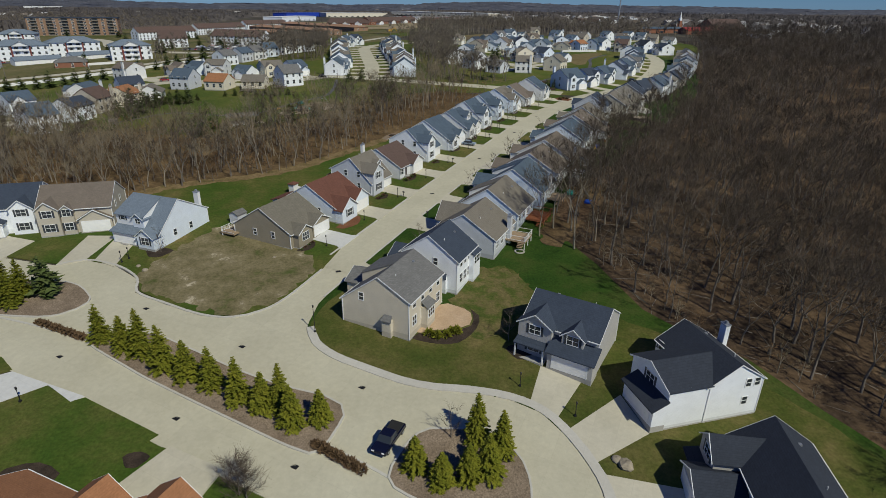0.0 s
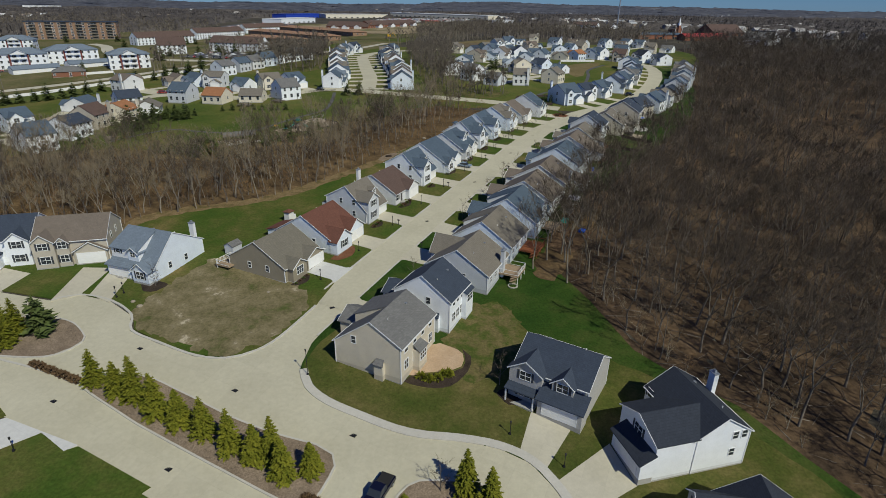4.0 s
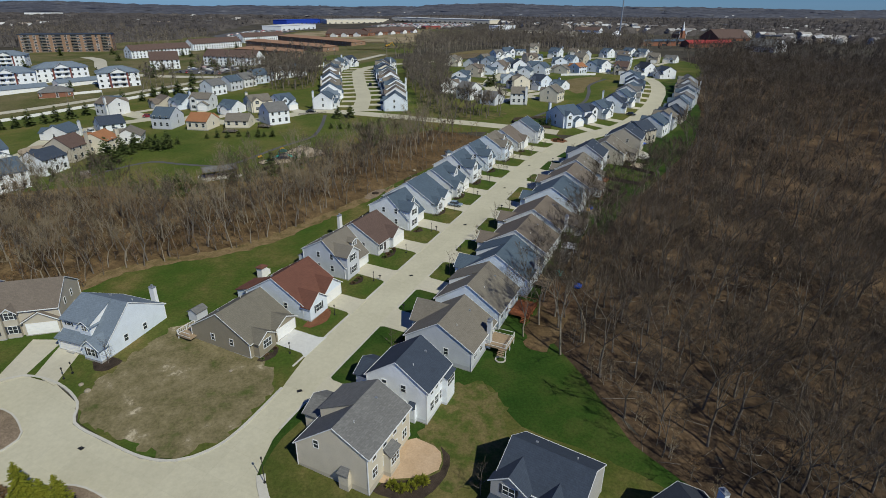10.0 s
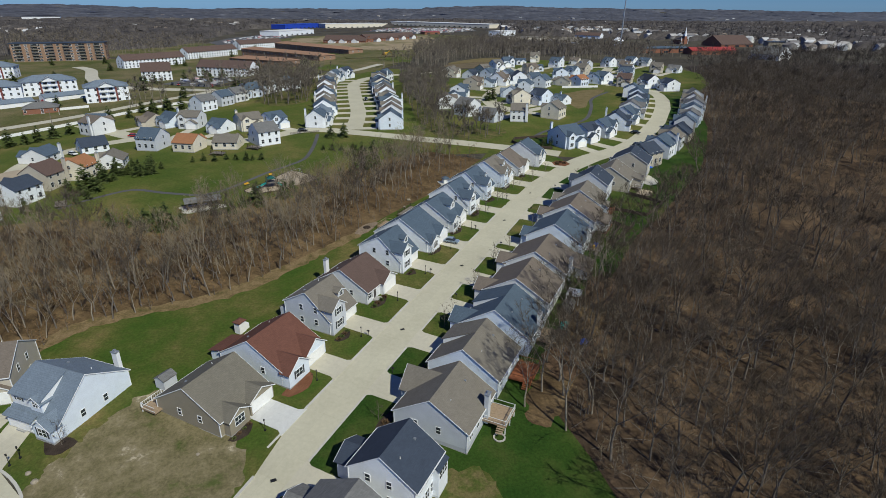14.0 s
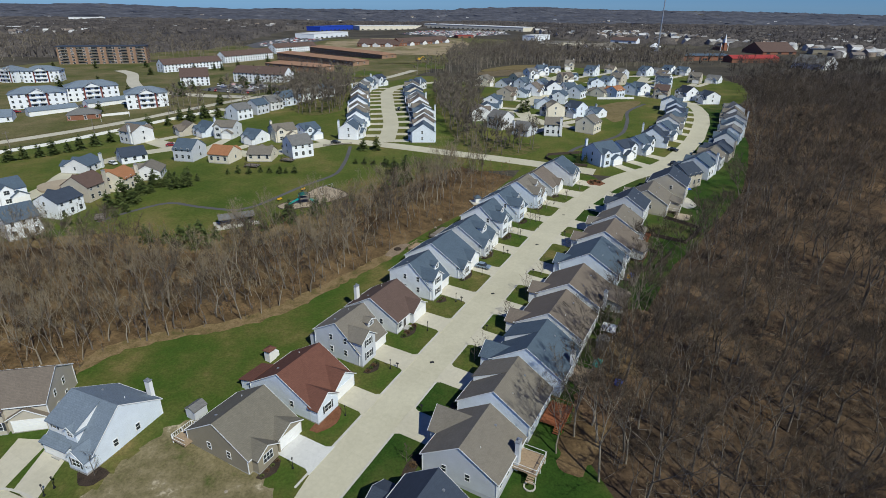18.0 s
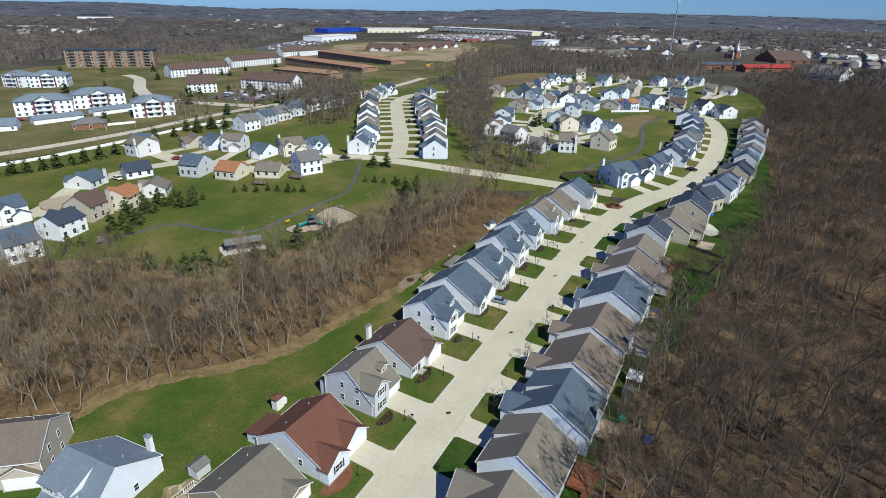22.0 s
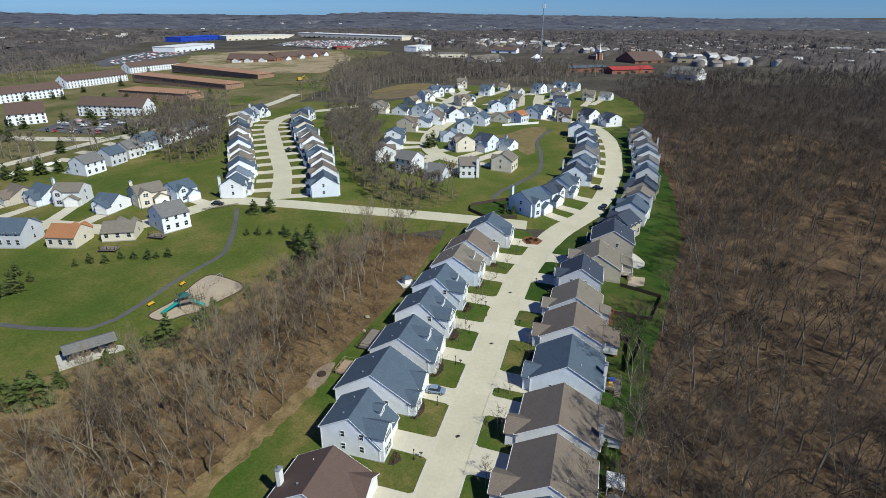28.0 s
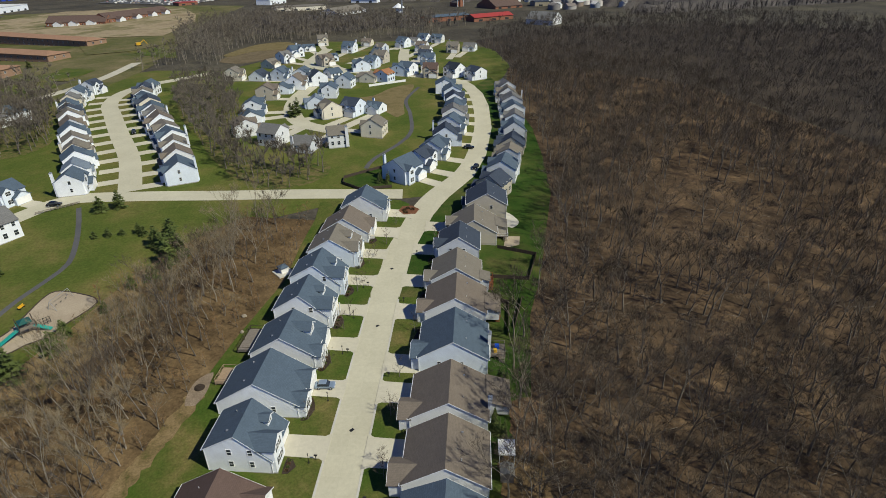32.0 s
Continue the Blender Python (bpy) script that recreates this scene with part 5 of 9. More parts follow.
# ---- houses farther off, in rows ----
def nearest(line, x, y):
    return min(line, key=lambda p: (p[0] - x) ** 2 + (p[1] - y) ** 2)


def far_house(x, y, line, wall, roof, two=True, turn=0.0, W=9.6, D=9.6, mirror=1, group="houses of the estate"):
    p = nearest(line, x, y)
    words = {"white": "white", "grey": "grey", "blue": "pale blue", "tan": "tan", "cream": "cream", "olive": "olive", "slate": "slate-blue", "stone": "pale grey"}[wall]
    rw = {"navy": "dark blue", "slate": "blue-grey", "grey": "grey", "brown": "brown", "tan": "tan-grey", "orange": "orange-brown", "lightblue": "pale blue-grey", "maroon": "maroon-brown", "char": "charcoal", "red": "red-brown"}[roof]
    v = random.Random(int(x * 31 + y * 17))
    e = (5.3 if two else 3.3) + v.uniform(-0.45, 0.35)
    W, D, slope = W + v.uniform(-0.9, 0.9), D + v.uniform(-1.2, 1.0), v.uniform(0.5, 0.68)
    turn += v.uniform(-4, 4)
    d = Vector((p[0] - x, p[1] - y)).normalized() * (D / 2)
    if group != "houses along the north street":
        n, g = d.normalized(), Vector((-d.y, d.x)).normalized()
        c = Vector((x, y)) + d + n * 1.8 + Vector((-n.y, n.x)) * mirror * (W / 2 - 2.8)
        L = min(26.0, (Vector(p) - Vector((x, y))).length - D / 2 - 1.8 - 3.2)
        if L > 2:
            q = [c - n * 0.3 - g * 2.3, c + n * L - g * 2.5, c + n * L + g * 2.5, c - n * 0.3 + g * 2.3]
            drape("driveway", [(v.x, v.y) for v in q], DRIVEMAT, 0.16, 9, "pale concrete driveway of a far house", "driveway", skirt=0.05)
    return house(x + d.x, y + d.y, facing(x, y, p[0], p[1]) + turn, W=W, D=D, e=e, p=slope, storeys=2 if two else 1, wall=wall, roof=roof, near=False,
                 wings=((mirror * (W / 2 - 2.8), 5.2, 1.8, 3.0, 0.6, GA), (-mirror * (W / 2 - 2.6), v.uniform(3.4, 4.4), v.uniform(0.5, 1.4), e + 0.1, v.uniform(0.7, 0.9), "gable")), chim=(-mirror * 3.4, D + 0.2, 0.3, WALLS[wall]) if (int(x * 3 + y) % 4 == 0) else None,
                 label="%s %s house with a %s roof, garage in front" % ("two-storey" if two else "one-storey", words, rw), group=group)


far_house(56.5, 263.0, main_line, "blue", "slate", True, W=11, D=11)
for x, y, w, r, t in ((66.5, 271, "white", "navy", True), (76, 281, "white", "slate", True), (86, 294, "blue", "navy", True), (94, 307, "white", "slate", True), (100.5, 320, "stone", "grey", True), (106, 332, "white", "slate", True), (111, 344.5, "white", "navy", True), (115.5, 358, "blue", "slate", True), (117, 372, "white", "slate", True)):
    far_house(x, y, main_line, w, r, t, mirror=-1, group="houses along the bend")
for x, y, w, r, t in ((82.5, 240, "tan", "navy", True), (92, 252, "white", "slate", True), (101, 264, "grey", "tan", True), (109, 277, "tan", "navy", False), (117, 291, "grey", "slate", True), (125, 305, "blue", "grey", True), (131.5, 318.5, "stone", "slate", True), (137.5, 331.5, "grey", "grey", True), (142, 345, "stone", "tan", True), (147, 357, "grey", "grey", True)):
    far_house(x, y, main_line, w, r, t, group="houses along the wood's edge")
for x, y, w, r in ((148, 398, "white", "navy"), (138, 408, "white", "char"), (124, 412, "tan", "maroon"), (112, 422, "white", "slate")):
    far_house(x, y, main_line, w, r, group="houses along the bend")
NL = [("white", "slate"), ("white", "lightblue"), ("white", "slate"), ("cream", "tan"), ("white", "tan"), ("white", "slate"), ("grey", "brown"), ("white", "tan"), ("blue", "navy"), ("white", "slate"), ("cream", "grey"), ("white", "slate"), ("white", "navy")]


def along(line, s):
    a = Vector(line[0])
    for p in line[1:]:
        p = Vector(p)
        L = (p - a).length
        if s <= L:
            return a + (p - a) * (s / L), (p - a).normalized()
        s -= L
        a = p
    return Vector(line[-1]), (Vector(line[-1]) - Vector(line[-2])).normalized()


for k, (w, r) in enumerate(NL):
    p, d = along(NORTH, 8 + 12.2 * k)
    q = p + Vector((-d.y, d.x)) * 17.0
    far_house(q.x, q.y, NORTH, w, r, W=8.8, D=8.6, group="houses along the north street")
NR = [("blue", "slate"), ("stone", "brown"), ("white", "tan"), ("white", "slate"), ("white", "tan"), ("white", "brown"), ("white", "grey"), ("white", "slate"), ("cream", "navy"), ("blue", "slate"), ("white", "tan"), ("white", "navy"), ("white", "slate")]
for k, (w, r) in enumerate(NR):
    p, d = along(NORTH, 4 + 12.2 * k)
    q = p - Vector((-d.y, d.x)) * 17.0
    far_house(q.x, q.y, NORTH, w, r, W=9.0, D=9.4, mirror=-1, group="houses along the north street")
for x, y, w, r, t in ((-97, 253, "cream", "orange", False), (-82, 256, "cream", "tan", False), (-69, 262, "white", "grey", True), (-95, 283, "white", "slate", False), (-84, 288, "cream", "tan", True), (-73, 290, "blue", "slate", True), (-112, 293, "stone", "tan", True), (-123, 297, "blue", "slate", False), (-134, 300, "tan", "brown", False), (-113, 256, "grey", "slate", True)):
    far_house(x, y, SIDE, w, r, t, group="houses beside the park")
for x, y, w, r, t in ((-152, 284, "stone", "brown", True), (-158, 296, "blue", "slate", False)):
    far_house(x, y, SIDE, w, r, t, group="houses beside the park")
for x, y, w, r, t in ((-136, 253, "white", "navy", False), (-148, 240, "stone", "slate", False), (-117, 232, "stone", "tan", False), (-121, 219, "cream", "orange", True), (-127, 209, "tan", "maroon", True), (-126, 195, "white", "navy", True), (-128, 179, "white", "slate", True), (-152, 205, "white", "slate", True), (-160, 188, "white", "navy", True)):
    far_house(x, y, WESTST, w, r, t, group="houses backing on the park")
for x, y, w, r in ((-122, 332, "white", "grey"), (-117, 345, "grey", "slate"), (-113, 357, "stone", "grey"), (-109, 369, "blue", "slate"), (-105, 380, "white", "tan"), (-99, 390, "white", "grey"), (-92, 398, "grey", "slate")):
    far_house(x, y, OUTER, w, r, turn=0, group="houses on the through road")
C1 = ((14, 365, "white", "slate"), (11, 350, "white", "slate"), (7, 332, "stone", "brown"), (17, 316, "stone", "grey"), (28, 304, "grey", "grey"), (42, 306, "stone", "tan"), (60, 313, "cream", "tan"), (70, 346, "white", "slate"), (47, 346, "cream", "tan"), (59, 346, "blue", "navy"), (44, 364, "blue", "lightblue"), (55, 382, "white", "slate"), (68, 401, "white", "slate"), (84, 410, "cream", "tan"), (93, 407, "blue", "orange"), (107, 422, "blue", "slate"))
C2 = ((23, 390, "tan", "brown"), (32, 399, "blue", "slate"), (41, 407, "white", "brown"), (54, 412, "white", "navy"), (67, 430, "white", "slate"), (88, 443, "blue", "slate"), (10, 445, "cream", "tan"), (24, 438, "white", "navy"), (36, 433, "blue", "slate"), (48, 428, "white", "slate"), (35, 476, "cream", "tan"), (46, 491, "white", "grey"), (57, 513, "white", "slate"), (70, 536, "white", "slate"), (86, 562, "cream", "tan"), (70, 470, "tan", "brown"), (77, 486, "blue", "slate"))
C3 = ((98, 518, "white", "slate"), (120, 548, "cream", "brown"), (97, 451, "blue", "slate"), (108, 468, "tan", "tan"), (112, 488, "white", "slate"), (119, 505, "grey", "tan"), (145, 531, "white", "slate"), (158, 541, "white", "grey"), (170, 551, "white", "slate"), (180, 545, "stone", "slate"), (130, 434, "white", "slate"), (136, 450, "blue", "slate"), (141, 468, "white", "navy"), (148, 488, "white", "tan"), (152, 506, "stone", "brown"), (172, 492, "tan", "tan"), (187, 494, "white", "grey"))
for C in (C1, C2, C3):
    for k, (x, y, w, r) in enumerate(C):
        far_house(x, y, CIRC if C is not C3 else main_line, w, r, k % 3 != 1, W=9.0, D=8.8, mirror=1 if k % 2 else -1, group="houses of the far close")


# ---- trees ----
RNG = np.random.RandomState(7)


def tree_arrays(seed, h=15.0, limbs=16, twigs=420, seg=5, wide=0.27, twig_w=0.05, twig_l=1.5, low=0.35):
    """A bare deciduous tree as arrays: tapering trunk, limbs that fork, and thin twigs. Material 0 bark, 1 twigs."""
    r = np.random.RandomState(seed)
    V, F, M = [], [], []

    def limb(a, b, r0, r1, n):
        d = (b - a) / (np.linalg.norm(b - a) + 1e-9)
        s = np.cross(d, [0.3, 0.5, 0.8]); s /= np.linalg.norm(s)
        t = np.cross(d, s)
        o = len(V)
        for c, rr in ((a, r0), (b, r1)):
            for k in range(n):
                V.append(c + rr * (s * math.cos(2 * math.pi * k / n) + t * math.sin(2 * math.pi * k / n)))
        for k in range(n):
            j = (k + 1) % n
            F.extend([(o + k, o + j, o + n + j), (o + k, o + n + j, o + n + k)])
            M.extend([0, 0])

    pts = [np.array([0, 0, -0.4])]
    for k in range(seg):
        z = h * (k + 1) / seg
        pts.append(np.array([r.normal(0, 0.02 * h * (k + 1) / seg), r.normal(0, 0.02 * h * (k + 1) / seg), z * 0.93]))
    R0 = 0.0125 * h + 0.02
    rad = [R0 * (1 - 0.92 * k / seg) for k in range(seg + 1)]
    for k in range(seg):
        limb(pts[k], pts[k + 1], rad[k], rad[k + 1], 5)
    tips = []
    for k in range(limbs):
        f = low + (1 - low) * (k + 0.5) / limbs
        j = min(seg - 1, int(f * seg))
        p = pts[j] + (pts[j + 1] - pts[j]) * (f * seg - j)
        az = k * 2.4 + r.uniform(-0.4, 0.4)
        L = h * wide * (1.15 - 0.75 * (f - low) / (1 - low)) * r.uniform(0.7, 1.2)
        d = np.array([math.cos(az), math.sin(az), r.uniform(0.5, 1.1)])
        d /= np.linalg.norm(d)
        m = p + d * L * 0.55
        e = m + (d + np.array([0, 0, 0.45])) * L * 0.5
        rr = rad[j] * 0.45
        limb(p, m, rr, rr * 0.55, 3)
        limb(m, e, rr * 0.55, rr * 0.15, 3)
        tips.append((p + (m - p) * 0.4, m)); tips.append((m, e))
        for q in range(2):
            b = p + (m - p) * r.uniform(0.45, 1.0)
            dd = d + r.normal(0, 0.5, 3) + np.array([0, 0, 0.3])
            dd /= np.linalg.norm(dd)
            c = b + dd * L * 0.45
            limb(b, c, rr * 0.4, rr * 0.12, 3)
            tips.append((b, c))
    for k in range(twigs):
        a, b = tips[r.randint(len(tips))]
        p = a + (b - a) * r.uniform(0.15, 1.05)
        d = (b - a) / (np.linalg.norm(b - a) + 1e-9) * 0.6 + r.normal(0, 0.65, 3) + np.array([0, 0, 0.25])
        d /= np.linalg.norm(d)
        s = np.cross(d, r.normal(0, 1, 3)); s /= np.linalg.norm(s) + 1e-9
        o = len(V)
        V.extend([p - s * twig_w / 2, p + s * twig_w / 2, p + d * twig_l * r.uniform(0.5, 1.2)])
        F.append((o, o + 1, o + 2)); M.append(1)
    return np.array(V), np.array(F), np.array(M)


def fork_tree(seed, h, spread=0.5, low=0.34, levels=4, twigs=520, tw=0.04, tl=1.5):
    """A bare tree whose trunk forks again and again into rising limbs, with a haze of fine twigs. Material 0 bark, 1 twigs."""
    r = np.random.RandomState(seed)
    V, F, M, tips = [], [], [], []

    def limb(a, b, r0, r1, n):
        d = (b - a) / (np.linalg.norm(b - a) + 1e-9)
        u = np.cross(d, [0.31, 0.52, 0.79])
        u /= np.linalg.norm(u)
        w = np.cross(d, u)
        o = len(V)
        for c, rr in ((a, r0), (b, r1)):
            for k in range(n):
                V.append(c + rr * (u * math.cos(2 * math.pi * k / n) + w * math.sin(2 * math.pi * k / n)))
        for k in range(n):
            j = (k + 1) % n
            F.extend([(o + k, o + j, o + n + j), (o + k, o + n + j, o + n + k)])
            M.extend([0, 0])

    def grow(p, d, L, rad, lev):
        p0, n = p, 2 if lev < 2 else 1
        for _ in range(n):
            d = d + r.normal(0, 0.10, 3) + np.array([0, 0, 0.05])
            d /= np.linalg.norm(d)
            q = p + d * L / n
            limb(p, q, rad, rad * 0.82, 5 if lev == 0 else 3)
            p, rad = q, rad * 0.82
        if lev >= 2:
            tips.append((p0, p))
        if lev == levels:
            return
        k = 2 if r.uniform() < 0.6 else 3
        az = r.uniform(0, 6.283)
        u = np.cross(d, [0.31, 0.52, 0.79])
        u /= np.linalg.norm(u)
        w = np.cross(d, u)
        for i in range(k):
            a, t = az + 6.283 * i / k + r.uniform(-0.5, 0.5), spread * r.uniform(0.5, 1.35)
            nd = d * math.cos(t) + (u * math.cos(a) + w * math.sin(a)) * math.sin(t) + np.array([0, 0, 0.10])
            grow(p, nd / np.linalg.norm(nd), L * r.uniform(0.55, 0.86), rad * (0.80 if i == 0 else 0.62), lev + 1)

    grow(np.array([0.0, 0.0, -0.4]), np.array([0.0, 0.0, 1.0]), h * low, 0.011 * h + 0.02, 0)
    top = max(v[2] for v in V)
    V = [v * (h / top) for v in V]
    tips = [(a * (h / top), b * (h / top)) for a, b in tips]
    for k in range(twigs):
        a, b = tips[r.randint(len(tips))]
        p = a + (b - a) * r.uniform(0.2, 1.05)
        d = (b - a) / (np.linalg.norm(b - a) + 1e-9) * 0.8 + r.normal(0, 0.5, 3) + np.array([0, 0, 0.3])
        d /= np.linalg.norm(d)
        u = np.cross(d, r.normal(0, 1, 3))
        u /= np.linalg.norm(u) + 1e-9
        o = len(V)
        V.extend([p - u * tw / 2, p + u * tw / 2, p + d * tl * r.uniform(0.5, 1.2)])
        F.append((o, o + 1, o + 2))
        M.append(1)
    return np.array(V), np.array(F), np.array(M)


def inside(poly_pts, x, y):
    c, n = False, len(poly_pts)
    for i in range(n):
        (x1, y1), (x2, y2) = poly_pts[i][:2], poly_pts[(i + 1) % n][:2]
        if (y1 > y) != (y2 > y) and x < (x2 - x1) * (y - y1) / (y2 - y1) + x1:
            c = not c
    return c


def scatter(poly_pts, spacing, seed, keep=1.0):
    """Irregular points inside an outline, none closer than about two thirds of the spacing."""
    r = np.random.RandomState(seed)
    xs, ys = [p[0] for p in poly_pts], [p[1] for p in poly_pts]
    area = (max(xs) - min(xs)) * (max(ys) - min(ys))
    out, cells = [], {}
    near2 = (0.66 * spacing) ** 2
    for _ in range(int(area / spacing ** 2 * 2.2 * keep)):
        x, y = r.uniform(min(xs), max(xs)), r.uniform(min(ys), max(ys))
        i, j = int(x // spacing), int(y // spacing)
        if any((x - a) ** 2 + (y - b) ** 2 < near2 for di in (-1, 0, 1) for dj in (-1, 0, 1) for a, b in cells.get((i + di, j + dj), ())):
            continue
        if inside(poly_pts, x, y):
            out.append((x, y))
            cells.setdefault((i, j), []).append((x, y))
    return out


def forest(name, spots, kinds, mats, label, scale=(0.75, 1.15), seed=1, lean=0.04, sink=0.0, category="woods"):
    """Many trees as one body of woodland."""
    r = np.random.RandomState(seed)
    VS, FS, MS, o = [], [], [], 0
    for x, y in spots:
        V, F, M = kinds[r.randint(len(kinds))]
        s, a = r.uniform(*scale), r.uniform(0, 2 * math.pi)
        c, n = math.cos(a), math.sin(a)
        W = V * s
        W = np.stack([W[:, 0] * c - W[:, 1] * n + W[:, 2] * r.normal(0, lean), W[:, 0] * n + W[:, 1] * c + W[:, 2] * r.normal(0, lean), W[:, 2] * r.uniform(0.9, 1.1)], 1)
        VS.append(W + np.array([x, y, far_z(x, y) - sink]))
        FS.append(F + o)
        MS.append(M)
        o += len(V)
    me = raw_mesh(name, np.concatenate(VS), np.concatenate(FS), mats, np.concatenate(MS))
    return tagged(new(name, me), label, category, "", "stuff")


NEARK = [fork_tree(k, h, sp, lo, 5, 1050, 0.036, 1.5) for k, h, sp, lo in ((11, 18, 0.46, 0.36), (12, 16, 0.55, 0.28), (13, 20, 0.42, 0.40), (14, 13, 0.50, 0.30), (15, 17, 0.60, 0.25))]
MIDK = [fork_tree(k, h, sp, lo, 4, 360, 0.066, 1.9) for k, h, sp, lo in ((21, 17, 0.50, 0.36), (22, 15, 0.58, 0.30), (23, 19, 0.44, 0.38), (24, 14, 0.55, 0.28))]
FARK = [tree_arrays(k, h, 4, 90, 2, 0.30, 0.21, 3.0, 0.33) for k, h in ((31, 15), (32, 13), (33, 17))]
WOODK = [fork_tree(k, h, sp, 0.36, 3, 130, 0.14, 2.3) for k, h, sp in ((34, 16, 0.50), (35, 14, 0.56), (36, 18, 0.46))]
BELTK = [fork_tree(k, h, sp, lo, 4, 560, 0.042, 1.5) for k, h, sp, lo in ((25, 17, 0.42, 0.36), (26, 14, 0.52, 0.30), (27, 19, 0.36, 0.42), (28, 12, 0.56, 0.24), (29, 16, 0.46, 0.32))]
BUSHK = [tree_arrays(k, h, 8, 165, 3, 0.42, 0.040, 0.9, 0.1) for k, h in ((51, 5.5), (52, 4.5), (53, 6.5))]

drape("wood_floor", WOOD_EDGE + [(215, 424), (268, 335), (262, 120), (240, 60), (128, 18), (62, 16)], FARWOOD, 0.04, 22, "brown leaf litter under the wood, sunlit patches painted in", "ground", skirt=0)
WOOD_A = [(x + 1.5, y) for x, y in WOOD_EDGE[:13]] + [(95, 176), (120, 120), (128, 60), (120, 30)]
WOOD_B = [(x + 2, y) for x, y in WOOD_EDGE[12:]] + [(215, 420), (260, 330), (240, 150), (190, 60), (128, 30), (120, 120), (95, 176)]
WOOD_C = [(170, 395), (184, 424), (196, 470), (210, 536), (300, 584), (476, 556), (596, 420), (520, 160), (330, 60), (190, 60), (240, 150), (260, 330), (215, 420)]


def single_trees(name, spots, kinds, mats, label, category, group, seed, scale=(0.75, 1.15)):
    """Trees that can be counted: each is a thing with a trunk and a crown."""
    r = np.random.RandomState(seed)
    made = []
    for k, (V, F, M) in enumerate(kinds):
        parts = []
        for mi, pn in ((0, "trunk"), (1, "crown")):
            f = F[M == mi]
            ids = np.unique(f)
            back = np.zeros(len(V), int)
            back[ids] = np.arange(len(ids))
            parts.append((pn, raw_mesh(pn, V[ids], back[f], [mats[mi]])))
        made.append(parts)
    for x, y in spots:
        parts = made[r.randint(len(made))]
        s = r.uniform(*scale)
        e = base(name, x, y, hgt(x, y), math.degrees(r.uniform(0, 6.28)), label, category, group)
        e.scale = (s, s, s * r.uniform(0.9, 1.12))
        for pn, me in parts:
            shared(pn, me, e)


pa = scatter(WOOD_A, 5.2, 3)
pa.sort(key=lambda p: (p[0] - 40) ** 2 + (p[1] - 85) ** 2)
single_trees("bare_tree", pa[:230], NEARK, [BARK, TWIG], "tall bare deciduous tree at the edge of the wood", "tree", "trees of the wood's edge", 5, (0.6, 1.2))
forest("woodland", [p for p in pa[230:] + scatter(WOOD_B, 5.8, 4) if noise.noise((p[0] * 0.035, p[1] * 0.035, 5)) > -0.24], MIDK, [BARK, TWIG], "dense leafless wood of grey-brown trees", (0.55, 1.25), seed=6)
LV, LF = [], []
for x, y in scatter(WOOD_A, 3.0, 31) + scatter(WOOD_B, 6.0, 32):
    a, L, t = RNG.uniform(0, 3.14), RNG.uniform(1.5, 5.5), RNG.uniform(0.025, 0.075)
    c, n, o = math.cos(a), math.sin(a), len(LV)
    for f, q in ((-0.5, t), (0.5, t * 0.5)):
        px, py = x + c * L * f, y + n * L * f
        pz = hgt(px, py) + 0.06
        LV.extend([(px - n * q, py + c * q, pz), (px + n * q, py - c * q, pz), (px, py, pz + 1.6 * q)])
    LF.extend([(o, o + 3, o + 2), (o + 3, o + 5, o + 2), (o + 1, o + 2, o + 4), (o + 4, o + 2, o + 5), (o, o + 2, o + 1), (o + 3, o + 4, o + 5)])
tagged(new("fallen_branches", raw_mesh("fallen_branches", np.array(LV), np.array(LF), [BARK])), "pale fallen branches and logs on the wood's floor", "deadwood", "", "stuff")
drape("far_wood_floor", [(182, 400), (198, 470), (212, 540), (300, 590), (480, 560), (600, 420), (516, 170), (330, 70), (262, 120), (270, 330), (225, 405)], SHADELITTER, 0.10, 30, "leaf litter of the far wood, shade worked into its grey-brown", "ground", skirt=0)
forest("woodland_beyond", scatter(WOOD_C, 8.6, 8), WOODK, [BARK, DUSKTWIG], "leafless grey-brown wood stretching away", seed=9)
BELT_TREES = [(-130, 96), (-190, 90), (-240, 140), (-210, 165), (-150, 161), (-103, 170), (-82, 169), (-66, 167), (-57, 171), (-50, 178), (-42, 185), (-34, 194), (-26, 203), (-20, 215), (-14, 232), (0, 246), (12, 246), (7, 226), (-2.5, 208), (-12, 192), (-18, 178), (-22, 167), (-27, 158), (-32, 151)] + BELT_S[::-1][-9:]
BELT = BELT_S[::-1] + [(-130, 96), (-190, 90), (-240, 140)] + BELT_N
drape("belt_verge", [(-150, 163), (-103, 172), (-82, 170), (-66, 168), (-57, 172), (-50, 179), (-42, 186), (-34, 195), (-26, 204), (-20, 216), (-14, 233), (-2, 247)] + BELT_N[::-1][1:-1], ROUGHGRASS, 0.10, 8, "rough tan grass and brambles between trees and park", "verge", skirt=0.03)
pb = scatter(BELT_TREES, 3.9, 12)
pb = [p for k, p in enumerate(pb) if p[1] < 205 or k % 5 < 3]
pb = [p for p in pb if not (p[0] > -90 and p[1] < 119)]
BELTPINES = [(-61.1, 184.1), (-56.1, 184.5), (-54.7, 190.0), (-50.7, 191.1), (-44.1, 197.2), (-42.9, 202.7), (-67.9, 177.6), (-70.0, 173.0), (-76.1, 173.6), (-72.5, 172.2)]
pb = [p for p in pb if not any((p[0] - n.x) ** 2 + (p[1] - n.y) ** 2 < 20 for n in smooth_line(BELT_N[2:], 3.0))]
pb = [p for p in pb if not any((p[0] - a) ** 2 + (p[1] - b) ** 2 < 16 or (p[0] - a - 1) ** 2 + (p[1] - b + 7) ** 2 < 72 for a, b in BELTPINES)]
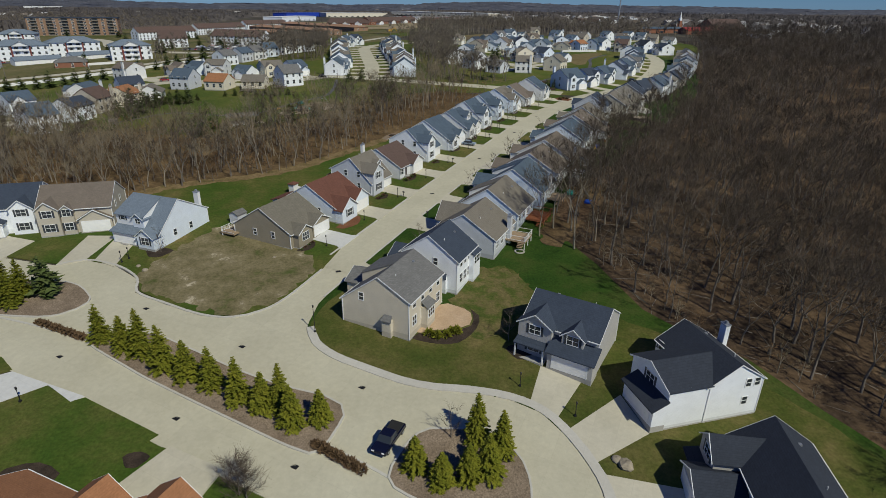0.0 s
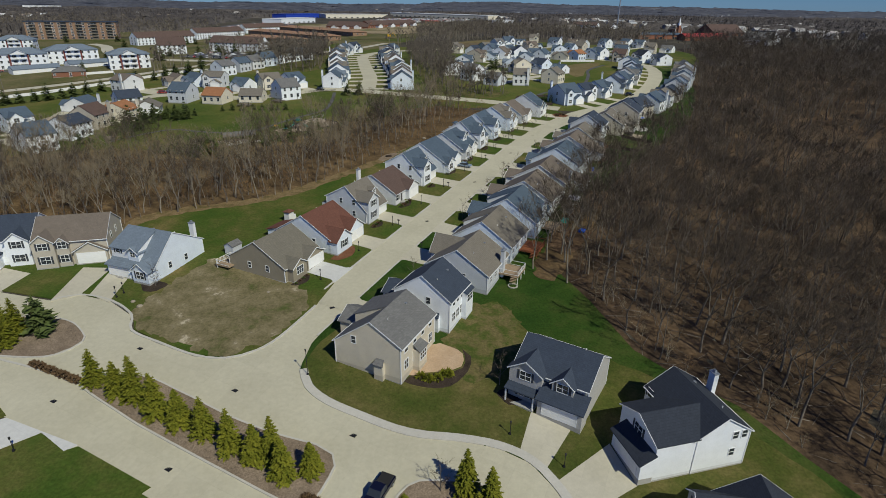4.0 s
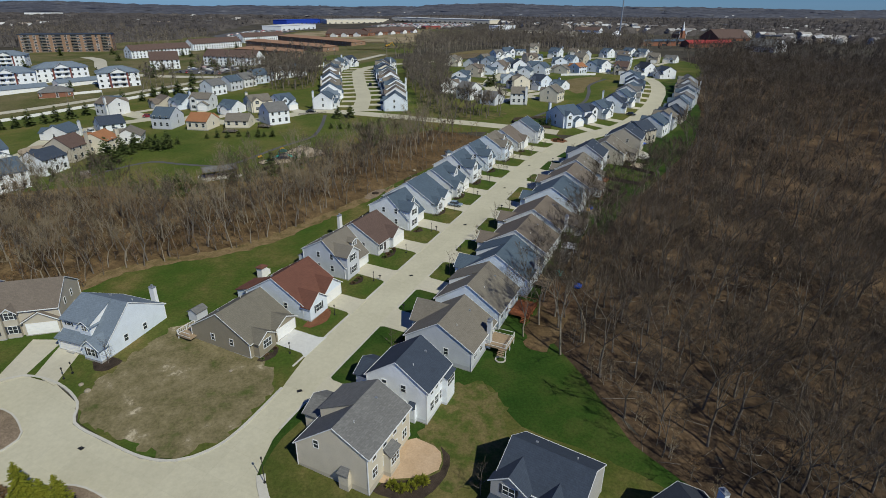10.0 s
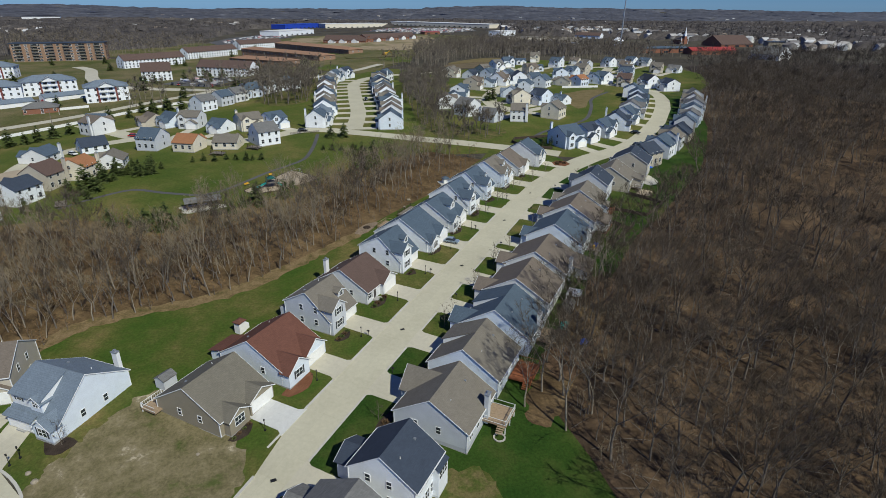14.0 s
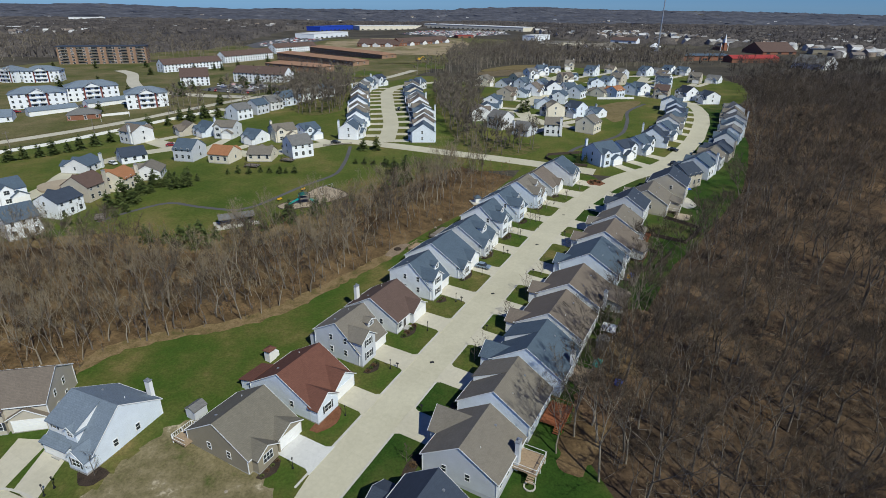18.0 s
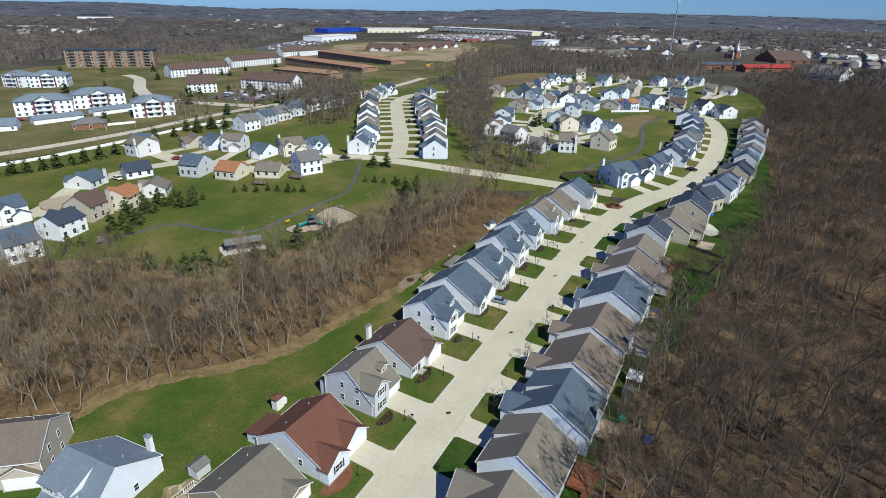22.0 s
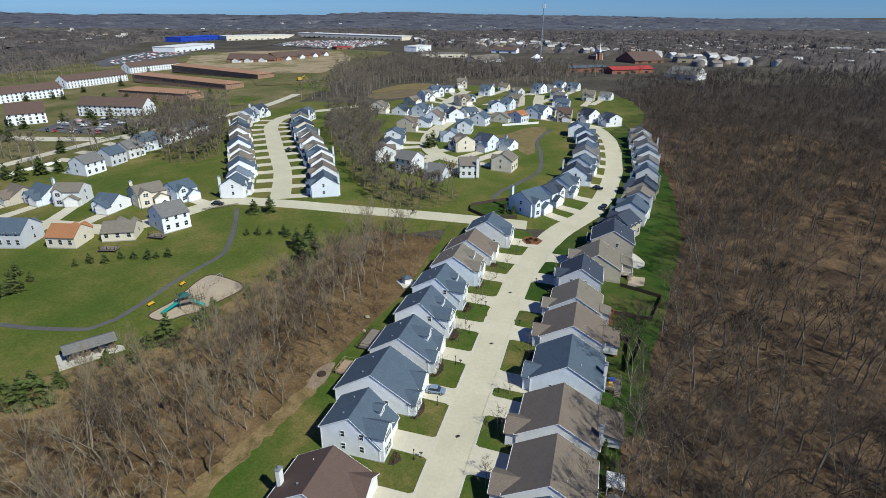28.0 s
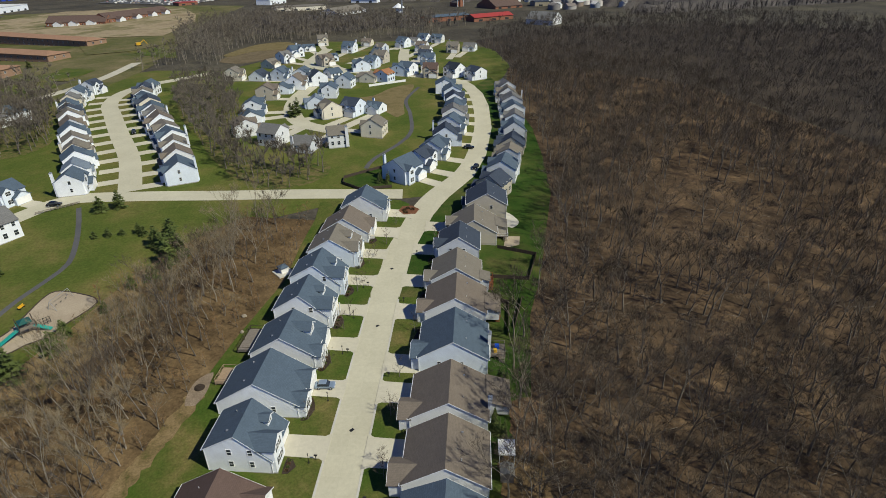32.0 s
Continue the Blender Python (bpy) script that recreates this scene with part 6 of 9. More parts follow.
pb = [p for p in pb if not (-103 < p[0] < -57 and p[1] > 163 + 3 * noise.noise((p[0] * 0.2, 3, 1)))]
forest("woodland_belt", [p for k, p in enumerate(pb) if k % 5 < 3], BELTK, [PALEBARK, WARMTWIG], "belt of bare budding trees between gardens and park", (0.6, 1.0), seed=13, lean=0.09)
forest("woodland_belt_dark", [p for k, p in enumerate(pb) if k % 5 > 2], BELTK, [BARK, TWIG], "darker bare trees among the belt", (0.6, 1.0), seed=14, lean=0.09)
forest("undergrowth", scatter(BELT, 3.7, 14, 0.85) + scatter(WOOD_A, 9, 15, 0.5), BUSHK, [BARK, RUSTTWIG], "tangled rust-brown undergrowth", (0.6, 1.1), seed=16, category="undergrowth")
BRUSH = []
for (x0, y0), (x1, y1) in zip(WOOD_EDGE[3:], WOOD_EDGE[4:]):
    for k in range(max(2, int(math.hypot(x1 - x0, y1 - y0) / 3.4))):
        f, o = RNG.uniform(0, 1), RNG.uniform(0.5, 6.5)
        BRUSH.append((x0 + (x1 - x0) * f + o, y0 + (y1 - y0) * f - 0.4 * o))
forest("edge_brush", BRUSH, BUSHK, [PALEBARK, WARMTWIG], "pale bare brush along the edge of the wood", (0.45, 0.95), seed=23, category="undergrowth")
GROVEK = [fork_tree(k, h, sp, 0.24, 3, 430, 0.12, 2.0) for k, h, sp in ((85, 14, 0.50), (86, 12, 0.58), (87, 16, 0.46))]
forest("grove", scatter(GROVE, 4.9, 17) + scatter(GROVE_W, 5.4, 22), GROVEK, [BARK, GREYTWIG], "grove of bare trees between two rows of houses", (0.6, 0.92), seed=18)
GROVE2 = [(-52, 500), (-26, 512), (0, 492), (6, 520), (14, 566), (36, 596), (90, 590), (120, 640), (110, 720), (70, 780), (0, 770), (-24, 690), (-26, 610), (-20, 560)]
forest("grove_north", scatter(GROVE2, 6.6, 19) + scatter([(120, 590), (200, 575), (230, 680), (200, 740), (110, 740)], 8, 20), FARK, [PALEBARK, GREYTWIG], "bare woods north of the houses", (0.7, 1.0), seed=21)


def conifer_mesh(seed, h, r0, whorls, mat, blade=0.55, per=9, name="crown"):
    """A spruce: whorls of drooping branches, each with rows of short sprays, ragged and thinning upward."""
    r = np.random.RandomState(seed)
    V, F = [], []
    for k in range(whorls):
        f = (k + 0.3) / whorls
        for j in range(per if f < 0.75 else max(4, per - 4)):
            z = h * (0.04 + 0.94 * f) + r.uniform(-0.5, 0.5) * h / whorls
            a = r.uniform(0, 6.283)
            c = np.array([math.cos(a), math.sin(a), 0.0])
            t = np.array([-c[1], c[0], 0.0])
            R = (r0 * (1 - f) ** 0.8 + 0.10) * r.uniform(0.62, 1.16)
            droop = r.uniform(0.10, 0.34) * (1 - 1.5 * f)
            n = max(3, int(R / blade * 5.5))
            for i in range(n):
                q = (i + 0.6) / n
                p = c * R * q + np.array([0, 0, z - droop * R * q * q + 0.15])
                side = (-1, 1, 0)[i % 3]
                d = c * 0.7 + t * side * 0.8 + np.array([0, 0, r.uniform(-0.35, 0.25)])
                d /= np.linalg.norm(d)
                L = blade * r.uniform(0.6, 1.2) * (1.15 - 0.55 * f)
                s = np.cross(d, [0, 0, 1]) * 0.40 * L + np.array([0, 0, 0.16 * L * r.uniform(-1, 1)])
                o = len(V)
                V.extend([p - s, p + s, p + d * L])
                F.append((o, o + 1, o + 2))
    for k in range(8):
        o = len(V)
        a = k * 0.8
        V.extend([(0, 0, h), (0.14 * math.cos(a), 0.14 * math.sin(a), h * 0.9), (0.14 * math.cos(a + 1.5), 0.14 * math.sin(a + 1.5), h * 0.9)])
        F.append((o, o + 1, o + 2))
    return raw_mesh(name, np.array(V), np.array(F), [mat])


CON = [conifer_mesh(60 + k, h, r, 25, NEEDLE, 0.33, 16) for k, (h, r) in enumerate(((6.0, 1.95), (5.3, 1.85), (6.7, 1.95)))]
PINE = [conifer_mesh(70 + k, h, r, 10, DARKNEEDLE, 1.15, 9) for k, (h, r) in enumerate(((6.0, 2.3), (7.5, 2.5)))]
bm = bmesh.new()
tube(bm, (0, 0, -0.4), (0, 0, 5.0), 0.14, 0.02, 6)
CT = bpy.data.meshes.new("trunk")
bm.to_mesh(CT)
bm.free()
CT.materials.append(BARK)


def conifer(x, y, kinds, s, k, label, group, turn=0.0, tall=1.0):
    e = base("spruce_tree", x, y, hgt(x, y) + 0.15, turn, label, "tree", group)
    e.scale = (s, s, s * tall)
    shared("trunk", CT, e)
    shared("crown", kinds[k % len(kinds)], e)


for k, (x, y, s, tl) in enumerate(((-48.8, 69.0, 0.86, 1.0), (-44.5, 67.1, 0.9, 1.0), (-41.4, 66.0, 0.92, 1.05), (-37.4, 63.4, 0.98, 1.0), (-33.5, 61.6, 0.96, 1.0), (-29.6, 59.9, 0.88, 0.92), (-25.4, 57.6, 0.88, 1.1), (-21.9, 56.4, 0.92, 1.0), (-19.7, 56.6, 0.8, 1.1), (-17.8, 54.0, 0.9, 0.95), (-14.5, 54.7, 0.82, 0.95))):
    conifer(x, y, CON, s, k, "olive-green young spruce in a row on the gravel bed", "spruces of the long bed", k * 67, tl * 1.17)
for k, (x, y, s, tl) in enumerate(((-2.6, 47.2, 0.86, 1.05), (4.6, 51.4, 0.84, 1.25), (7.4, 49.6, 0.84, 1.25), (0.4, 45.6, 0.86, 0.95), (3.4, 46.2, 0.8, 0.95), (5.6, 46.6, 0.95, 1.05))):
    conifer(x, y + 0.9, CON, s, k + 1, "olive-green spruce on the loop's gravel bed", "spruces of the loop bed", k * 51, tl)
for k, (x, y, s, tl) in enumerate(((-66.5, 76.4, 0.95, 1.0), (-63.4, 80.2, 1.0, 0.9), (-66.6, 79.4, 0.9, 1.1), (-71, 81, 1.0, 1.1), (-69.5, 77.2, 0.95, 1.0))):
    conifer(x * 1.012, y * 1.012, CON if k != 1 else PINE, s, k, "dark green spruce on a mulched bed by the turning head", "spruces of the turning head", k * 43, tl)
for k, (x, y) in enumerate(((-88.4, 235.3), (-85.0, 236.9), (-80.7, 236.3), (-76.9, 238.2), (-73.1, 237.6), (-68.8, 237.0), (-66.6, 237.3), (-63.3, 237.8), (-96.5, 227.2))):
    conifer(x, y, PINE, 0.38 + 0.06 * ((k * 7) % 3), k, "small pine planted in a row along the park", "park pines", k * 40)
for k, (x, y) in enumerate([(-106.8, 192.4), (-105.9, 196.7), (-107.6, 205.9), (-108.7, 212.6), (-106.9, 214.3), (-106.5, 219.7), (-104.9, 220.9), (-110.5, 201.2), (-102.5, 227.4), (-102.1, 231.4), (-80.9, 174.5), (-86.6, 174.2), (-114.8, 186.9), (-117.7, 185.5)]):
    conifer(x, y, PINE, 0.5 + 0.09 * (k % 4), k, "dark green pine in a clump behind the park houses", "park pines", k * 57)
for k, (x, y) in enumerate(BELTPINES):
    conifer(x, y, PINE, (0.66, 0.58, 0.68, 1.05, 0.95, 0.62, 0.68, 1.1, 1.0, 0.95)[k], k, "green pine between the bare trees and the park", "park pines", k * 61)
for k, (x, y, s) in enumerate(((-110, 222, 1.0), (-112, 216, 0.9), (-108, 229, 0.6), (-111, 205, 1.2), (-113, 199, 1.0), (-107, 203, 0.8), (-43, 270, 0.9), (-37.5, 271, 0.85), (-35.6, 209.8, 0.5), (-30.3, 218.6, 0.5), (-25.5, 220.7, 0.8), (-21.8, 227.5, 1.1), (-23.8, 236.6, 0.9), (-20.0, 231.3, 1.2), (-42.6, 251.2, 0.4), (-38.8, 250.7, 0.42), (-35.1, 250.3, 0.4), (-30.6, 249.7, 0.5), (-29.0, 247.7, 0.55), (-25.2, 239.4, 0.9), (-21.4, 243.1, 1.1), (-97.6, 221.5, 0.9), (-100.5, 219.5, 1.0))):
    conifer(x, y, PINE, s, k, "dark green pine at the edge of the park", "park pines", k * 33)
for k, (x, y) in enumerate(((-198, 245), (-194, 248), (-189, 252), (-185, 255), (-181, 259), (-177, 262), (-173, 266), (-170, 270), (-167, 276), (-164, 283), (-166, 300), (-160, 309), (-154, 317), (-154, 330), (-150, 334), (-146, 341))):
    conifer(x, y, PINE, 0.85 + 0.1 * (k % 3), k, "dark pine along the white fence", "fence pines", k * 29)
for k, (x, y) in enumerate(((-146, 325), (-142, 334), (-136, 336), (-150, 372), (-118, 384), (-112, 388), (30, 352), (33, 355), (-196, 410), (-190, 405), (-160, 440), (-176, 470), (-230, 560), (-150, 480))):
    conifer(x, y, PINE, 1.1, k, "dark evergreen among houses", "evergreens", k * 71)


# ---- apartments, shops and town beyond ----
def line_frame(a, b):
    """Middle, length and heading of a front that runs from a to b, seen from the south."""
    d = Vector(b) - Vector(a)
    m = (Vector(a) + Vector(b)) / 2
    return m.x, m.y, d.length, math.degrees(math.atan2(d.y, d.x))


def flats(a, b, D, e, floors, wall, roof, label, hipped=True, p=0.42, gap=3.4, balc=0, band=None, flat=False, win=(1.2, 1.4), deep=0):
    """A block of flats whose front runs from a to b: rows of windows, balconies, roof."""
    x, y, W, head = line_frame(a, b)
    NEAR[0] = False
    H = base("apartment_building", x, y, far_z(x, y) - 0.2, head, label, "building", "apartment blocks")
    hw = W / 2
    bm = bmesh.new()
    zr = e + p * D / 2
    if hipped or flat:
        box(bm, -hw, hw, 0, D, 0, e)
    else:
        prism_x(bm, -hw, hw, 0, D, 0, e, zr - 0.1)
    part("wall", bm, WALLS[wall] if wall in WALLS else wall, H)
    bm = bmesh.new()
    if flat:
        box(bm, -hw - 0.5, hw + 0.5, -0.5, D + 0.5, e, e + 0.7)
    elif hipped:
        hip(bm, -hw, hw, 0, D, e, p, 0.6)
    else:
        gable_x(bm, -hw, hw, 0, D, e, p, 0.5)
    part("roof", bm, ROOFS[roof], H)
    n = max(3, int(W / gap))
    for f in range(floors):
        z = 1.6 + f * (e - 0.4) / floors
        for k in range(n):
            xx = -hw + (k + 0.5) * W / n
            if not (balc and abs(xx) < balc):
                window(H, xx, 0, z, "front", *win)
        for yy in (D * 0.3, D * 0.7):
            window(H, hw, yy, z, "right", *win)
            window(H, -hw, yy, z, "left", *win)
        if balc:
            for s in (-1, 1):
                zz = z - 1.5
                b1 = part("balcony", boxes((s * balc / 2 - balc / 2 + 0.2, s * balc / 2 + balc / 2 - 0.2, -1.5, 0.02, zz, zz + 0.18)), TRIM, H)
                part("railing", boxes((s * balc / 2 - balc / 2 + 0.2, s * balc / 2 + balc / 2 - 0.2, -1.52, -1.44, zz + 0.18, zz + 1.1)), TRIM, b1)
                window(H, s * balc / 2, 0, z - 0.2, "front", 2.0, 1.9)
    if balc and not flat:
        bm = bmesh.new()
        prism_y(bm, -balc, balc, -1.6, D * 0.3, e - 0.5, e, e + 0.5 * balc)
        part("gable", bm, TRIM, H)
        bm = bmesh.new()
        wing_roof(bm, 0, 2 * balc, -1.6, D * 0.3, e, 0.5)
        part("wing_roof", bm, ROOFS[roof], H)
    if deep:
        for k in range(deep):
            xx = -hw + (k + 0.5) * W / deep
            for f in range(floors):
                zz = 0.5 + f * (e - 0.4) / floors
                # flat dark panel stands in for the shade inside a recessed balcony
                recess_shade = part("balcony", boxes((xx - 2.6, xx + 2.6, -0.06, 0.02, zz + 0.25, zz + 2.2)), GLASS, H)
                part("railing", boxes((xx - 2.7, xx + 2.7, -1.2, -1.1, zz, zz + 0.9), (xx - 2.7, xx + 2.7, -1.2, 0.02, zz - 0.15, zz)), GREYWOOD, recess_shade)
    if band:
        for s in (-1, 1):
            part("panel", boxes((s * (balc + 0.5) - 0.5, s * (balc + 0.5) + 0.5, -0.08, 0.02, 0.2, e - 0.2)), band, H)
    return H


WL = "white three-storey apartment block with maroon panels and a blue-grey roof"
for a, b in (((-268, 353), (-244, 369)), ((-251, 379), (-228, 397)), ((-200, 358), (-181, 370)), ((-363, 459), (-345, 456)), ((-340, 457), (-317, 466))):
    flats(a, b, 15, 9.2, 3, "white", "lightblue", WL, balc=4.2, band=REDBAND, p=0.4)
GL = "long white garage row with a pale blue-grey roof"
for a, b in (((-243, 335), (-228, 355)), ((-226, 361), (-212, 383))):
    x, y, L, h = line_frame(a, b)
    NEAR[0] = False
    G1 = base("garage_row", x, y, hgt(x, y), h, GL, "garage", "garage rows")
    bm = bmesh.new()
    prism_x(bm, -L / 2, L / 2, 0, 7, 0, 2.9, 4.6)
    part("wall", bm, WALLS["white"], G1)
    bm = bmesh.new()
    gable_x(bm, -L / 2, L / 2, 0, 7, 2.9, 0.5)
    part("roof", bm, ROOFS["lightblue"], G1)
    for k in range(int(L / 3)):
        garage_door(G1, -L / 2 + 1.7 + 3.0 * k, 0, 2.5)
house(-208, 330, 30, W=16, D=10, e=3.2, p=0.5, wall="brick", roof="grey", hipped=True, near=False, label="low brick clubhouse with a grey hipped roof", name="clubhouse", category="building")
house(-252, 318, 30, W=20, D=12, e=3.2, p=0.5, wall="white", roof="lightblue", near=False, label="white pavilion with a pale blue roof", name="pavilion", category="building", sides=False)
TL = "white three-storey terrace with a dark brown gable roof"
for a, b, d in (((-271, 535), (-238, 581), 13), ((-213, 449), (-195, 458), 26), ((-185, 478), (-141, 467), 14), ((-254, 625), (-224, 684), 13), ((-244, 751), (-208, 808), 13)):
    flats(a, b, d, 7.2, 3, "white", "maroon", TL, False, 0.66 if d < 20 else 0.4, 3.3)
RL = "long tan brick apartment block with a low rust roof"
for a, b in (((-186, 553), (-129, 524)), ((-214, 668), (-112, 582)), ((-203, 757), (-96, 653))):
    flats(a, b, 19, 7.0, 2, BRICKAPT, "rust", RL, True, 0.2, gap=6.4, win=(1.3, 1.4))
flats((-405, 588), (-330, 614), 16, 16.5, 6, BRICKAPT, "navy", "six-storey tan brick apartment block with dark balconies", flat=True, gap=5.0, win=(2.2, 1.6), deep=6)
flats((-166, 868), (-104, 851), 24, 4.2, 1, "brick", "maroon", "low brick lodge with a broad dark roof", False, 0.5, 4.5)
flats((-102, 856), (-38, 936), 22, 4.2, 1, "brick", "maroon", "low brick lodge wing with a broad dark roof", False, 0.5, 4.5)


for x, y, h in ((-152, 864, -15), (-136, 859, -15), (-118, 855, -15), (-92, 868, 51), (-76, 888, 51), (-60, 908, 51), (-46, 926, 51)):
    LG = base("lodge_wing", x, y, far_z(x, y) - 0.2, h, "gabled brick porch wing of the low lodge", "building", "lodge wings")
    bm = bmesh.new()
    prism_y(bm, -4.5, 4.5, -6, 3, 0, 3.6, 6.2)
    part("wall", bm, WALLS["stone"], LG)
    bm = bmesh.new()
    wing_roof(bm, 0, 9, -6, 8, 3.6, 0.6)
    part("roof", bm, ROOFS["maroon"], LG)


def shed(name, a, b, D, h, wall, roof, label, category="building", flat=True, p=0.4, dark=True):
    x, y, W, head = line_frame(a, b)
    H = base(name, x, y, far_z(x, y) - 0.3, head, label, category)
    bm = bmesh.new()
    if flat:
        box(bm, -W / 2, W / 2, 0, D, 0, h)
    else:
        prism_x(bm, -W / 2, W / 2, 0, D, 0, h, h + p * D / 2 - 0.1)
    part("wall", bm, wall, H)
    bm = bmesh.new()
    if flat:
        box(bm, -W / 2 - 0.4, W / 2 + 0.4, -0.4, D + 0.4, h, h + 0.6)
    else:
        gable_x(bm, -W / 2, W / 2, 0, D, h, p, 0.8)
    part("roof", bm, roof, H)
    if dark:
        n = max(2, int(W / 14))
        for k in range(n):
            xx = -W / 2 + (k + 0.5) * W / n
            part("shop_window", boxes((xx - 2.5, xx + 2.5, -0.12, 0.05, 0.6, min(2.6, h - 1))), GLASS, H)
    return H


WHITE = WALLS["white"]
shed("dealership", (-284, 1072), (-246, 1177), 40, 8, WHITE, ROOFS["white"], "white box-shaped car dealership", "shop")
shed("canopy_store", (-352, 1370), (-292, 1488), 40, 9, ROOFS["cobalt"], ROOFS["cobalt"], "shop hall with a cobalt blue front", "shop")
shed("shopping_strip", (-275, 1436), (-137, 1520), 45, 9, WALLS["cream"], ROOFS["white"], "long cream shopping strip with a pale flat roof", "shop")
shed("shopping_strip", (-130, 1520), (100, 1340), 45, 8, WALLS["cream"], ROOFS["white"], "long pale shopping strip along a car park", "shop")
shed("restaurant", (-30, 1052), (-4, 1067), 16, 4, WALLS["brick"], ROOFS["scarlet"], "small restaurant with a scarlet roof", "restaurant")
shed("white_store", (94, 997), (123, 1040), 22, 8, WHITE, ROOFS["white"], "white box-shaped store beside the road", "shop")
shed("red_roofed_hall", (272, 672), (326, 684), 16, 5, WALLS["brick"], ROOFS["scarlet"], "long brick hall with a scarlet metal roof", "building", False, 0.35)
shed("brick_hall", (226, 690), (280, 702), 16, 5.5, WALLS["brick"], ROOFS["slate"], "long brick hall with a dark blue roof", "building", False, 0.2)
shed("hip_roofed_hall", (360, 797), (406, 808), 40, 4, WALLS["brick"], ROOFS["maroon"], "broad hall under a brown roof", "building", False, 0.5)
shed("low_hall", (428, 812), (462, 806), 20, 6, WALLS["olive"], ROOFS["navy"], "low dark hall with a flat roof", "building")
shed("arched_hall", (312, 630), (330, 606), 26, 6, WALLS["stone"], ROOFS["grey"], "pale grey gabled hall", "building", False, 0.5)
shed("offices", (90, 890), (156, 897), 26, 5, WALLS["cream"], ROOFS["tan"], "low office row with a tan roof", "building")
shed("offices", (150, 800), (196, 842), 26, 4, WALLS["stone"], ROOFS["tan"], "low building with a broad tan roof", "building", False, 0.4)
shed("offices", (215, 1000), (250, 980), 20, 5, WHITE, ROOFS["maroon"], "low white building with a brown roof", "building", False, 0.4)
shed("works_hall", (-950, 1200), (-910, 1215), 30, 8, WHITE, ROOFS["white"], "white works hall far off", "building")
shed("works_hall", (-1180, 1720), (-1100, 1765), 40, 14, WALLS["stone"], ROOFS["grey"], "pale works hall far off", "building")

C = base("church", 336, 858, far_z(336, 858) - 0.3, 18, "red brick church with a white steeple", "church")
bm = bmesh.new()
prism_y(bm, -9, 9, 0, 26, 0, 9, 17)
part("nave", bm, WALLS["brick"], C)
bm = bmesh.new()
wing_roof(bm, 0, 18, 0, 26, 9, 0.9)
part("roof", bm, ROOFS["brown"], C)
part("tower", boxes((-3, 3, -3, 3, 0, 17)), WALLS["brick"], C)
part("belfry", boxes((-2.4, 2.4, -2.4, 2.4, 17, 22)), WHITE, C)
bm = bmesh.new()
tube(bm, (0, 0, 22), (0, 0, 36), 2.4, 0.05, 8)
part("spire", bm, TRIM, C)
for s in (-1, 1):
    bm = bmesh.new()
    tube(bm, (s * 9, -0.5, 0), (s * 9, -0.5, 15), 0.9, 0.7, 6)
    part("pinnacle", bm, TRIM, C)

T = base("radio_mast", 229, 792, far_z(229, 792), 0, "slender blue-grey telephone mast", "mast")
bm = bmesh.new()
tube(bm, (0, 0, 0), (0, 0, 70), 1.0, 0.55, 8)
part("pole", bm, STEEL, T)
for k in range(3):
    a = k * 2.094
    for z in (66, 68.4):
        bm = bmesh.new()
        box(bm, math.cos(a) * 1.6 - 0.25, math.cos(a) * 1.6 + 0.25, math.sin(a) * 1.6 - 0.25, math.sin(a) * 1.6 + 0.25, z, z + 2)
        part("antenna", bm, TRIM, T)
bm = bmesh.new()
tube(bm, (0, 0, 70), (0, 0, 74), 0.15, 0.1, 5)
part("tip_rod", bm, STEEL, T)
C.scale = (0.62, 0.62, 0.62)
WT = base("water_tower", 232, 815, far_z(232, 815), 0, "white dish-roofed kiosk at the foot of the mast", "kiosk")
bm = bmesh.new()
tube(bm, (0, 0, 0), (0, 0, 6), 4, 4, 12)
part("body", bm, WHITE, WT)
bm = bmesh.new()
tube(bm, (0, 0, 6), (0, 0, 11), 8, 0.4, 12)
part("roof", bm, TRIM, WT)

# far ground patches
drape("parking", [(-160, 1235), (-122, 1360), (60, 1300), (66, 1180), (-30, 1060)], ASPHALT, 0.6, 60, "wide grey car park before the shops", "car park", skirt=0)
drape("earthworks", [(-240, 990), (-205, 800), (-150, 750), (-110, 720), (-38, 690), (-10, 800), (-8, 890), (-26, 1030), (-185, 1090)], EARTHWORK, 0.5, 40, "graded yellow building ground", "building site", skirt=0)
drape("grass_north", [(-110, 690), (-90, 600), (-60, 600), (-20, 640), (-30, 690)], DRYFIELD, 0.55, 30, "green verge beside the building site", "lawn", skirt=0)
drape("parking_flats", [(-192, 432), (-186, 458), (-160, 466), (-140, 452), (-150, 412)], ASPHALT, 0.4, 20, "asphalt car park of the terraces", "car park", skirt=0)
drape("parking_dealer", [(-335, 885), (-300, 830), (-255, 1010), (-250, 1060), (-330, 1100), (-345, 1000)], ASPHALT, 0.5, 60, "grey road and display lot", "car park", skirt=0)
drape("flats_grass", [(-430, 330), (-420, 250), (-335, 215), (-258, 252), (-214, 292), (-180, 335), (-150, 400), (-130, 500), (-110, 620), (-200, 800), (-260, 800), (-300, 620), (-420, 640), (-460, 480)], DRYFIELD, 0.25, 30, "mown grass round the apartment blocks", "lawn", skirt=0)
ribbon("road_flats", smooth_line([(-318, 545), (-292, 520), (-262, 470), (-240, 440), (-222, 424), (-180, 408), (-142, 398)], 8), 4.5, DRIVEMAT, 0.45, "pale access road of the apartments", "road")
ribbon("road_flats_2", smooth_line([(-262, 345), (-240, 362), (-222, 392), (-205, 410)], 6), 4, ASPHALT, 0.42, "asphalt lane between the blocks", "road")

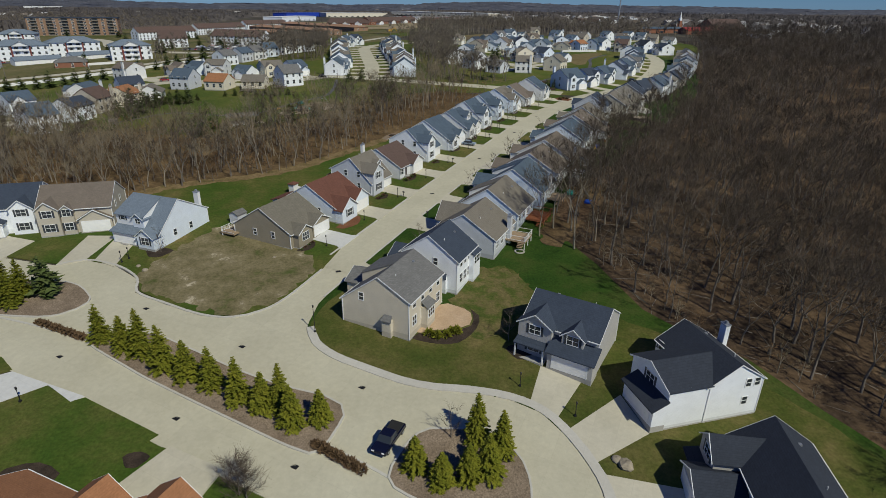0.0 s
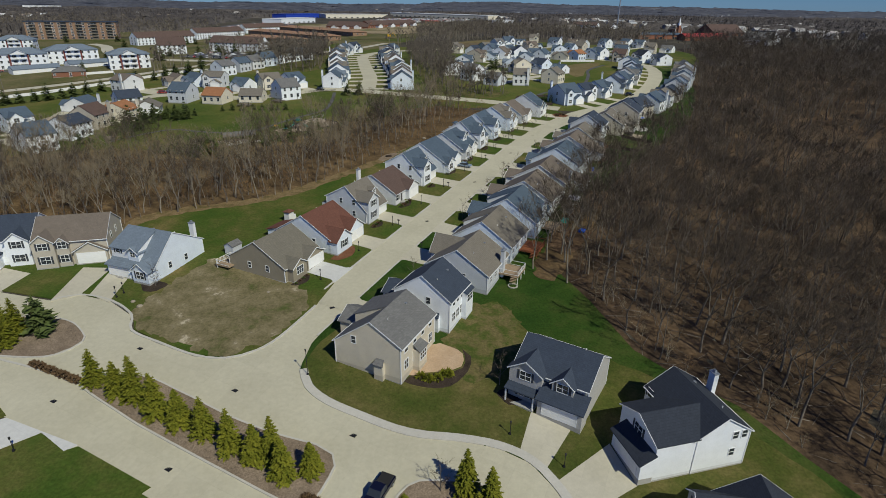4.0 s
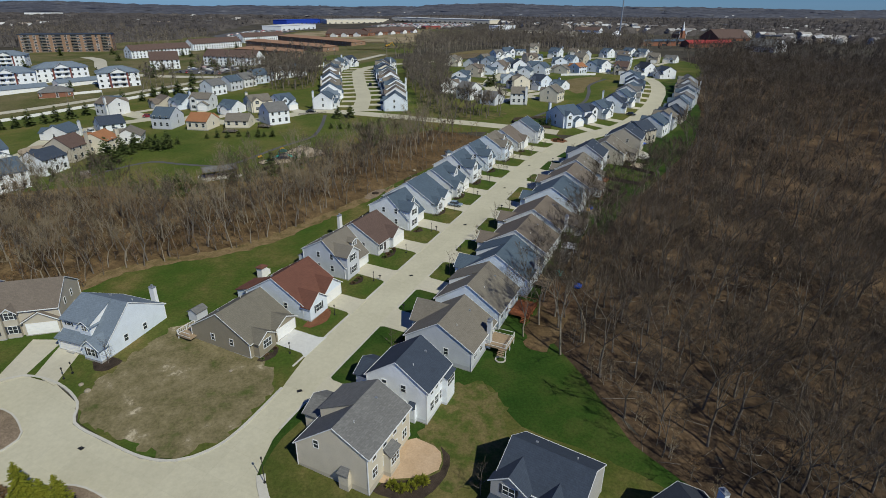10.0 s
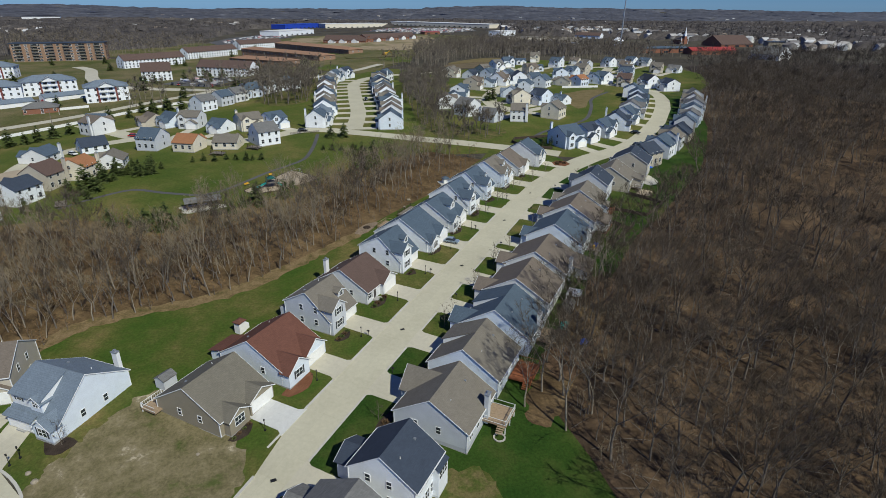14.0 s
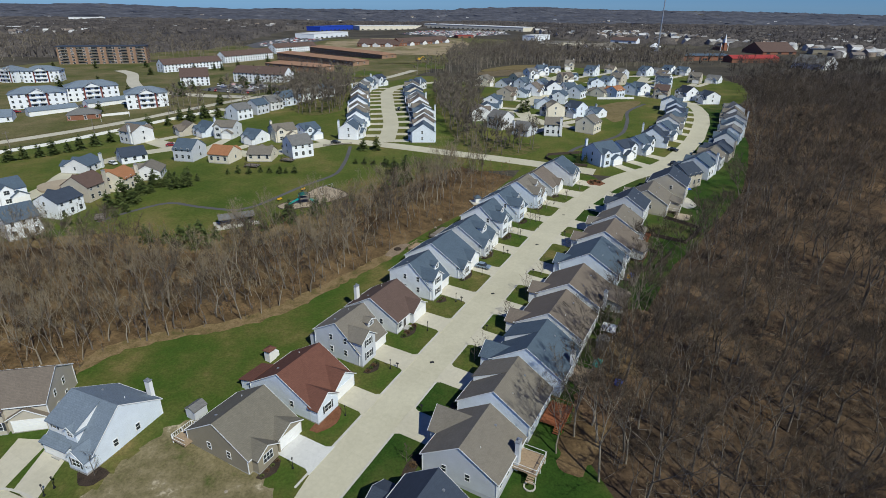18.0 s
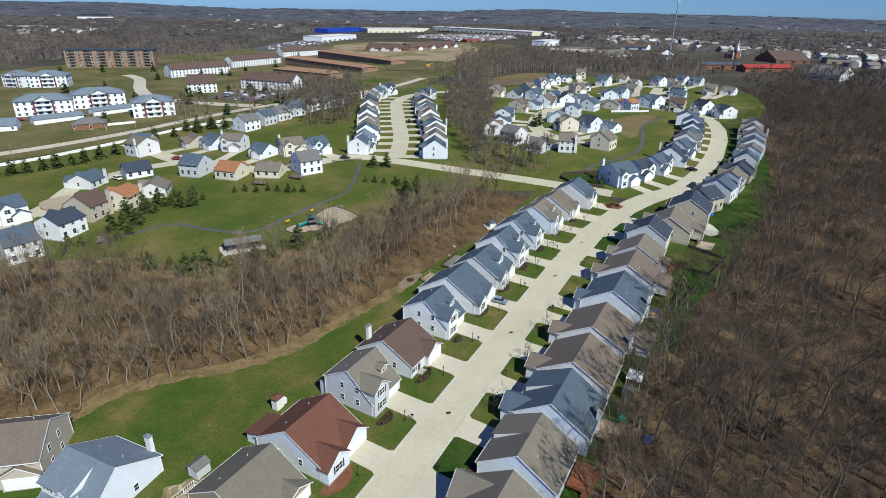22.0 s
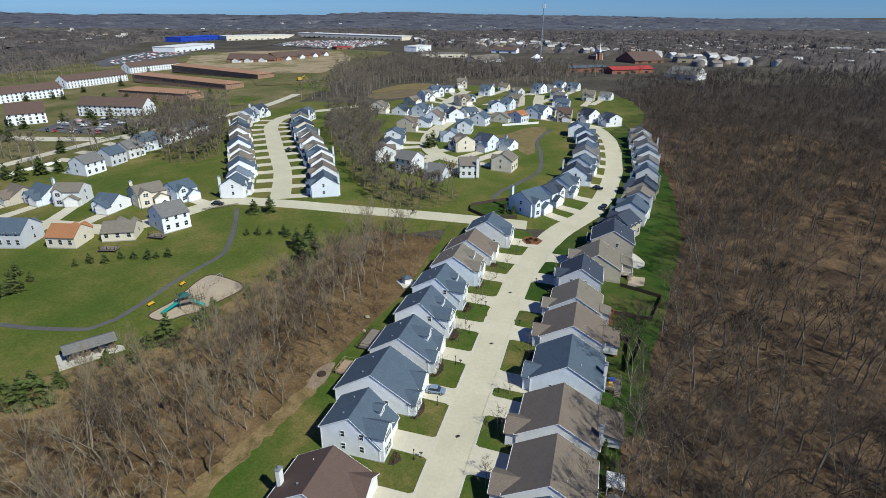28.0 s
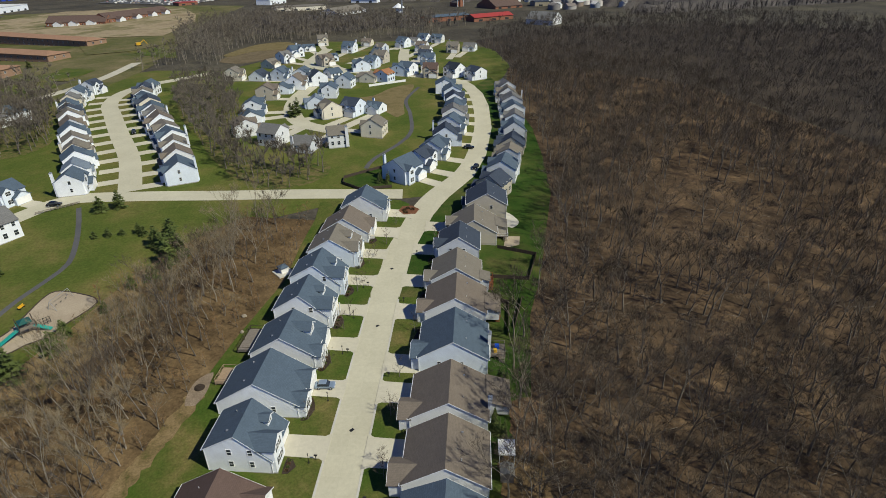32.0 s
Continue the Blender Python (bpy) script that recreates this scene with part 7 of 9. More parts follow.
# woods and roofs out to the horizon
CLEAR = [[(-460, 300), (-215, 300), (-120, 420), (-60, 560), (30, 640), (90, 900), (150, 1060), (120, 1420), (-300, 1580), (-430, 1350), (-350, 800), (-460, 640)],
         [(60, 760), (260, 640), (360, 560), (520, 700), (520, 860), (330, 960), (120, 1080), (60, 900)], [(-1300, 1700), (-1050, 1700), (-1000, 1820), (-1300, 1850)], [(-980, 1180), (-880, 1180), (-880, 1240), (-980, 1240)]]


def canopy(name, x0, x1, y0, y1, cell, amp, seed, label, mat, near_y=None):
    r = np.random.RandomState(seed)
    xs, ys = np.arange(x0, x1 + 1, cell), np.arange(y0, y1 + 1, cell)
    Xg, Yg = np.meshgrid(xs, ys)
    Xg = Xg + r.uniform(-0.45, 0.45, Xg.shape) * cell
    Yg = Yg + r.uniform(-0.45, 0.45, Yg.shape) * cell
    f = np.clip((np.hypot(Xg, Yg) - 1600) / 900, 0, 1)
    Zg = land(Xg, Yg) + f * (6 * np.sin(Xg / 430 + 1) * np.cos(Yg / 610) - 6) + np.clip((Yg - 3300) / 1500, 0, 1) ** 1.3 * (26 + 12 * np.sin(Xg / 700 + 0.5) + 6 * np.sin(Xg / 260))
    patch = np.sin(Xg / 83 + 1.3 * np.sin(Yg / 140)) + np.sin(Yg / 118 + Xg / 210) + r.normal(0, 0.5, Xg.shape)
    hh = np.where(patch > -1.2, 8 + r.uniform(-1, 1, Xg.shape) * amp, -3.0)
    for i in range(Xg.shape[0]):
        for j in range(Xg.shape[1]):
            if Yg[i, j] < 1700 and any(inside(c, Xg[i, j], Yg[i, j]) for c in CLEAR):
                hh[i, j] = -4
    if near_y:
        hh = np.where(Yg < near_y, -4, hh)
        hh[:, :2] = hh[:, -2:] = -4
        hh[-2:] = -4
    ni, nj = Xg.shape
    idx = np.arange(ni * nj).reshape(ni, nj)
    q = np.stack([idx[:-1, :-1], idx[:-1, 1:], idx[1:, 1:], idx[1:, :-1]], -1).reshape(-1, 4)
    me = raw_mesh(name, np.stack([Xg, Yg, Zg + hh], -1).reshape(-1, 3), np.concatenate([q[:, [0, 1, 2]], q[:, [0, 2, 3]]]), [mat])
    return tagged(new(name, me), label, "woods", "", "stuff")


# bare canopy of the middle distance, its browns greyed to imitate haze
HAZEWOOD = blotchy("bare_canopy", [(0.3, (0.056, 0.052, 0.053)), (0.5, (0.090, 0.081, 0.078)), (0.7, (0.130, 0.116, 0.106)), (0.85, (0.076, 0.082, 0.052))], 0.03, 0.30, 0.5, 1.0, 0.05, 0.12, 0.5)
# canopy at the horizon: the blue of distant haze is mixed into its base colour
FARHAZE = blotchy("far_hazed_canopy", [(0.3, (0.062, 0.068, 0.088)), (0.5, (0.086, 0.090, 0.110)), (0.75, (0.118, 0.120, 0.140))], 0.006, 0.05, 0.4, 1.0, 0.05, 0.1, 1.0)
drape("grass_west", [(-300, 645), (-262, 800), (-345, 880), (-420, 800), (-440, 650)], DRYFIELD, 0.3, 40, "rough pale grass behind the tall block", "lawn", skirt=0)
canopy("distant_woodland", -1750, 1750, 640, 1975, 14, 4.0, 41, "grey-brown bare woods between the suburbs, haze mixed into the grey", HAZEWOOD, 662)
canopy("horizon_woodland", -4200, 4200, 1900, 4700, 42, 7.0, 42, "wooded rises along the horizon, blue haze put into their colour", FARHAZE, 1990)
tr = scatter([(-700, 430), (-470, 470), (-470, 650), (-300, 660), (-280, 800), (-360, 860), (-520, 980), (-800, 900)], 15, 43) + scatter([(-480, 200), (-260, 190), (-215, 270), (-330, 270), (-420, 320), (-500, 330)], 14, 44, 0.6)
tr += scatter([(30, 640), (210, 640), (260, 640), (120, 760), (80, 860), (20, 700)], 11, 45) + scatter([(-170, 330), (-130, 380), (-90, 420), (-70, 470), (-95, 470), (-130, 430), (-180, 370)], 9, 46, 0.6) + scatter([(-150, 345), (-80, 395), (-66, 380), (-75, 350)], 9, 47, 0.5)
forest("outer_trees", tr, FARK, [PALEBARK, GREYTWIG], "bare trees about the apartments and roads", (0.75, 1.1), 48)

def tuft(seed, h=9.0, n=10):
    r = np.random.RandomState(seed)
    V, F = [], []
    for k in range(n):
        a, l = r.uniform(0, 6.28), r.uniform(0.5, 1.0)
        d = np.array([math.cos(a), math.sin(a), 0.0])
        s = np.array([-d[1], d[0], 0.0]) * 0.35
        o = len(V)
        z = h * r.uniform(0.1, 0.55)
        V.extend([d * 0.3 + s + [0, 0, z], d * 0.3 - s + [0, 0, z], d * h * 0.33 * r.uniform(0.4, 1.1) + [0, 0, min(h, z + h * l * 0.6)]])
        F.append((o, o + 1, o + 2))
    return np.array(V), np.array(F), np.ones(len(F), int)


tf = [p for p in scatter([(-1050, 640), (1050, 640), (1050, 1600), (-1050, 1600)], 10.5, 57) if not any(inside(c, *p) for c in CLEAR) and math.sin(p[0] / 83 + 1.3 * math.sin(p[1] / 140)) + math.sin(p[1] / 118 + p[0] / 210) > -1.2]
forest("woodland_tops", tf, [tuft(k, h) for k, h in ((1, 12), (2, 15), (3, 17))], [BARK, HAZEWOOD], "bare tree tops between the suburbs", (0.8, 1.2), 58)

ROOFTOWN, _nt, _b = start_mat("town_roofs", 0.85, 0, 0.2)
_r = ramp(_nt, _nt.nodes.new("ShaderNodeNewGeometry").outputs["Random Per Island"], [(0.0, (0.62, 0.62, 0.62)), (0.25, (0.42, 0.40, 0.38)), (0.5, (0.16, 0.15, 0.15)), (0.7, (0.30, 0.24, 0.19)), (0.85, (0.70, 0.70, 0.69)), (1.0, (0.12, 0.14, 0.18))])
_nt.links.new(mix(_nt, 1.0, _r, ramp(_nt, noise_of(_nt, 0.3, 3), [(0.3, (0.85,) * 3), (0.7, (1.1,) * 3)]), "MULTIPLY"), _b.inputs["Base Color"])


def town(name, spots, seed, label):
    """Far houses, too small to tell apart singly: gabled blocks."""
    r = np.random.RandomState(seed)
    VS, FS, o = [], [], 0
    for x, y in spots:
        w, d, h = r.uniform(9, 15), r.uniform(8, 11), r.uniform(4, 7)
        a = r.choice([0.2, 1.75]) + r.normal(0, 0.2)
        c, s = math.cos(a), math.sin(a)
        z = far_z(x, y)
        for pts, fs in ((((-w / 2, -d / 2, 0), (w / 2, -d / 2, 0), (w / 2, d / 2, 0), (-w / 2, d / 2, 0), (-w / 2, -d / 2, h), (w / 2, -d / 2, h), (w / 2, d / 2, h), (-w / 2, d / 2, h), (-w / 2, 0, h + 2.8), (w / 2, 0, h + 2.8)), ((0, 1, 5), (0, 5, 4), (2, 3, 7), (2, 7, 6), (1, 2, 6), (1, 6, 9), (1, 9, 5), (3, 0, 4), (3, 4, 8), (3, 8, 7))),
                        (((-w / 2 - 0.4, -d / 2 - 0.5, h - 0.2), (w / 2 + 0.4, -d / 2 - 0.5, h - 0.2), (w / 2 + 0.4, 0, h + 3), (-w / 2 - 0.4, 0, h + 3), (w / 2 + 0.4, d / 2 + 0.5, h - 0.2), (-w / 2 - 0.4, d / 2 + 0.5, h - 0.2)), ((0, 1, 2), (0, 2, 3), (3, 2, 4), (3, 4, 5)))):
            for p in pts:
                VS.append((x + p[0] * c - p[1] * s, y + p[0] * s + p[1] * c, z + p[2]))
            FS.extend([(f[0] + o, f[1] + o, f[2] + o) for f in fs])
            o += len(pts)
    me = raw_mesh(name, np.array(VS), np.array(FS), [ROOFTOWN])
    return tagged(new(name, me), label, "houses", "", "stuff")


town("suburb_beyond", scatter([(420, 760), (620, 700), (900, 900), (800, 1400), (480, 1300), (420, 1000)], 27, 51, 0.8) + scatter([(120, 1080), (420, 960), (480, 1300), (300, 1500), (130, 1420)], 28, 52, 0.7), 53, "scattered suburban roofs among trees")
town("suburb_far", scatter([(-1700, 1500), (1700, 1500), (2200, 3000), (-2200, 3000)], 105, 54, 0.6) + scatter([(-900, 1050), (-500, 1150), (-480, 1600), (-1200, 1650)], 36, 55, 0.8), 56, "pale roofs of far suburbs")

for k, (x, y) in enumerate(((-236, 420), (-205, 436), (-200, 440), (-188, 462), (-170, 462), (-158, 458), (-262, 400), (-275, 520), (-250, 548), (-240, 566), (-232, 602), (-215, 640), (-200, 560), (-176, 540), (-150, 520), (-128, 500), (-330, 480), (-300, 440), (-290, 470), (-350, 560), (-310, 575), (-388, 556), (-240, 690), (-222, 740), (-120, 560), (-132, 410), (-126, 402), (-212, 350))):
    conifer(x, y, PINE, 0.9 + 0.15 * (k % 3), k, "dark evergreen beside the apartment blocks", "apartment evergreens", k * 47)


# ---- small things ----
def ball_mesh(seed, r, mat, n=170, blade=0.32, squash=0.8):
    """A shrub: many small blades standing out of a rounded heap."""
    g = np.random.RandomState(seed)
    V, F = [], []
    for k in range(n):
        d = g.normal(0, 1, 3)
        d[2] = abs(d[2])
        d /= np.linalg.norm(d)
        p = d * r * g.uniform(0.55, 1.0) * np.array([1, 1, squash])
        t = np.cross(d, g.normal(0, 1, 3))
        t /= np.linalg.norm(t) + 1e-9
        o = len(V)
        V.extend([p - t * blade * 0.4, p + t * blade * 0.4, p + d * blade + g.normal(0, 0.08, 3)])
        F.append((o, o + 1, o + 2))
    return raw_mesh("shrub", np.array(V), np.array(F), [mat])


GREENSHRUB = [ball_mesh(k, 0.75, DARKNEEDLE) for k in (1, 2)]
BROWNSHRUB = [ball_mesh(k, 0.8, SHRUB, 190, 0.34) for k in (3, 4)]
GOLDSHRUB = [ball_mesh(k, 0.6, NEEDLE, 170, 0.34, 1.5) for k in (5, 6)]


def shrub(x, y, kinds, s, label, group, lift=0.2):
    o = new("shrub", kinds[int(abs(x * 7 + y * 3)) % 2])
    o.matrix_world = pose(x, y, hgt(x, y) + lift, 0, 0, (x * 37 + y * 91) % 360) @ Matrix.Diagonal((s, s, s, 1))
    return tagged(o, label, "shrub", group)


for k in range(11):
    t = k / 10
    shrub(-14.4 + 5.8 * t, 51.2 - 3.4 * t, BROWNSHRUB, 0.78 + 0.1 * (k % 3), "clipped russet-brown shrub of a low hedge", "hedge by the parking bay")
for k in range(13):
    t = k / 12
    shrub(-60.4 + 9.1 * t, 73.1 - 3.7 * t, BROWNSHRUB, 0.72 + 0.08 * (k % 3), "clipped russet-brown shrub of a low hedge", "hedge by the turning head")
for x, y in ((-1.6, 71.8), (-0.4, 71.3), (1.0, 71.6), (1.9, 72.4), (2.6, 72.6)):
    shrub(x, y, GOLDSHRUB, 1.1, "upright golden shrub beside a patio", "patio shrubs")

drape("patio", smooth_line([(-3.6, 72.4), (-0.2, 79.6), (2.6, 79.4), (4.9, 77.6), (4.6, 74.6), (2.6, 73.4), (-1, 73)], 1.2, True), PATIO, 0.26, 4, "tan stamped patio behind the corner house", "patio", skirt=0.1)
drape("mulch_bed", smooth_line([(4.8, 78.8), (6.2, 77), (5.6, 73.6), (2.8, 70.2), (-0.5, 69.8), (-4.2, 71), (-2.8, 72.5), (1.5, 72.9), (4.8, 74.3), (5.2, 77)], 1.2, True), MULCH, 0.235, 4, "dark mulch bed round a patio", "planting bed", skirt=0.06)


def bed(u0, u1, v0, v1, mat, label):
    pts = [st(u0, v0), st(u0 + 0.2, (v0 + v1) / 2), st((u0 + u1) / 2, v1), st(u1 - 0.3, (v0 + v1) / 2), st(u1, v0)]
    return drape("mulch_bed", smooth_line(pts, 1.0, True), mat, 0.24, 4, label, "planting bed", skirt=0.05)


bed(6.0, 13.2, -5.2, -2.2, REDMULCH, "russet mulch bed before a white porch")
for k, (a, b) in enumerate(((-5.6, -0.8), (22.6, 27.0), (35.8, 41.4), (51.6, 55), (63.4, 69.4), (76.8, 83), (90.8, 96), (103.8, 108.8), (117, 122.4), (130.8, 135))):
    f = bend(a)
    bed(a, b, -6.0 + f, -4.0 + f, MULCH, "dark mulch bed along a house front")
    for j in range(4):
        x, y = st(a + 0.8 + j * (b - a - 1.4) / 3, -5.4 + f)
        shrub(x, y, (GREENSHRUB, BROWNSHRUB)[(j + k) % 2], 0.42 + 0.16 * ((j * 3 + k) % 3), "low front-garden shrub by a house wall", "front shrubs", 0.22)
for k, (a, b) in enumerate(((4.5, 12), (20.6, 27), (34.6, 40.6), (48.6, 53.6), (61.6, 68.6), (84.6, 92.4), (103, 108.6), (116.4, 119.8), (120.8, 125.6), (133.4, 140))):
    f = bend(a)
    bed(a, b, 14.6 + f, 12.8 + f, MULCH, "dark mulch bed along a shaded house front")
    for j in range(3):
        x, y = st(a + 0.8 + j * (b - a - 1.4) / 2, 13.9 + f)
        shrub(x, y, (GREENSHRUB, BROWNSHRUB)[(j + k) % 2], 0.5 + 0.2 * ((j + k) % 3), "low front-garden shrub by a house wall", "front shrubs", 0.22)
drape("straw_strip", [(p.x + 1.2 * noise.noise((p.x * 0.45, p.y * 0.45, 2)), p.y + 1.2 * noise.noise((p.x * 0.45, p.y * 0.45, 8))) for p in smooth_line([(-70, 117), (-67, 122), (-63, 126), (-55, 130.6), (-46, 134.2), (-37, 140.6), (-29.5, 150.5), (-22, 161), (-15, 172), (-17.5, 173.5), (-25, 162), (-33, 152), (-40, 143), (-48, 137), (-57, 133.2), (-66, 129), (-70.5, 124)], 1.1, True)], ROUGHGRASS, 0.225, 6, "straw-brown strip of rough grass along the trees", "verge", skirt=0.05)
for k, (ua, ub, va, vb) in enumerate(((20, 34, 32.5, 38), (33, 47, 32, 39), (46, 61, 31.5, 39), (60, 72, 33.5, 39.5))):
    drape("yard_litter", [(p.x + 1.3 * noise.noise((p.x * 0.5, p.y * 0.5, k)), p.y + 1.3 * noise.noise((p.x * 0.5, p.y * 0.5, 7 + k))) for p in smooth_line([st(ua, va + 1.5), st((ua + ub) / 2, va), st(ub, va + 1), st(ub + 0.5, vb), st((ua + ub) / 2, vb + 1), st(ua, vb)], 0.9, True)], (DRYLITTER, LITTER)[k % 2], 0.216 + 0.004 * k, 6, "brown leaf litter spreading into a back garden", "ground", skirt=0.02)
drape("isle_bed", [st(u, v) for u, v in ((150.5, 3.6), (153, 1.6), (156.4, 2.4), (157.4, 5.4), (155, 8.2), (151.6, 7.2))], REDMULCH, 0.27, 4, "oval bed of dark red shrubs at the junction", "planting bed", skirt=0.1)
for u, v in ((152, 4), (153.5, 3.4), (155, 4.4), (154.4, 6)):
    x, y = st(u, v)
    shrub(x, y, BROWNSHRUB, 0.9, "dark red shrub in the oval bed", "shrubs of the oval bed")
for x, y, r in ((-52.2, 95.0, 2.3), (18.2, 70.6, 1.6), (-45.0, 45.5, 3.2), (-34.3, 48.6, 1.4), (12.0, 68.5, 2.2)):
    pts = [(x + r * math.cos(a) * (1 + 0.2 * math.sin(3 * a)), y + r * 0.8 * math.sin(a)) for a in np.linspace(0, 2 * math.pi, 14)[:-1]]
    drape("mulch_bed", pts, MULCH, 0.245, 4, "rounded dark mulch bed in a lawn", "planting bed", skirt=0.06)

# small bare garden trees
YARD = [(-51.8, 95.2), (10.2, 70.8), (20.8, 66.4), (22.6, 71.2), (1.5, 52.6)] + [st(u, v) for u, v in ((36.5, 11.2), (38.5, 12.0), (55, 10.8), (51, 13.2), (8.5, 12.6), (111, -2.2), (124, -1.5), (131, 0.8), (64, -4.6), (79.5, -3.8), (91, -3.4), (64.5, 12.0), (52.1, 11.5), (66, 10.8), (76.6, 11.2), (106.4, -3.1), (91.4, 12.8), (120, -2.5), (143, 2.0), (137, 14.5), (96, -3.0))]
single_trees("garden_tree", YARD, BUSHK, [BARK, TWIG], "small bare ornamental tree in a garden", "tree", "garden trees", 61, (0.7, 0.95))
single_trees("bare_shrub", [(-21.3, 44.6), (-20.3, 44.0)], [tree_arrays(81, 3.9, 16, 620, 3, 0.62, 0.03, 1.2, 0.05)], [BARK, TWIG], "large bare rounded shrub beside a driveway", "shrub", "", 62, (1.2, 1.3))
EDGE = [(27, 108), (30, 116), (33, 126), (38, 136), (35, 112), (42, 140), (26, 100), (31, 104), (47, 158), (51, 166), (58, 180), (44, 150)] + [st(u, v) for u, v in ((22, 33), (27, 34.5), (35, 33), (38.5, 35), (45.5, 34), (50, 32.5), (56, 35.5), (61, 34.5), (66, 36), (70, 35.5), (47, 37.5), (31, 36.5), (92, 38), (110, 43))]
single_trees("edge_tree", EDGE, NEARK, [PALEBARK, TWIG], "tall pale-barked bare tree standing on the lawn's edge", "tree", "lawn edge trees", 63, (0.8, 1.0))


# decks
def deck(x, y, heading, W, D, z, floor, rail, label, stairs=True):
    H = base("deck", x, y, hgt(x, y) + 0.1, heading, label, "deck", "garden decks")
    n = max(4, int(W / 0.6))
    for k in range(n):
        a = -W / 2 + W * k / n
        part("board", boxes((a + 0.008, a + W / n - 0.008, 0, D, z - 0.05, z)), floor, H)
    part("deck_frame", boxes((-W / 2, W / 2, 0, D, z - 0.28, z - 0.055)), floor, H)
    for sx in (-W / 2 + 0.1, 0, W / 2 - 0.1):
        part("post", boxes((sx - 0.07, sx + 0.07, D - 0.2, D - 0.06, -1.4, z + 1.0)), rail, H)
    for a in ((-W / 2, W / 2, D - 0.08, D - 0.03), (-W / 2, -W / 2 + 0.05, 0, D), (W / 2 - 0.05, W / 2, 0, D)):
        part("rail", boxes((a[0], a[1], a[2], a[3], z + 0.92, z + 1.0)), rail, H)
        part("rail", boxes((a[0], a[1], a[2], a[3], z + 0.12, z + 0.18)), rail, H)
    m = int(W / 0.4)
    for k in range(m + 1):
        a = -W / 2 + W * k / m
        part("baluster", boxes((a - 0.02, a + 0.02, D - 0.075, D - 0.035, z + 0.18, z + 0.92)), rail, H)
    if stairs:
        for k in range(4):
            part("step", boxes((W / 2 + 0.02 + 0.28 * k, W / 2 + 0.3 + 0.28 * k, D - 1.4, D - 0.2, z - 0.2 * (k + 1) - 0.06, z - 0.2 * (k + 1))), floor, H)
    return H


def row_deck(side, u, v, W, D, z, floor, rail, label, stairs=True):
    x, y = st(u, v)
    return deck(x, y, DIRS[side], W, D, z, floor, rail, label, stairs)


row_deck("R", 16.8, 28.2, 4.6, 4.0, 1.5, DECKWOOD, VINYL, "tan-floored garden deck with white railings")
row_deck("R", 29.6, 28.5, 6.0, 4.0, 0.9, REDWOOD, REDWOOD, "red-stained garden deck behind a house")
row_deck("R", 42.0, 29.6, 5.0, 3.4, 1.0, DECKWOOD, GREYWOOD, "plain timber garden deck behind a house")
row_deck("R", 86.0, 29.8, 4.2, 3.6, 0.8, GREYWOOD, GREYWOOD, "weathered deck with bright playthings")
row_deck("R", 100.5, 29.4, 5.0, 3.4, 0.9, REDWOOD, GREYWOOD, "brown garden deck behind a house")
row_deck("R", 113.5, 28.2, 4.4, 3.2, 0.9, REDWOOD, REDWOOD, "red-brown garden deck behind a house")
row_deck("R", 140.0, 33.0, 5.0, 3.4, 1.0, GREYWOOD, VINYL, "garden deck with white railings")
row_deck("L", 73.6, -22.2, 4.6, 3.4, 0.7, DECKWOOD, DECKWOOD, "pale timber deck behind a large house")
row_deck("L", 85.0, -20.4, 8.0, 4.2, 0.8, GREYWOOD, DARKWOOD, "weathered deck with a dark screen rail")
row_deck("L", -5.0, -19.8, 4.0, 3.2, 0.9, DECKWOOD, VINYL, "small deck with white railings beside a tan house")
deck(40.6, 63.0, 104.5, 4.6, 3.4, 0.8, REDWOOD, REDWOOD, "dark red deck behind the white house")
deck(22.5, 76.0, 151, 4.0, 3.0, 0.6, REDWOOD, REDWOOD, "small red-brown deck behind the blue-grey house")
for x, y, h in ((-125, 178, -60), (-112, 190, -60), (-70, 254, 160), (-82, 246, 170)):
    deck(x, y, h, 5, 3, 0.9, GREYWOOD, DARKWOOD, "grey timber deck behind a house near the park")


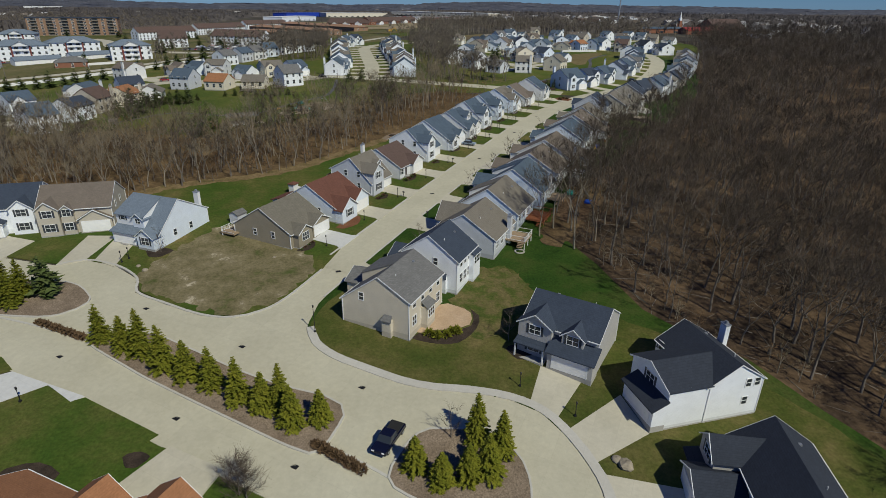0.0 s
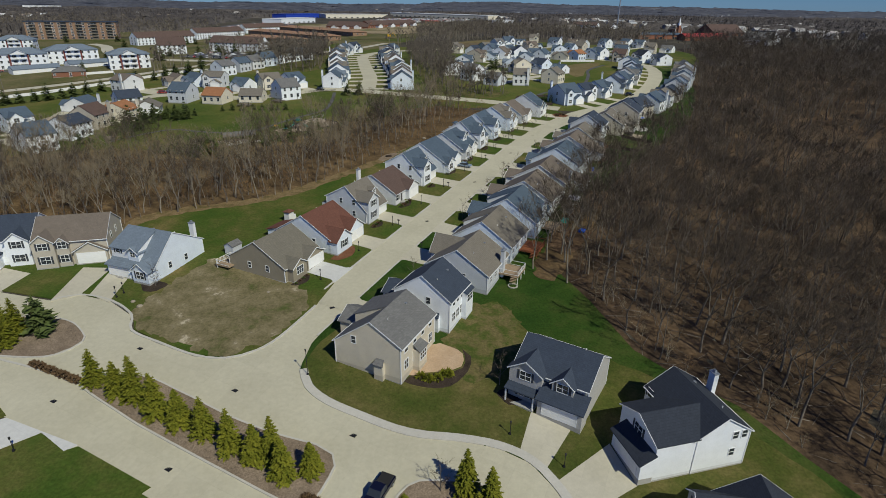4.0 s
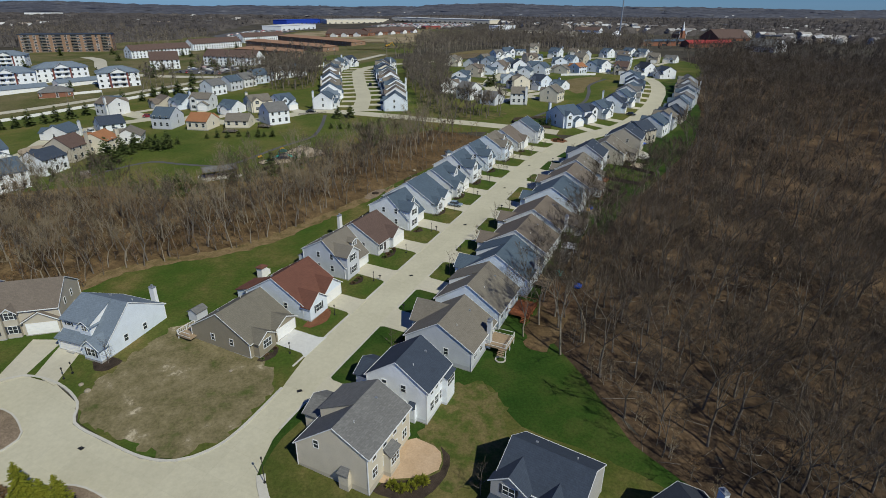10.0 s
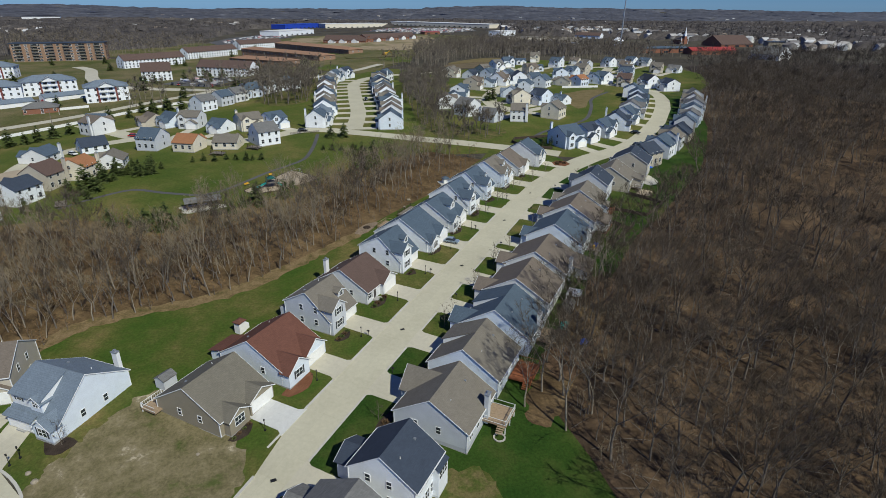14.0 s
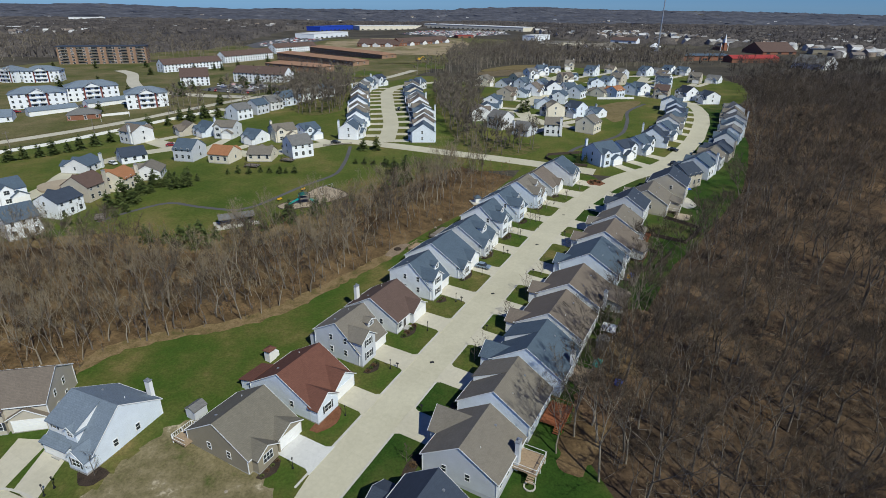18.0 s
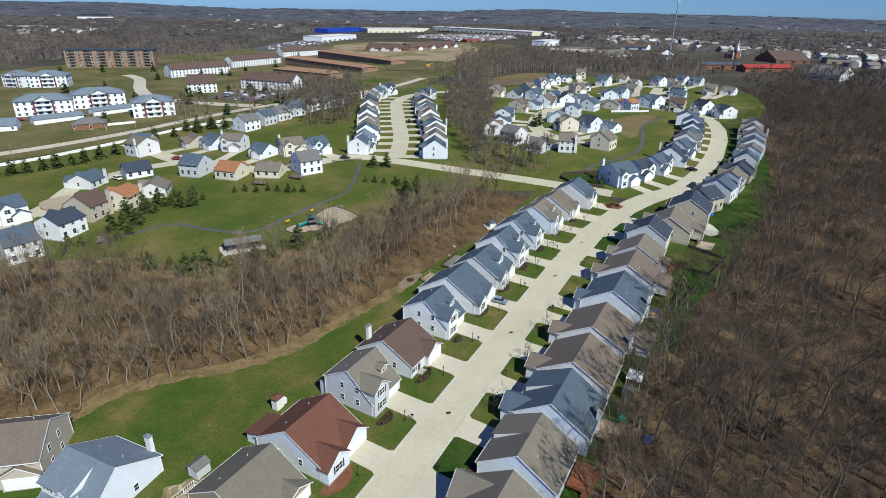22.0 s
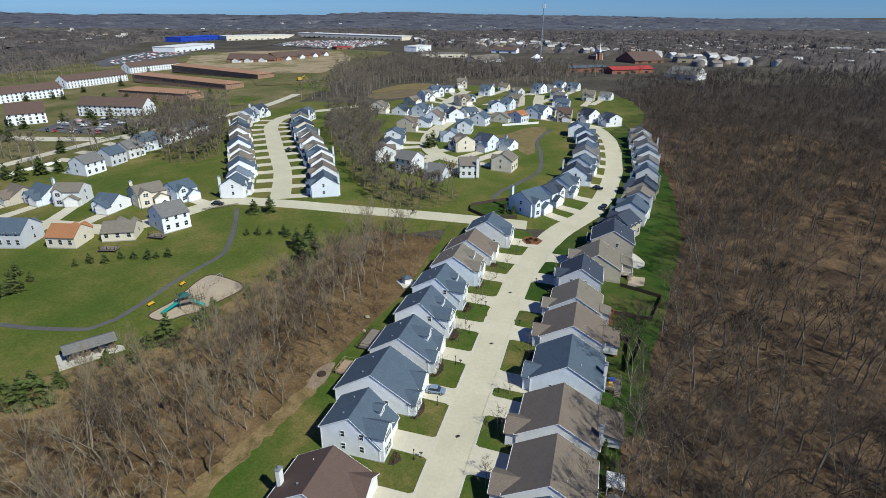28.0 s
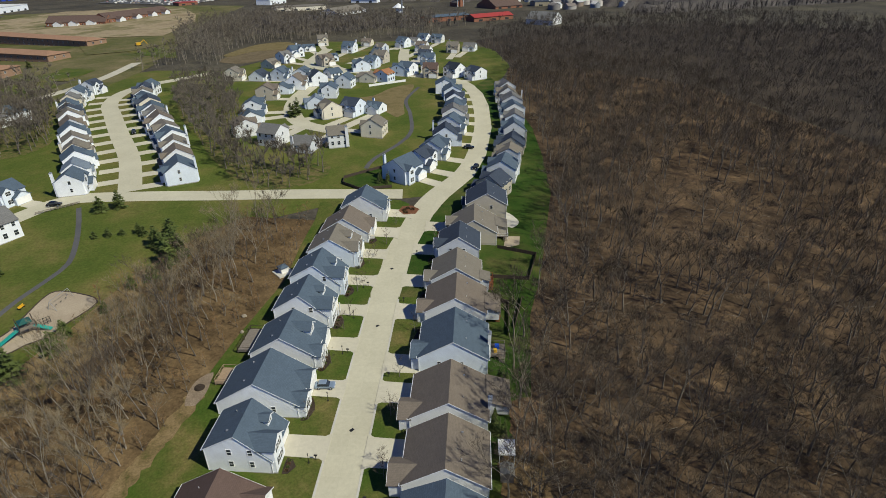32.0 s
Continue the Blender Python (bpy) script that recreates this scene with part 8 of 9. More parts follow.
# vehicles
def car(x, y, heading, paint, label, truck=False, L=4.5, W=1.8, lift=0.24, group=""):
    H = base("pickup_truck" if truck else "car", x, y, hgt(x, y) + lift, heading, label, "truck" if truck else "car", group)
    h1, h2 = (0.95, 1.75) if truck else (0.80, 1.45)
    bm = bmesh.new()
    prof = [(-L / 2, 0.35), (-L / 2 + 0.05, h1 - 0.12), (-L / 2 + 0.3, h1), (L / 2 - 0.15, h1 + (0.08 if truck else 0.05)), (L / 2, h1 - 0.1), (L / 2, 0.38)]
    a = [bm.verts.new((-W / 2, p, z)) for p, z in prof]
    b = [bm.verts.new((W / 2, p, z)) for p, z in prof]
    bm.faces.new(a)
    bm.faces.new(b[::-1])
    for k in range(len(prof)):
        bm.faces.new((a[k], b[k], b[(k + 1) % len(prof)], a[(k + 1) % len(prof)]))
    bmesh.ops.recalc_face_normals(bm, faces=bm.faces[:])
    bmesh.ops.bevel(bm, geom=[e for e in bm.edges], offset=0.06, segments=2, affect="EDGES")
    part("body", bm, paint, H)
    y0, y1 = (-L / 2 + 1.35, 0.55) if truck else (-L / 2 + 1.05, L / 2 - 0.45)
    s0, s1 = (0.55, 0.15) if truck else (0.65, 0.5)
    for nm, k0, mat, inset in (("cabin", 0.0, GLASS, 0.0), ("cab_roof", 1.0, paint, 0.0)):
        bm = bmesh.new()
        if nm == "cabin":
            lo, hi = [(-W / 2 + 0.06, y0, h1 - 0.02), (W / 2 - 0.06, y0, h1 - 0.02), (W / 2 - 0.06, y1, h1 - 0.02), (-W / 2 + 0.06, y1, h1 - 0.02)], [(-W / 2 + 0.2, y0 + s0, h2 - 0.06), (W / 2 - 0.2, y0 + s0, h2 - 0.06), (W / 2 - 0.2, y1 - s1, h2 - 0.06), (-W / 2 + 0.2, y1 - s1, h2 - 0.06)]
        else:
            lo, hi = [(-W / 2 + 0.19, y0 + s0 - 0.05, h2 - 0.07), (W / 2 - 0.19, y0 + s0 - 0.05, h2 - 0.07), (W / 2 - 0.19, y1 - s1 + 0.05, h2 - 0.07), (-W / 2 + 0.19, y1 - s1 + 0.05, h2 - 0.07)], [(-W / 2 + 0.26, y0 + s0 + 0.05, h2), (W / 2 - 0.26, y0 + s0 + 0.05, h2), (W / 2 - 0.26, y1 - s1 - 0.05, h2), (-W / 2 + 0.26, y1 - s1 - 0.05, h2)]
        lv, hv = [bm.verts.new(p) for p in lo], [bm.verts.new(p) for p in hi]
        bm.faces.new(hv)
        for k in range(4):
            bm.faces.new((lv[k], lv[(k + 1) % 4], hv[(k + 1) % 4], hv[k]))
        part(nm, bm, mat, H)
    if truck:
        part("bed_floor", boxes((-W / 2 + 0.14, W / 2 - 0.14, 0.7, L / 2 - 0.14, h1 + 0.075, h1 + 0.1)), RUBBER, H)
    for sx in (-1, 1):
        for yy in (-L / 2 + 0.85, L / 2 - 0.9):
            bm = bmesh.new()
            tube(bm, (sx * (W / 2 - 0.2), yy, 0.34), (sx * (W / 2 + 0.01), yy, 0.34), 0.34, 0.34, 14)
            w = part("wheel", bm, RUBBER, H)
            bm = bmesh.new()
            tube(bm, (sx * (W / 2), yy, 0.34), (sx * (W / 2 + 0.025), yy, 0.34), 0.2, 0.2, 10)
            part("rim", bm, STEEL, w)
        part("headlight", boxes((sx * (W / 2 - 0.32) - 0.17, sx * (W / 2 - 0.32) + 0.17, -L / 2 - 0.015, -L / 2 + 0.05, h1 - 0.3, h1 - 0.16)), TRIM, H)
        part("tail_light", boxes((sx * (W / 2 - 0.2) - 0.12, sx * (W / 2 - 0.2) + 0.12, L / 2 - 0.03, L / 2 + 0.015, h1 - 0.34, h1 - 0.14)), REDBAND, H)
    return H


NAVYPAINT = plain("navy_paint", (0.008, 0.010, 0.030), 0.25, 0.2, 0.5, 0.05)
SILVERBLUE = plain("silver_blue_paint", (0.30, 0.38, 0.48), 0.3, 0.4, 0.5, 0.05)
BLACKPAINT = plain("black_paint", (0.012, 0.012, 0.014), 0.25, 0.2, 0.5, 0.05)
REDPAINT = plain("red_paint", (0.40, 0.02, 0.015), 0.3, 0.1, 0.5, 0.05)
WHITEPAINT = plain("white_paint", (0.72, 0.72, 0.72), 0.3, 0.0, 0.5, 0.05)
car(-5.9, 51.9, -23, NAVYPAINT, "glossy navy pickup truck parked in the bay", True, 5.4, 1.95, 0.12)
x, y = st(72.4, -3.4)
car(x, y, DIRS["L"] + 4, SILVERBLUE, "silver-blue hatchback on a driveway", L=4.1, W=1.75)
for x, y, h, pt, lb in ((-57.5, 280.5, 80, BLACKPAINT, "black van beside a row of posts"), (-38.5, 352, 5, BLACKPAINT, "black car at the kerb"), (92.5, 284, 60, BLACKPAINT, "black car on a driveway"), (121.5, 361, 70, WHITEPAINT, "white car on a driveway"), (-131, 275, 100, REDPAINT, "red car on the side street"), (-76, 282, 30, SILVERBLUE, "pale car before a garage"), (86, 263, -40, BLACKPAINT, "dark car on a driveway"), (-141, 247, 60, WHITEPAINT, "white car on a driveway")):
    car(x, y, h, pt, lb, lift=0.28)
PK = [WHITEPAINT, BLACKPAINT, SILVERBLUE, NAVYPAINT, REDPAINT]
for k in range(14):
    x, y = ((-186 + 5.5 * (k % 7), 452 - 2.2 * (k % 7)) if k < 7 else (-182 + 5.5 * (k % 7), 428 - 2.4 * (k % 7)))
    if k not in (3, 9):
        car(x, y, 20, PK[(k * 3) % 5], "parked car on the apartments' car park", lift=0.55, group="cars by the apartments")
for k in range(12):
    x, y = -262 + 4.2 * k, 343 + 2.6 * k
    if k % 4 != 1:
        car(x + (k % 2) * 9 - 4, y + (k % 2) * 6 - 4, 120, PK[(k * 2) % 5], "parked car between the white blocks", lift=0.55, group="cars by the white blocks")
V_, F_, o_ = [], [], 0
rg = np.random.RandomState(91)
for k in range(220):
    x, y = rg.uniform(-130, 60), rg.uniform(1080, 1330)
    if inside([(-160, 1235), (-122, 1360), (60, 1300), (66, 1180), (-30, 1060)], x, y):
        z = far_z(x, y) + 0.6
        for p in ((-2.2, -0.9, 0), (2.2, -0.9, 0), (2.2, 0.9, 0), (-2.2, 0.9, 0), (-1.6, -0.8, 1.5), (1.3, -0.8, 1.5), (1.3, 0.8, 1.5), (-1.6, 0.8, 1.5)):
            V_.append((x + p[0], y + p[1], z + p[2]))
        for f in ((0, 1, 5), (0, 5, 4), (1, 2, 6), (1, 6, 5), (2, 3, 7), (2, 7, 6), (3, 0, 4), (3, 4, 7), (4, 5, 6), (4, 6, 7)):
            F_.append(tuple(o_ + j for j in f))
        o_ += 8
tagged(new("parked_cars", raw_mesh("parked_cars", np.array(V_), np.array(F_), [ROOFTOWN])), "many parked cars before the far shops", "cars", "", "stuff")


# street furniture
def lamp_post(x, y, h, label, group):
    H = base("street_lamp", x, y, hgt(x, y) + 0.18, 0, label, "street lamp", group)
    bm = bmesh.new()
    tube(bm, (0, 0, 0), (0, 0, h), 0.055, 0.04, 8)
    part("pole", bm, IRON, H)
    part("lantern", boxes((-0.09, 0.09, -0.09, 0.09, h, h + 0.3)), IRON, H)
    bm = bmesh.new()
    tube(bm, (0, 0, h + 0.3), (0, 0, h + 0.42), 0.15, 0.03, 8)
    part("cap", bm, IRON, H)
    part("foot", boxes((-0.14, 0.14, -0.14, 0.14, -0.2, 0.25)), IRON, H)


def mailbox(x, y, heading):
    H = base("mailbox", x, y, hgt(x, y) + 0.2, heading, "black mailbox on a post at the kerb", "mailbox", "kerbside mailboxes")
    part("post", boxes((-0.05, 0.05, -0.05, 0.05, -0.2, 1.05)), IRON, H)
    bm = boxes((-0.12, 0.12, -0.28, 0.28, 1.05, 1.3))
    bmesh.ops.bevel(bm, geom=[e for e in bm.edges if e.verts[0].co.z > 1.25 and e.verts[1].co.z > 1.25], offset=0.08, segments=2, affect="EDGES")
    part("box", bm, IRON, H)


lamp_post(-18.6, 71.9, 4.2, "black street lamp on the corner lawn", "street lamps")
for u, v in ((16.2 - 4.4, -2.0), (26.2, -2.0), (40.8, -2.0), (54.2, -2.0), (68.8, -2.0), (82.6, -2.0), (95.4, -2.0), (108.2, -2.0), (-1.4, -2.2)):
    x, y = st(u, v)
    lamp_post(x, y, 1.9, "short black garden lamp beside a driveway", "garden lamps")
for x, y in ((-56.4, 92.6), (17.2, 56.5), (10.8, 61.5), (-52.6, 57.0), (-57.0, 91.2)):
    lamp_post(x, y, 1.9, "short black garden lamp beside a driveway", "garden lamps")
for u in (27.0, 54.9, 82.9, 109.0):
    x, y = st(u, -0.9)
    mailbox(x, y, DIRS["L"])
for u in (19.4, 47.4, 76.3, 103, 126):
    x, y = st(u, 9.0 + bend(u))
    mailbox(x, y, DIRS["R"])
for k, (x, y, lf) in enumerate(((-52.8, 65.6, 0.12), (-32.2, 54.8, 0.12), (-16.2, 48.2, 0.12), (-10.2, 60.7, 0.105), (-28.4, 68.4, 0.105), (-46.2, 77.2, 0.105), (-18.0, 89.4, 0.16)) + tuple((*st(u, 4.0), 0.16) for u in (32, 62, 93, 118))):
    D1 = base("drain_cover", x, y, hgt(x, y) + lf, 24 if k > 5 else -27, "cast iron drain cover set in the street", "drain cover", "drain covers")
    part("cover_frame", boxes((-0.42, 0.42, -0.3, 0.3, -0.02, 0.012)), IRON, D1)
    for j in range(4):
        part("bar", boxes((-0.36, 0.36, -0.24 + 0.14 * j, -0.16 + 0.14 * j, 0.012, 0.03)), IRON, D1)

# rocks, bins and odds
for k, (x, y, s) in enumerate(((21.6, 49.2, 0.9), (20.7, 50.0, 0.6), (-6.0, 190.0, 0.5), (-5.0, 196.0, 0.6), (st(-9.5, -8)[0], st(-9.5, -8)[1], 0.3), (-51.6, 88.4, 0.5), (-53.4, 89.8, 0.4))):
    bm = bmesh.new()
    bmesh.ops.create_icosphere(bm, subdivisions=2, radius=s)
    for v in bm.verts:
        v.co *= 1 + 0.28 * noise.noise(v.co * 1.7 + Vector((k, 0, 0)))
        v.co.z *= 0.6
    o = finish(bm, "boulder", ROCK)
    o.matrix_world = pose(x, y, hgt(x, y) + 0.2 + s * 0.25)
    tagged(o, "weathered garden boulder in the grass", "boulder", "boulders")
TR = base("fire_ring", -15.4, 174.8, hgt(-15.4, 174.8) + 0.2, 0, "round black fire ring on a pale gravel patch", "fire pit")
bm = bmesh.new()
tube(bm, (0, 0, 0), (0, 0, 0.25), 1.05, 0.95, 18)
part("ring", bm, MULCH, TR)
drape("gravel_patch", smooth_line([(-18.2, 170.6), (-17.4, 174.6), (-15.4, 177.6), (-12.6, 178.6), (-13.2, 176), (-14.2, 173), (-16.4, 170)], 1.2, True), GRAVEL, 0.24, 4, "pale gravel patch round a fire ring", "gravel", skirt=0.06)
x, y = 6.4, 212.5
PD = base("pump_house", x, y, hgt(x, y) + 0.15, 20, "small white pump house on a concrete slab", "pump house")
part("slab", boxes((-2.2, 2.2, -2.2, 2.2, -0.3, 0.15)), KERBMAT, PD)
part("body", boxes((-0.9, 0.9, -0.9, 0.9, 0.15, 2.0)), VINYL, PD)
bm = bmesh.new()
hip(bm, -0.9, 0.9, -0.9, 0.9, 2.0, 0.6, 0.3)
part("roof", bm, ROOFS["slate"], PD)
# chimney-like white box, put up as a free-standing piece behind the house
PH = base("playhouse", -34.1, 124.6, hgt(-34.1, 124.6) + 0.2, DIRS["L"], "tall white chimney-like box with a red-brown cap", "playhouse")
part("wall", boxes((-0.85, 0.85, -0.7, 0.7, -0.2, 2.6)), VINYL, PH)
bm = bmesh.new()
hip(bm, -0.85, 0.85, -0.7, 0.7, 2.6, 0.5, 0.2)
part("roof", bm, ROOFS["red"], PH)
part("side_box", boxes((0.87, 1.9, -0.5, 0.6, -0.2, 1.2)), VINYL, PH)
# round planter ring on the lawn, tarp and sandpit
for x, y in (st(13.6, 31.5), (18.8, 88.0 - 18)):
    R1 = base("planter_ring", x, y, hgt(x, y) + 0.22, 0, "pale stone ring round a garden bed", "planter")
    bm = bmesh.new()
    n = 24
    for k in range(n):
        a0, a1 = 2 * math.pi * k / n, 2 * math.pi * (k + 1) / n - 0.03
        v = [bm.verts.new((r * math.cos(a), r * math.sin(a), z)) for z in (0, 0.18) for a, r in ((a0, 0.75), (a1, 0.75), (a1, 0.98), (a0, 0.98))]
        for f in ((3, 2, 1, 0), (4, 5, 6, 7), (0, 1, 5, 4), (1, 2, 6, 5), (2, 3, 7, 6), (3, 0, 4, 7)):
            bm.faces.new([v[j] for j in f])
    tagged(part("stone_ring", bm, KERBMAT, R1), "", "", "", "stuff")
for u, v, w, d, h, m, lb, nm in ((58.4, 32.5, 3.2, 2.6, 2.3, VINYL, "white garden canopy on posts", "garden_canopy"), (-0.6, -24.6, 2.6, 2.2, 2.0, WALLS["grey"], "small grey siding shed beside a white-railed deck", "garden_shed"), (54.0, 32.4, 2.4, 2.2, 2.0, GREYWOOD, "small grey garden shed with gable roof", "garden_shed"), (70.4, 30.4, 1.8, 1.4, 0.7, BLUEPLASTIC, "blue plastic paddling tub", "tub"), (44.2, 38.0, 1.8, 1.4, 0.5, BLUEPLASTIC, "crumpled blue tarpaulin on the ground", "tarpaulin"), (48.0, 33.0, 2.6, 1.4, 0.5, TEAL, "green plastic sandpit on the lawn", "sandpit"), (86.6, 31.6, 0.9, 0.9, 0.9, BLUEPLASTIC, "blue plastic toy on a deck", "toy"), (85.2, 31.2, 0.7, 0.7, 0.8, YELLOW, "yellow plastic toy on a deck", "toy")):
    x, y = st(u, v)
    Q = base(nm, x, y, hgt(x, y) + (0.2 if nm != "toy" else 0.95), DIRS["R"], lb, nm.replace("_", " "))
    if nm == "garden_canopy":
        for sx in (-1, 1):
            for sy in (-1, 1):
                part("post", boxes((sx * w / 2 - 0.06, sx * w / 2 + 0.06, sy * d / 2 - 0.06, sy * d / 2 + 0.06, -0.2, h)), m, Q)
        bm = bmesh.new()
        hip(bm, -w / 2, w / 2, -d / 2, d / 2, h, 0.25, 0.2)
        part("cover", bm, m, Q)
    elif nm == "garden_shed":
        bm = bmesh.new()
        prism_x(bm, -w / 2, w / 2, -d / 2, d / 2, 0, h, h + 0.6)
        part("wall", bm, m, Q)
        bm = bmesh.new()
        gable_x(bm, -w / 2, w / 2, -d / 2, d / 2, h, 0.55, 0.15)
        part("roof", bm, ROOFS["grey"], Q)
    else:
        bm = boxes((-w / 2, w / 2, -d / 2, d / 2, 0, h))
        bmesh.ops.subdivide_edges(bm, edges=bm.edges[:], cuts=2, use_grid_fill=True)
        for v_ in bm.verts:
            v_.co += Vector((noise.noise(v_.co * 2), noise.noise(v_.co * 2 + Vector((9, 0, 0))), 0.4 * noise.noise(v_.co * 2 + Vector((0, 9, 0))))) * 0.18
        part("shell", bm, m, Q)


# fences
def fence(name, pts, h, mat, label, solid=True, gap=2.4):
    H = base(name, pts[0][0], pts[0][1], 0, 0, label, "fence")
    o = Vector((pts[0][0], pts[0][1], 0))
    for a, b in zip(pts, pts[1:]):
        L = (Vector(b) - Vector(a)).length
        n = max(1, int(L / gap))
        for k in range(n):
            p, q = [Vector(a).lerp(Vector(b), t / n) for t in (k, k + 1)]
            zp, zq = hgt(*p) + 0.1, hgt(*q) + 0.1
            d = (q - p).normalized() * 0.05
            nn = Vector((-d.y, d.x)) * 0.8
            part("post", boxes((p.x - o.x - 0.06, p.x - o.x + 0.06, p.y - o.y - 0.06, p.y - o.y + 0.06, zp - 0.3, zp + h + 0.08)), mat, H)
            for z0, z1 in ((0.15, h),) if solid else ((0.3, 0.42), (0.75, 0.87), (h - 0.15, h - 0.03)):
                bm = bmesh.new()
                c = [bm.verts.new((e.x + s * nn.x - o.x, e.y + s * nn.y - o.y, z + zz)) for zz in (z0, z1) for e, z, s in ((p, zp, -1), (q, zq, -1), (q, zq, 1), (p, zp, 1))]
                for f in ((3, 2, 1, 0), (4, 5, 6, 7), (0, 1, 5, 4), (1, 2, 6, 5), (2, 3, 7, 6), (3, 0, 4, 7)):
                    bm.faces.new([c[j] for j in f])
                bmesh.ops.recalc_face_normals(bm, faces=bm.faces[:])
                part("panel" if solid else "rail", bm, mat, H)


fence("garden_fence", [st(116, 28), st(116, 41), st(129, 44), st(132, 33)], 1.2, DARKWOOD, "dark timber fence round a back garden", True)
fence("garden_fence", [st(95, 36), st(107, 38.5)], 1.2, DARKWOOD, "dark timber fence between back gardens", True)
fence("garden_fence", [(53.5, 267), (51, 274), (36, 269), (34.5, 264), (39, 256.8), (50, 255.6)], 1.2, DARKWOOD, "dark fence round a corner garden", True)
fence("post_row", [(-62, 275.5), (-50, 279.5)], 0.7, GREYWOOD, "low timber guard rail beside the street", False, 2.0)
fence("white_fence", [(-212, 250), (-190, 275), (-172, 305), (-158, 330), (-142, 352)], 1.5, VINYL, "long white vinyl fence along the through road", True, 5.0)
fence("white_fence", [(80, 396), (92, 399), (104, 402)], 1.4, VINYL, "white vinyl fence behind far houses", True, 4.0)
fence("white_fence", [(-196, 326), (-204, 338), (-192, 346), (-186, 336)], 1.5, VINYL, "white fence round a pool yard", True, 4.0)

# park shelter and playground
S = base("picnic_shelter", -66.8, 189.6, hgt(-66.8, 189.6) + 0.1, 30, "open picnic shelter with a grey gable roof", "shelter")
part("floor", boxes((-6.6, 6.2, -3.8, 2.8, -0.6, 0.12)), KERBMAT, S)
for sx in (-4.6, -1.5, 1.5, 4.6):
    for sy in (-1.9, 1.9):
        part("post", boxes((sx - 0.12, sx + 0.12, sy - 0.12, sy + 0.12, 0.12, 2.6)), DARKWOOD, S)
bm = bmesh.new()
gable_x(bm, -5.1, 5.1, -2.1, 2.1, 2.5, 0.42, 0.35)
part("roof", bm, ROOFS["grey"], S)
for k in range(4):
    tb = base("picnic_table", 0, 0, 0, 0, "timber picnic table under the shelter", "table", "picnic tables")
    p = S.matrix_world @ Vector((-3.6 + 2.4 * k, -1.0, 0.12))
    tb.matrix_world = pose(p.x, p.y, p.z, 0, 0, 30)
    part("tabletop", boxes((-0.9, 0.9, -0.38, 0.38, 0.7, 0.76)), GREYWOOD, tb)
    for s in (-1, 1):
        part("bench", boxes((-0.9, 0.9, s * 0.7 - 0.14, s * 0.7 + 0.14, 0.42, 0.47)), GREYWOOD, tb)
        part("leg", boxes((s * 0.6 - 0.05, s * 0.6 + 0.05, -0.7, 0.7, 0, 0.7)), GREYWOOD, tb)
P1 = base("play_tower", -51.0, 207.8, hgt(-51.0, 207.8) + 0.15, 25, "teal and green climbing frame with slides", "playground")
for sx in (-1.6, 1.6):
    for sy in (-1.6, 1.6):
        part("post", boxes((sx - 0.09, sx + 0.09, sy - 0.09, sy + 0.09, -0.1, 3.4)), DARKWOOD, P1)
part("platform", boxes((-1.7, 1.7, -1.7, 1.7, 1.5, 1.62)), GREYWOOD, P1)
bm = bmesh.new()
hip(bm, -1.2, 0.9, -1.2, 0.9, 3.1, 0.6, 0.25)
part("roof", bm, plain("dark_teal_panel", (0.015, 0.09, 0.08), 0.5), P1)
for dx, dy, L in ((-1, -0.3, 4.6), (0.9, -0.7, 3.2)):
    d = Vector((dx, dy, 0)).normalized()
    s = Vector((-d.y, d.x, 0)) * 0.55
    bm = bmesh.new()
    a, b = d * 1.7 + Vector((0, 0, 1.7)), d * (1.7 + L) + Vector((0, 0, 0.3))
    v = [bm.verts.new(p) for p in (a - s, a + s, b + s, b - s)]
    w = [bm.verts.new(p - Vector((0, 0, 0.15))) for p in (a - s, a + s, b + s, b - s)]
    bm.faces.new(v)
    bm.faces.new(w[::-1])
    for k in range(4):
        bm.faces.new((v[k], w[k], w[(k + 1) % 4], v[(k + 1) % 4]))
    part("slide", bm, TEAL, P1, "bright teal slide")
for k in range(5):
    bm = bmesh.new()
    tube(bm, (1.8 + 0.7 * k, -1.2 + 0.35 * k, -0.1), (1.8 + 0.7 * k, -1.2 + 0.35 * k, 2.6 - 0.2 * k), 0.06, 0.06, 6)
    part("pole", bm, IRON, P1)
for za, zb in ((2.4, 1.7), (1.6, 1.1), (0.9, 0.6)):
    bm = bmesh.new()
    tube(bm, (1.7, -1.2, za), (4.7, 0.25, zb), 0.05, 0.05, 6)
    part("climbing_bar", bm, IRON, P1)
part("side_panel", boxes((-1.75, -1.65, -1.5, 1.5, 1.65, 2.4)), TEAL, P1)
ribbon("play_edging", PLAY + PLAY[:1], 0.14, DARKWOOD, 0.26, "dark timber edging round the playground sand", "edging", skirt=0.2)
SW = base("swing_set", -46.0, 217.6, hgt(-46.0, 217.6) + 0.15, 60, "steel swing frame on the sand", "playground")
bm = bmesh.new()
tube(bm, (-3, 0, 2.4), (3, 0, 2.4), 0.06, 0.06, 6)
part("top_bar", bm, STEEL, SW)
for sx in (-3, 3):
    for sy in (-1, 1):
        bm = bmesh.new()
        tube(bm, (sx, 0, 2.4), (sx, sy * 1.1, -0.1), 0.05, 0.05, 6)
        part("leg", bm, STEEL, SW)
for sx in (-1.6, 0, 1.6):
    part("swing_seat", boxes((sx - 0.22, sx + 0.22, -0.12, 0.12, 0.5, 0.54)), RUBBER, SW)
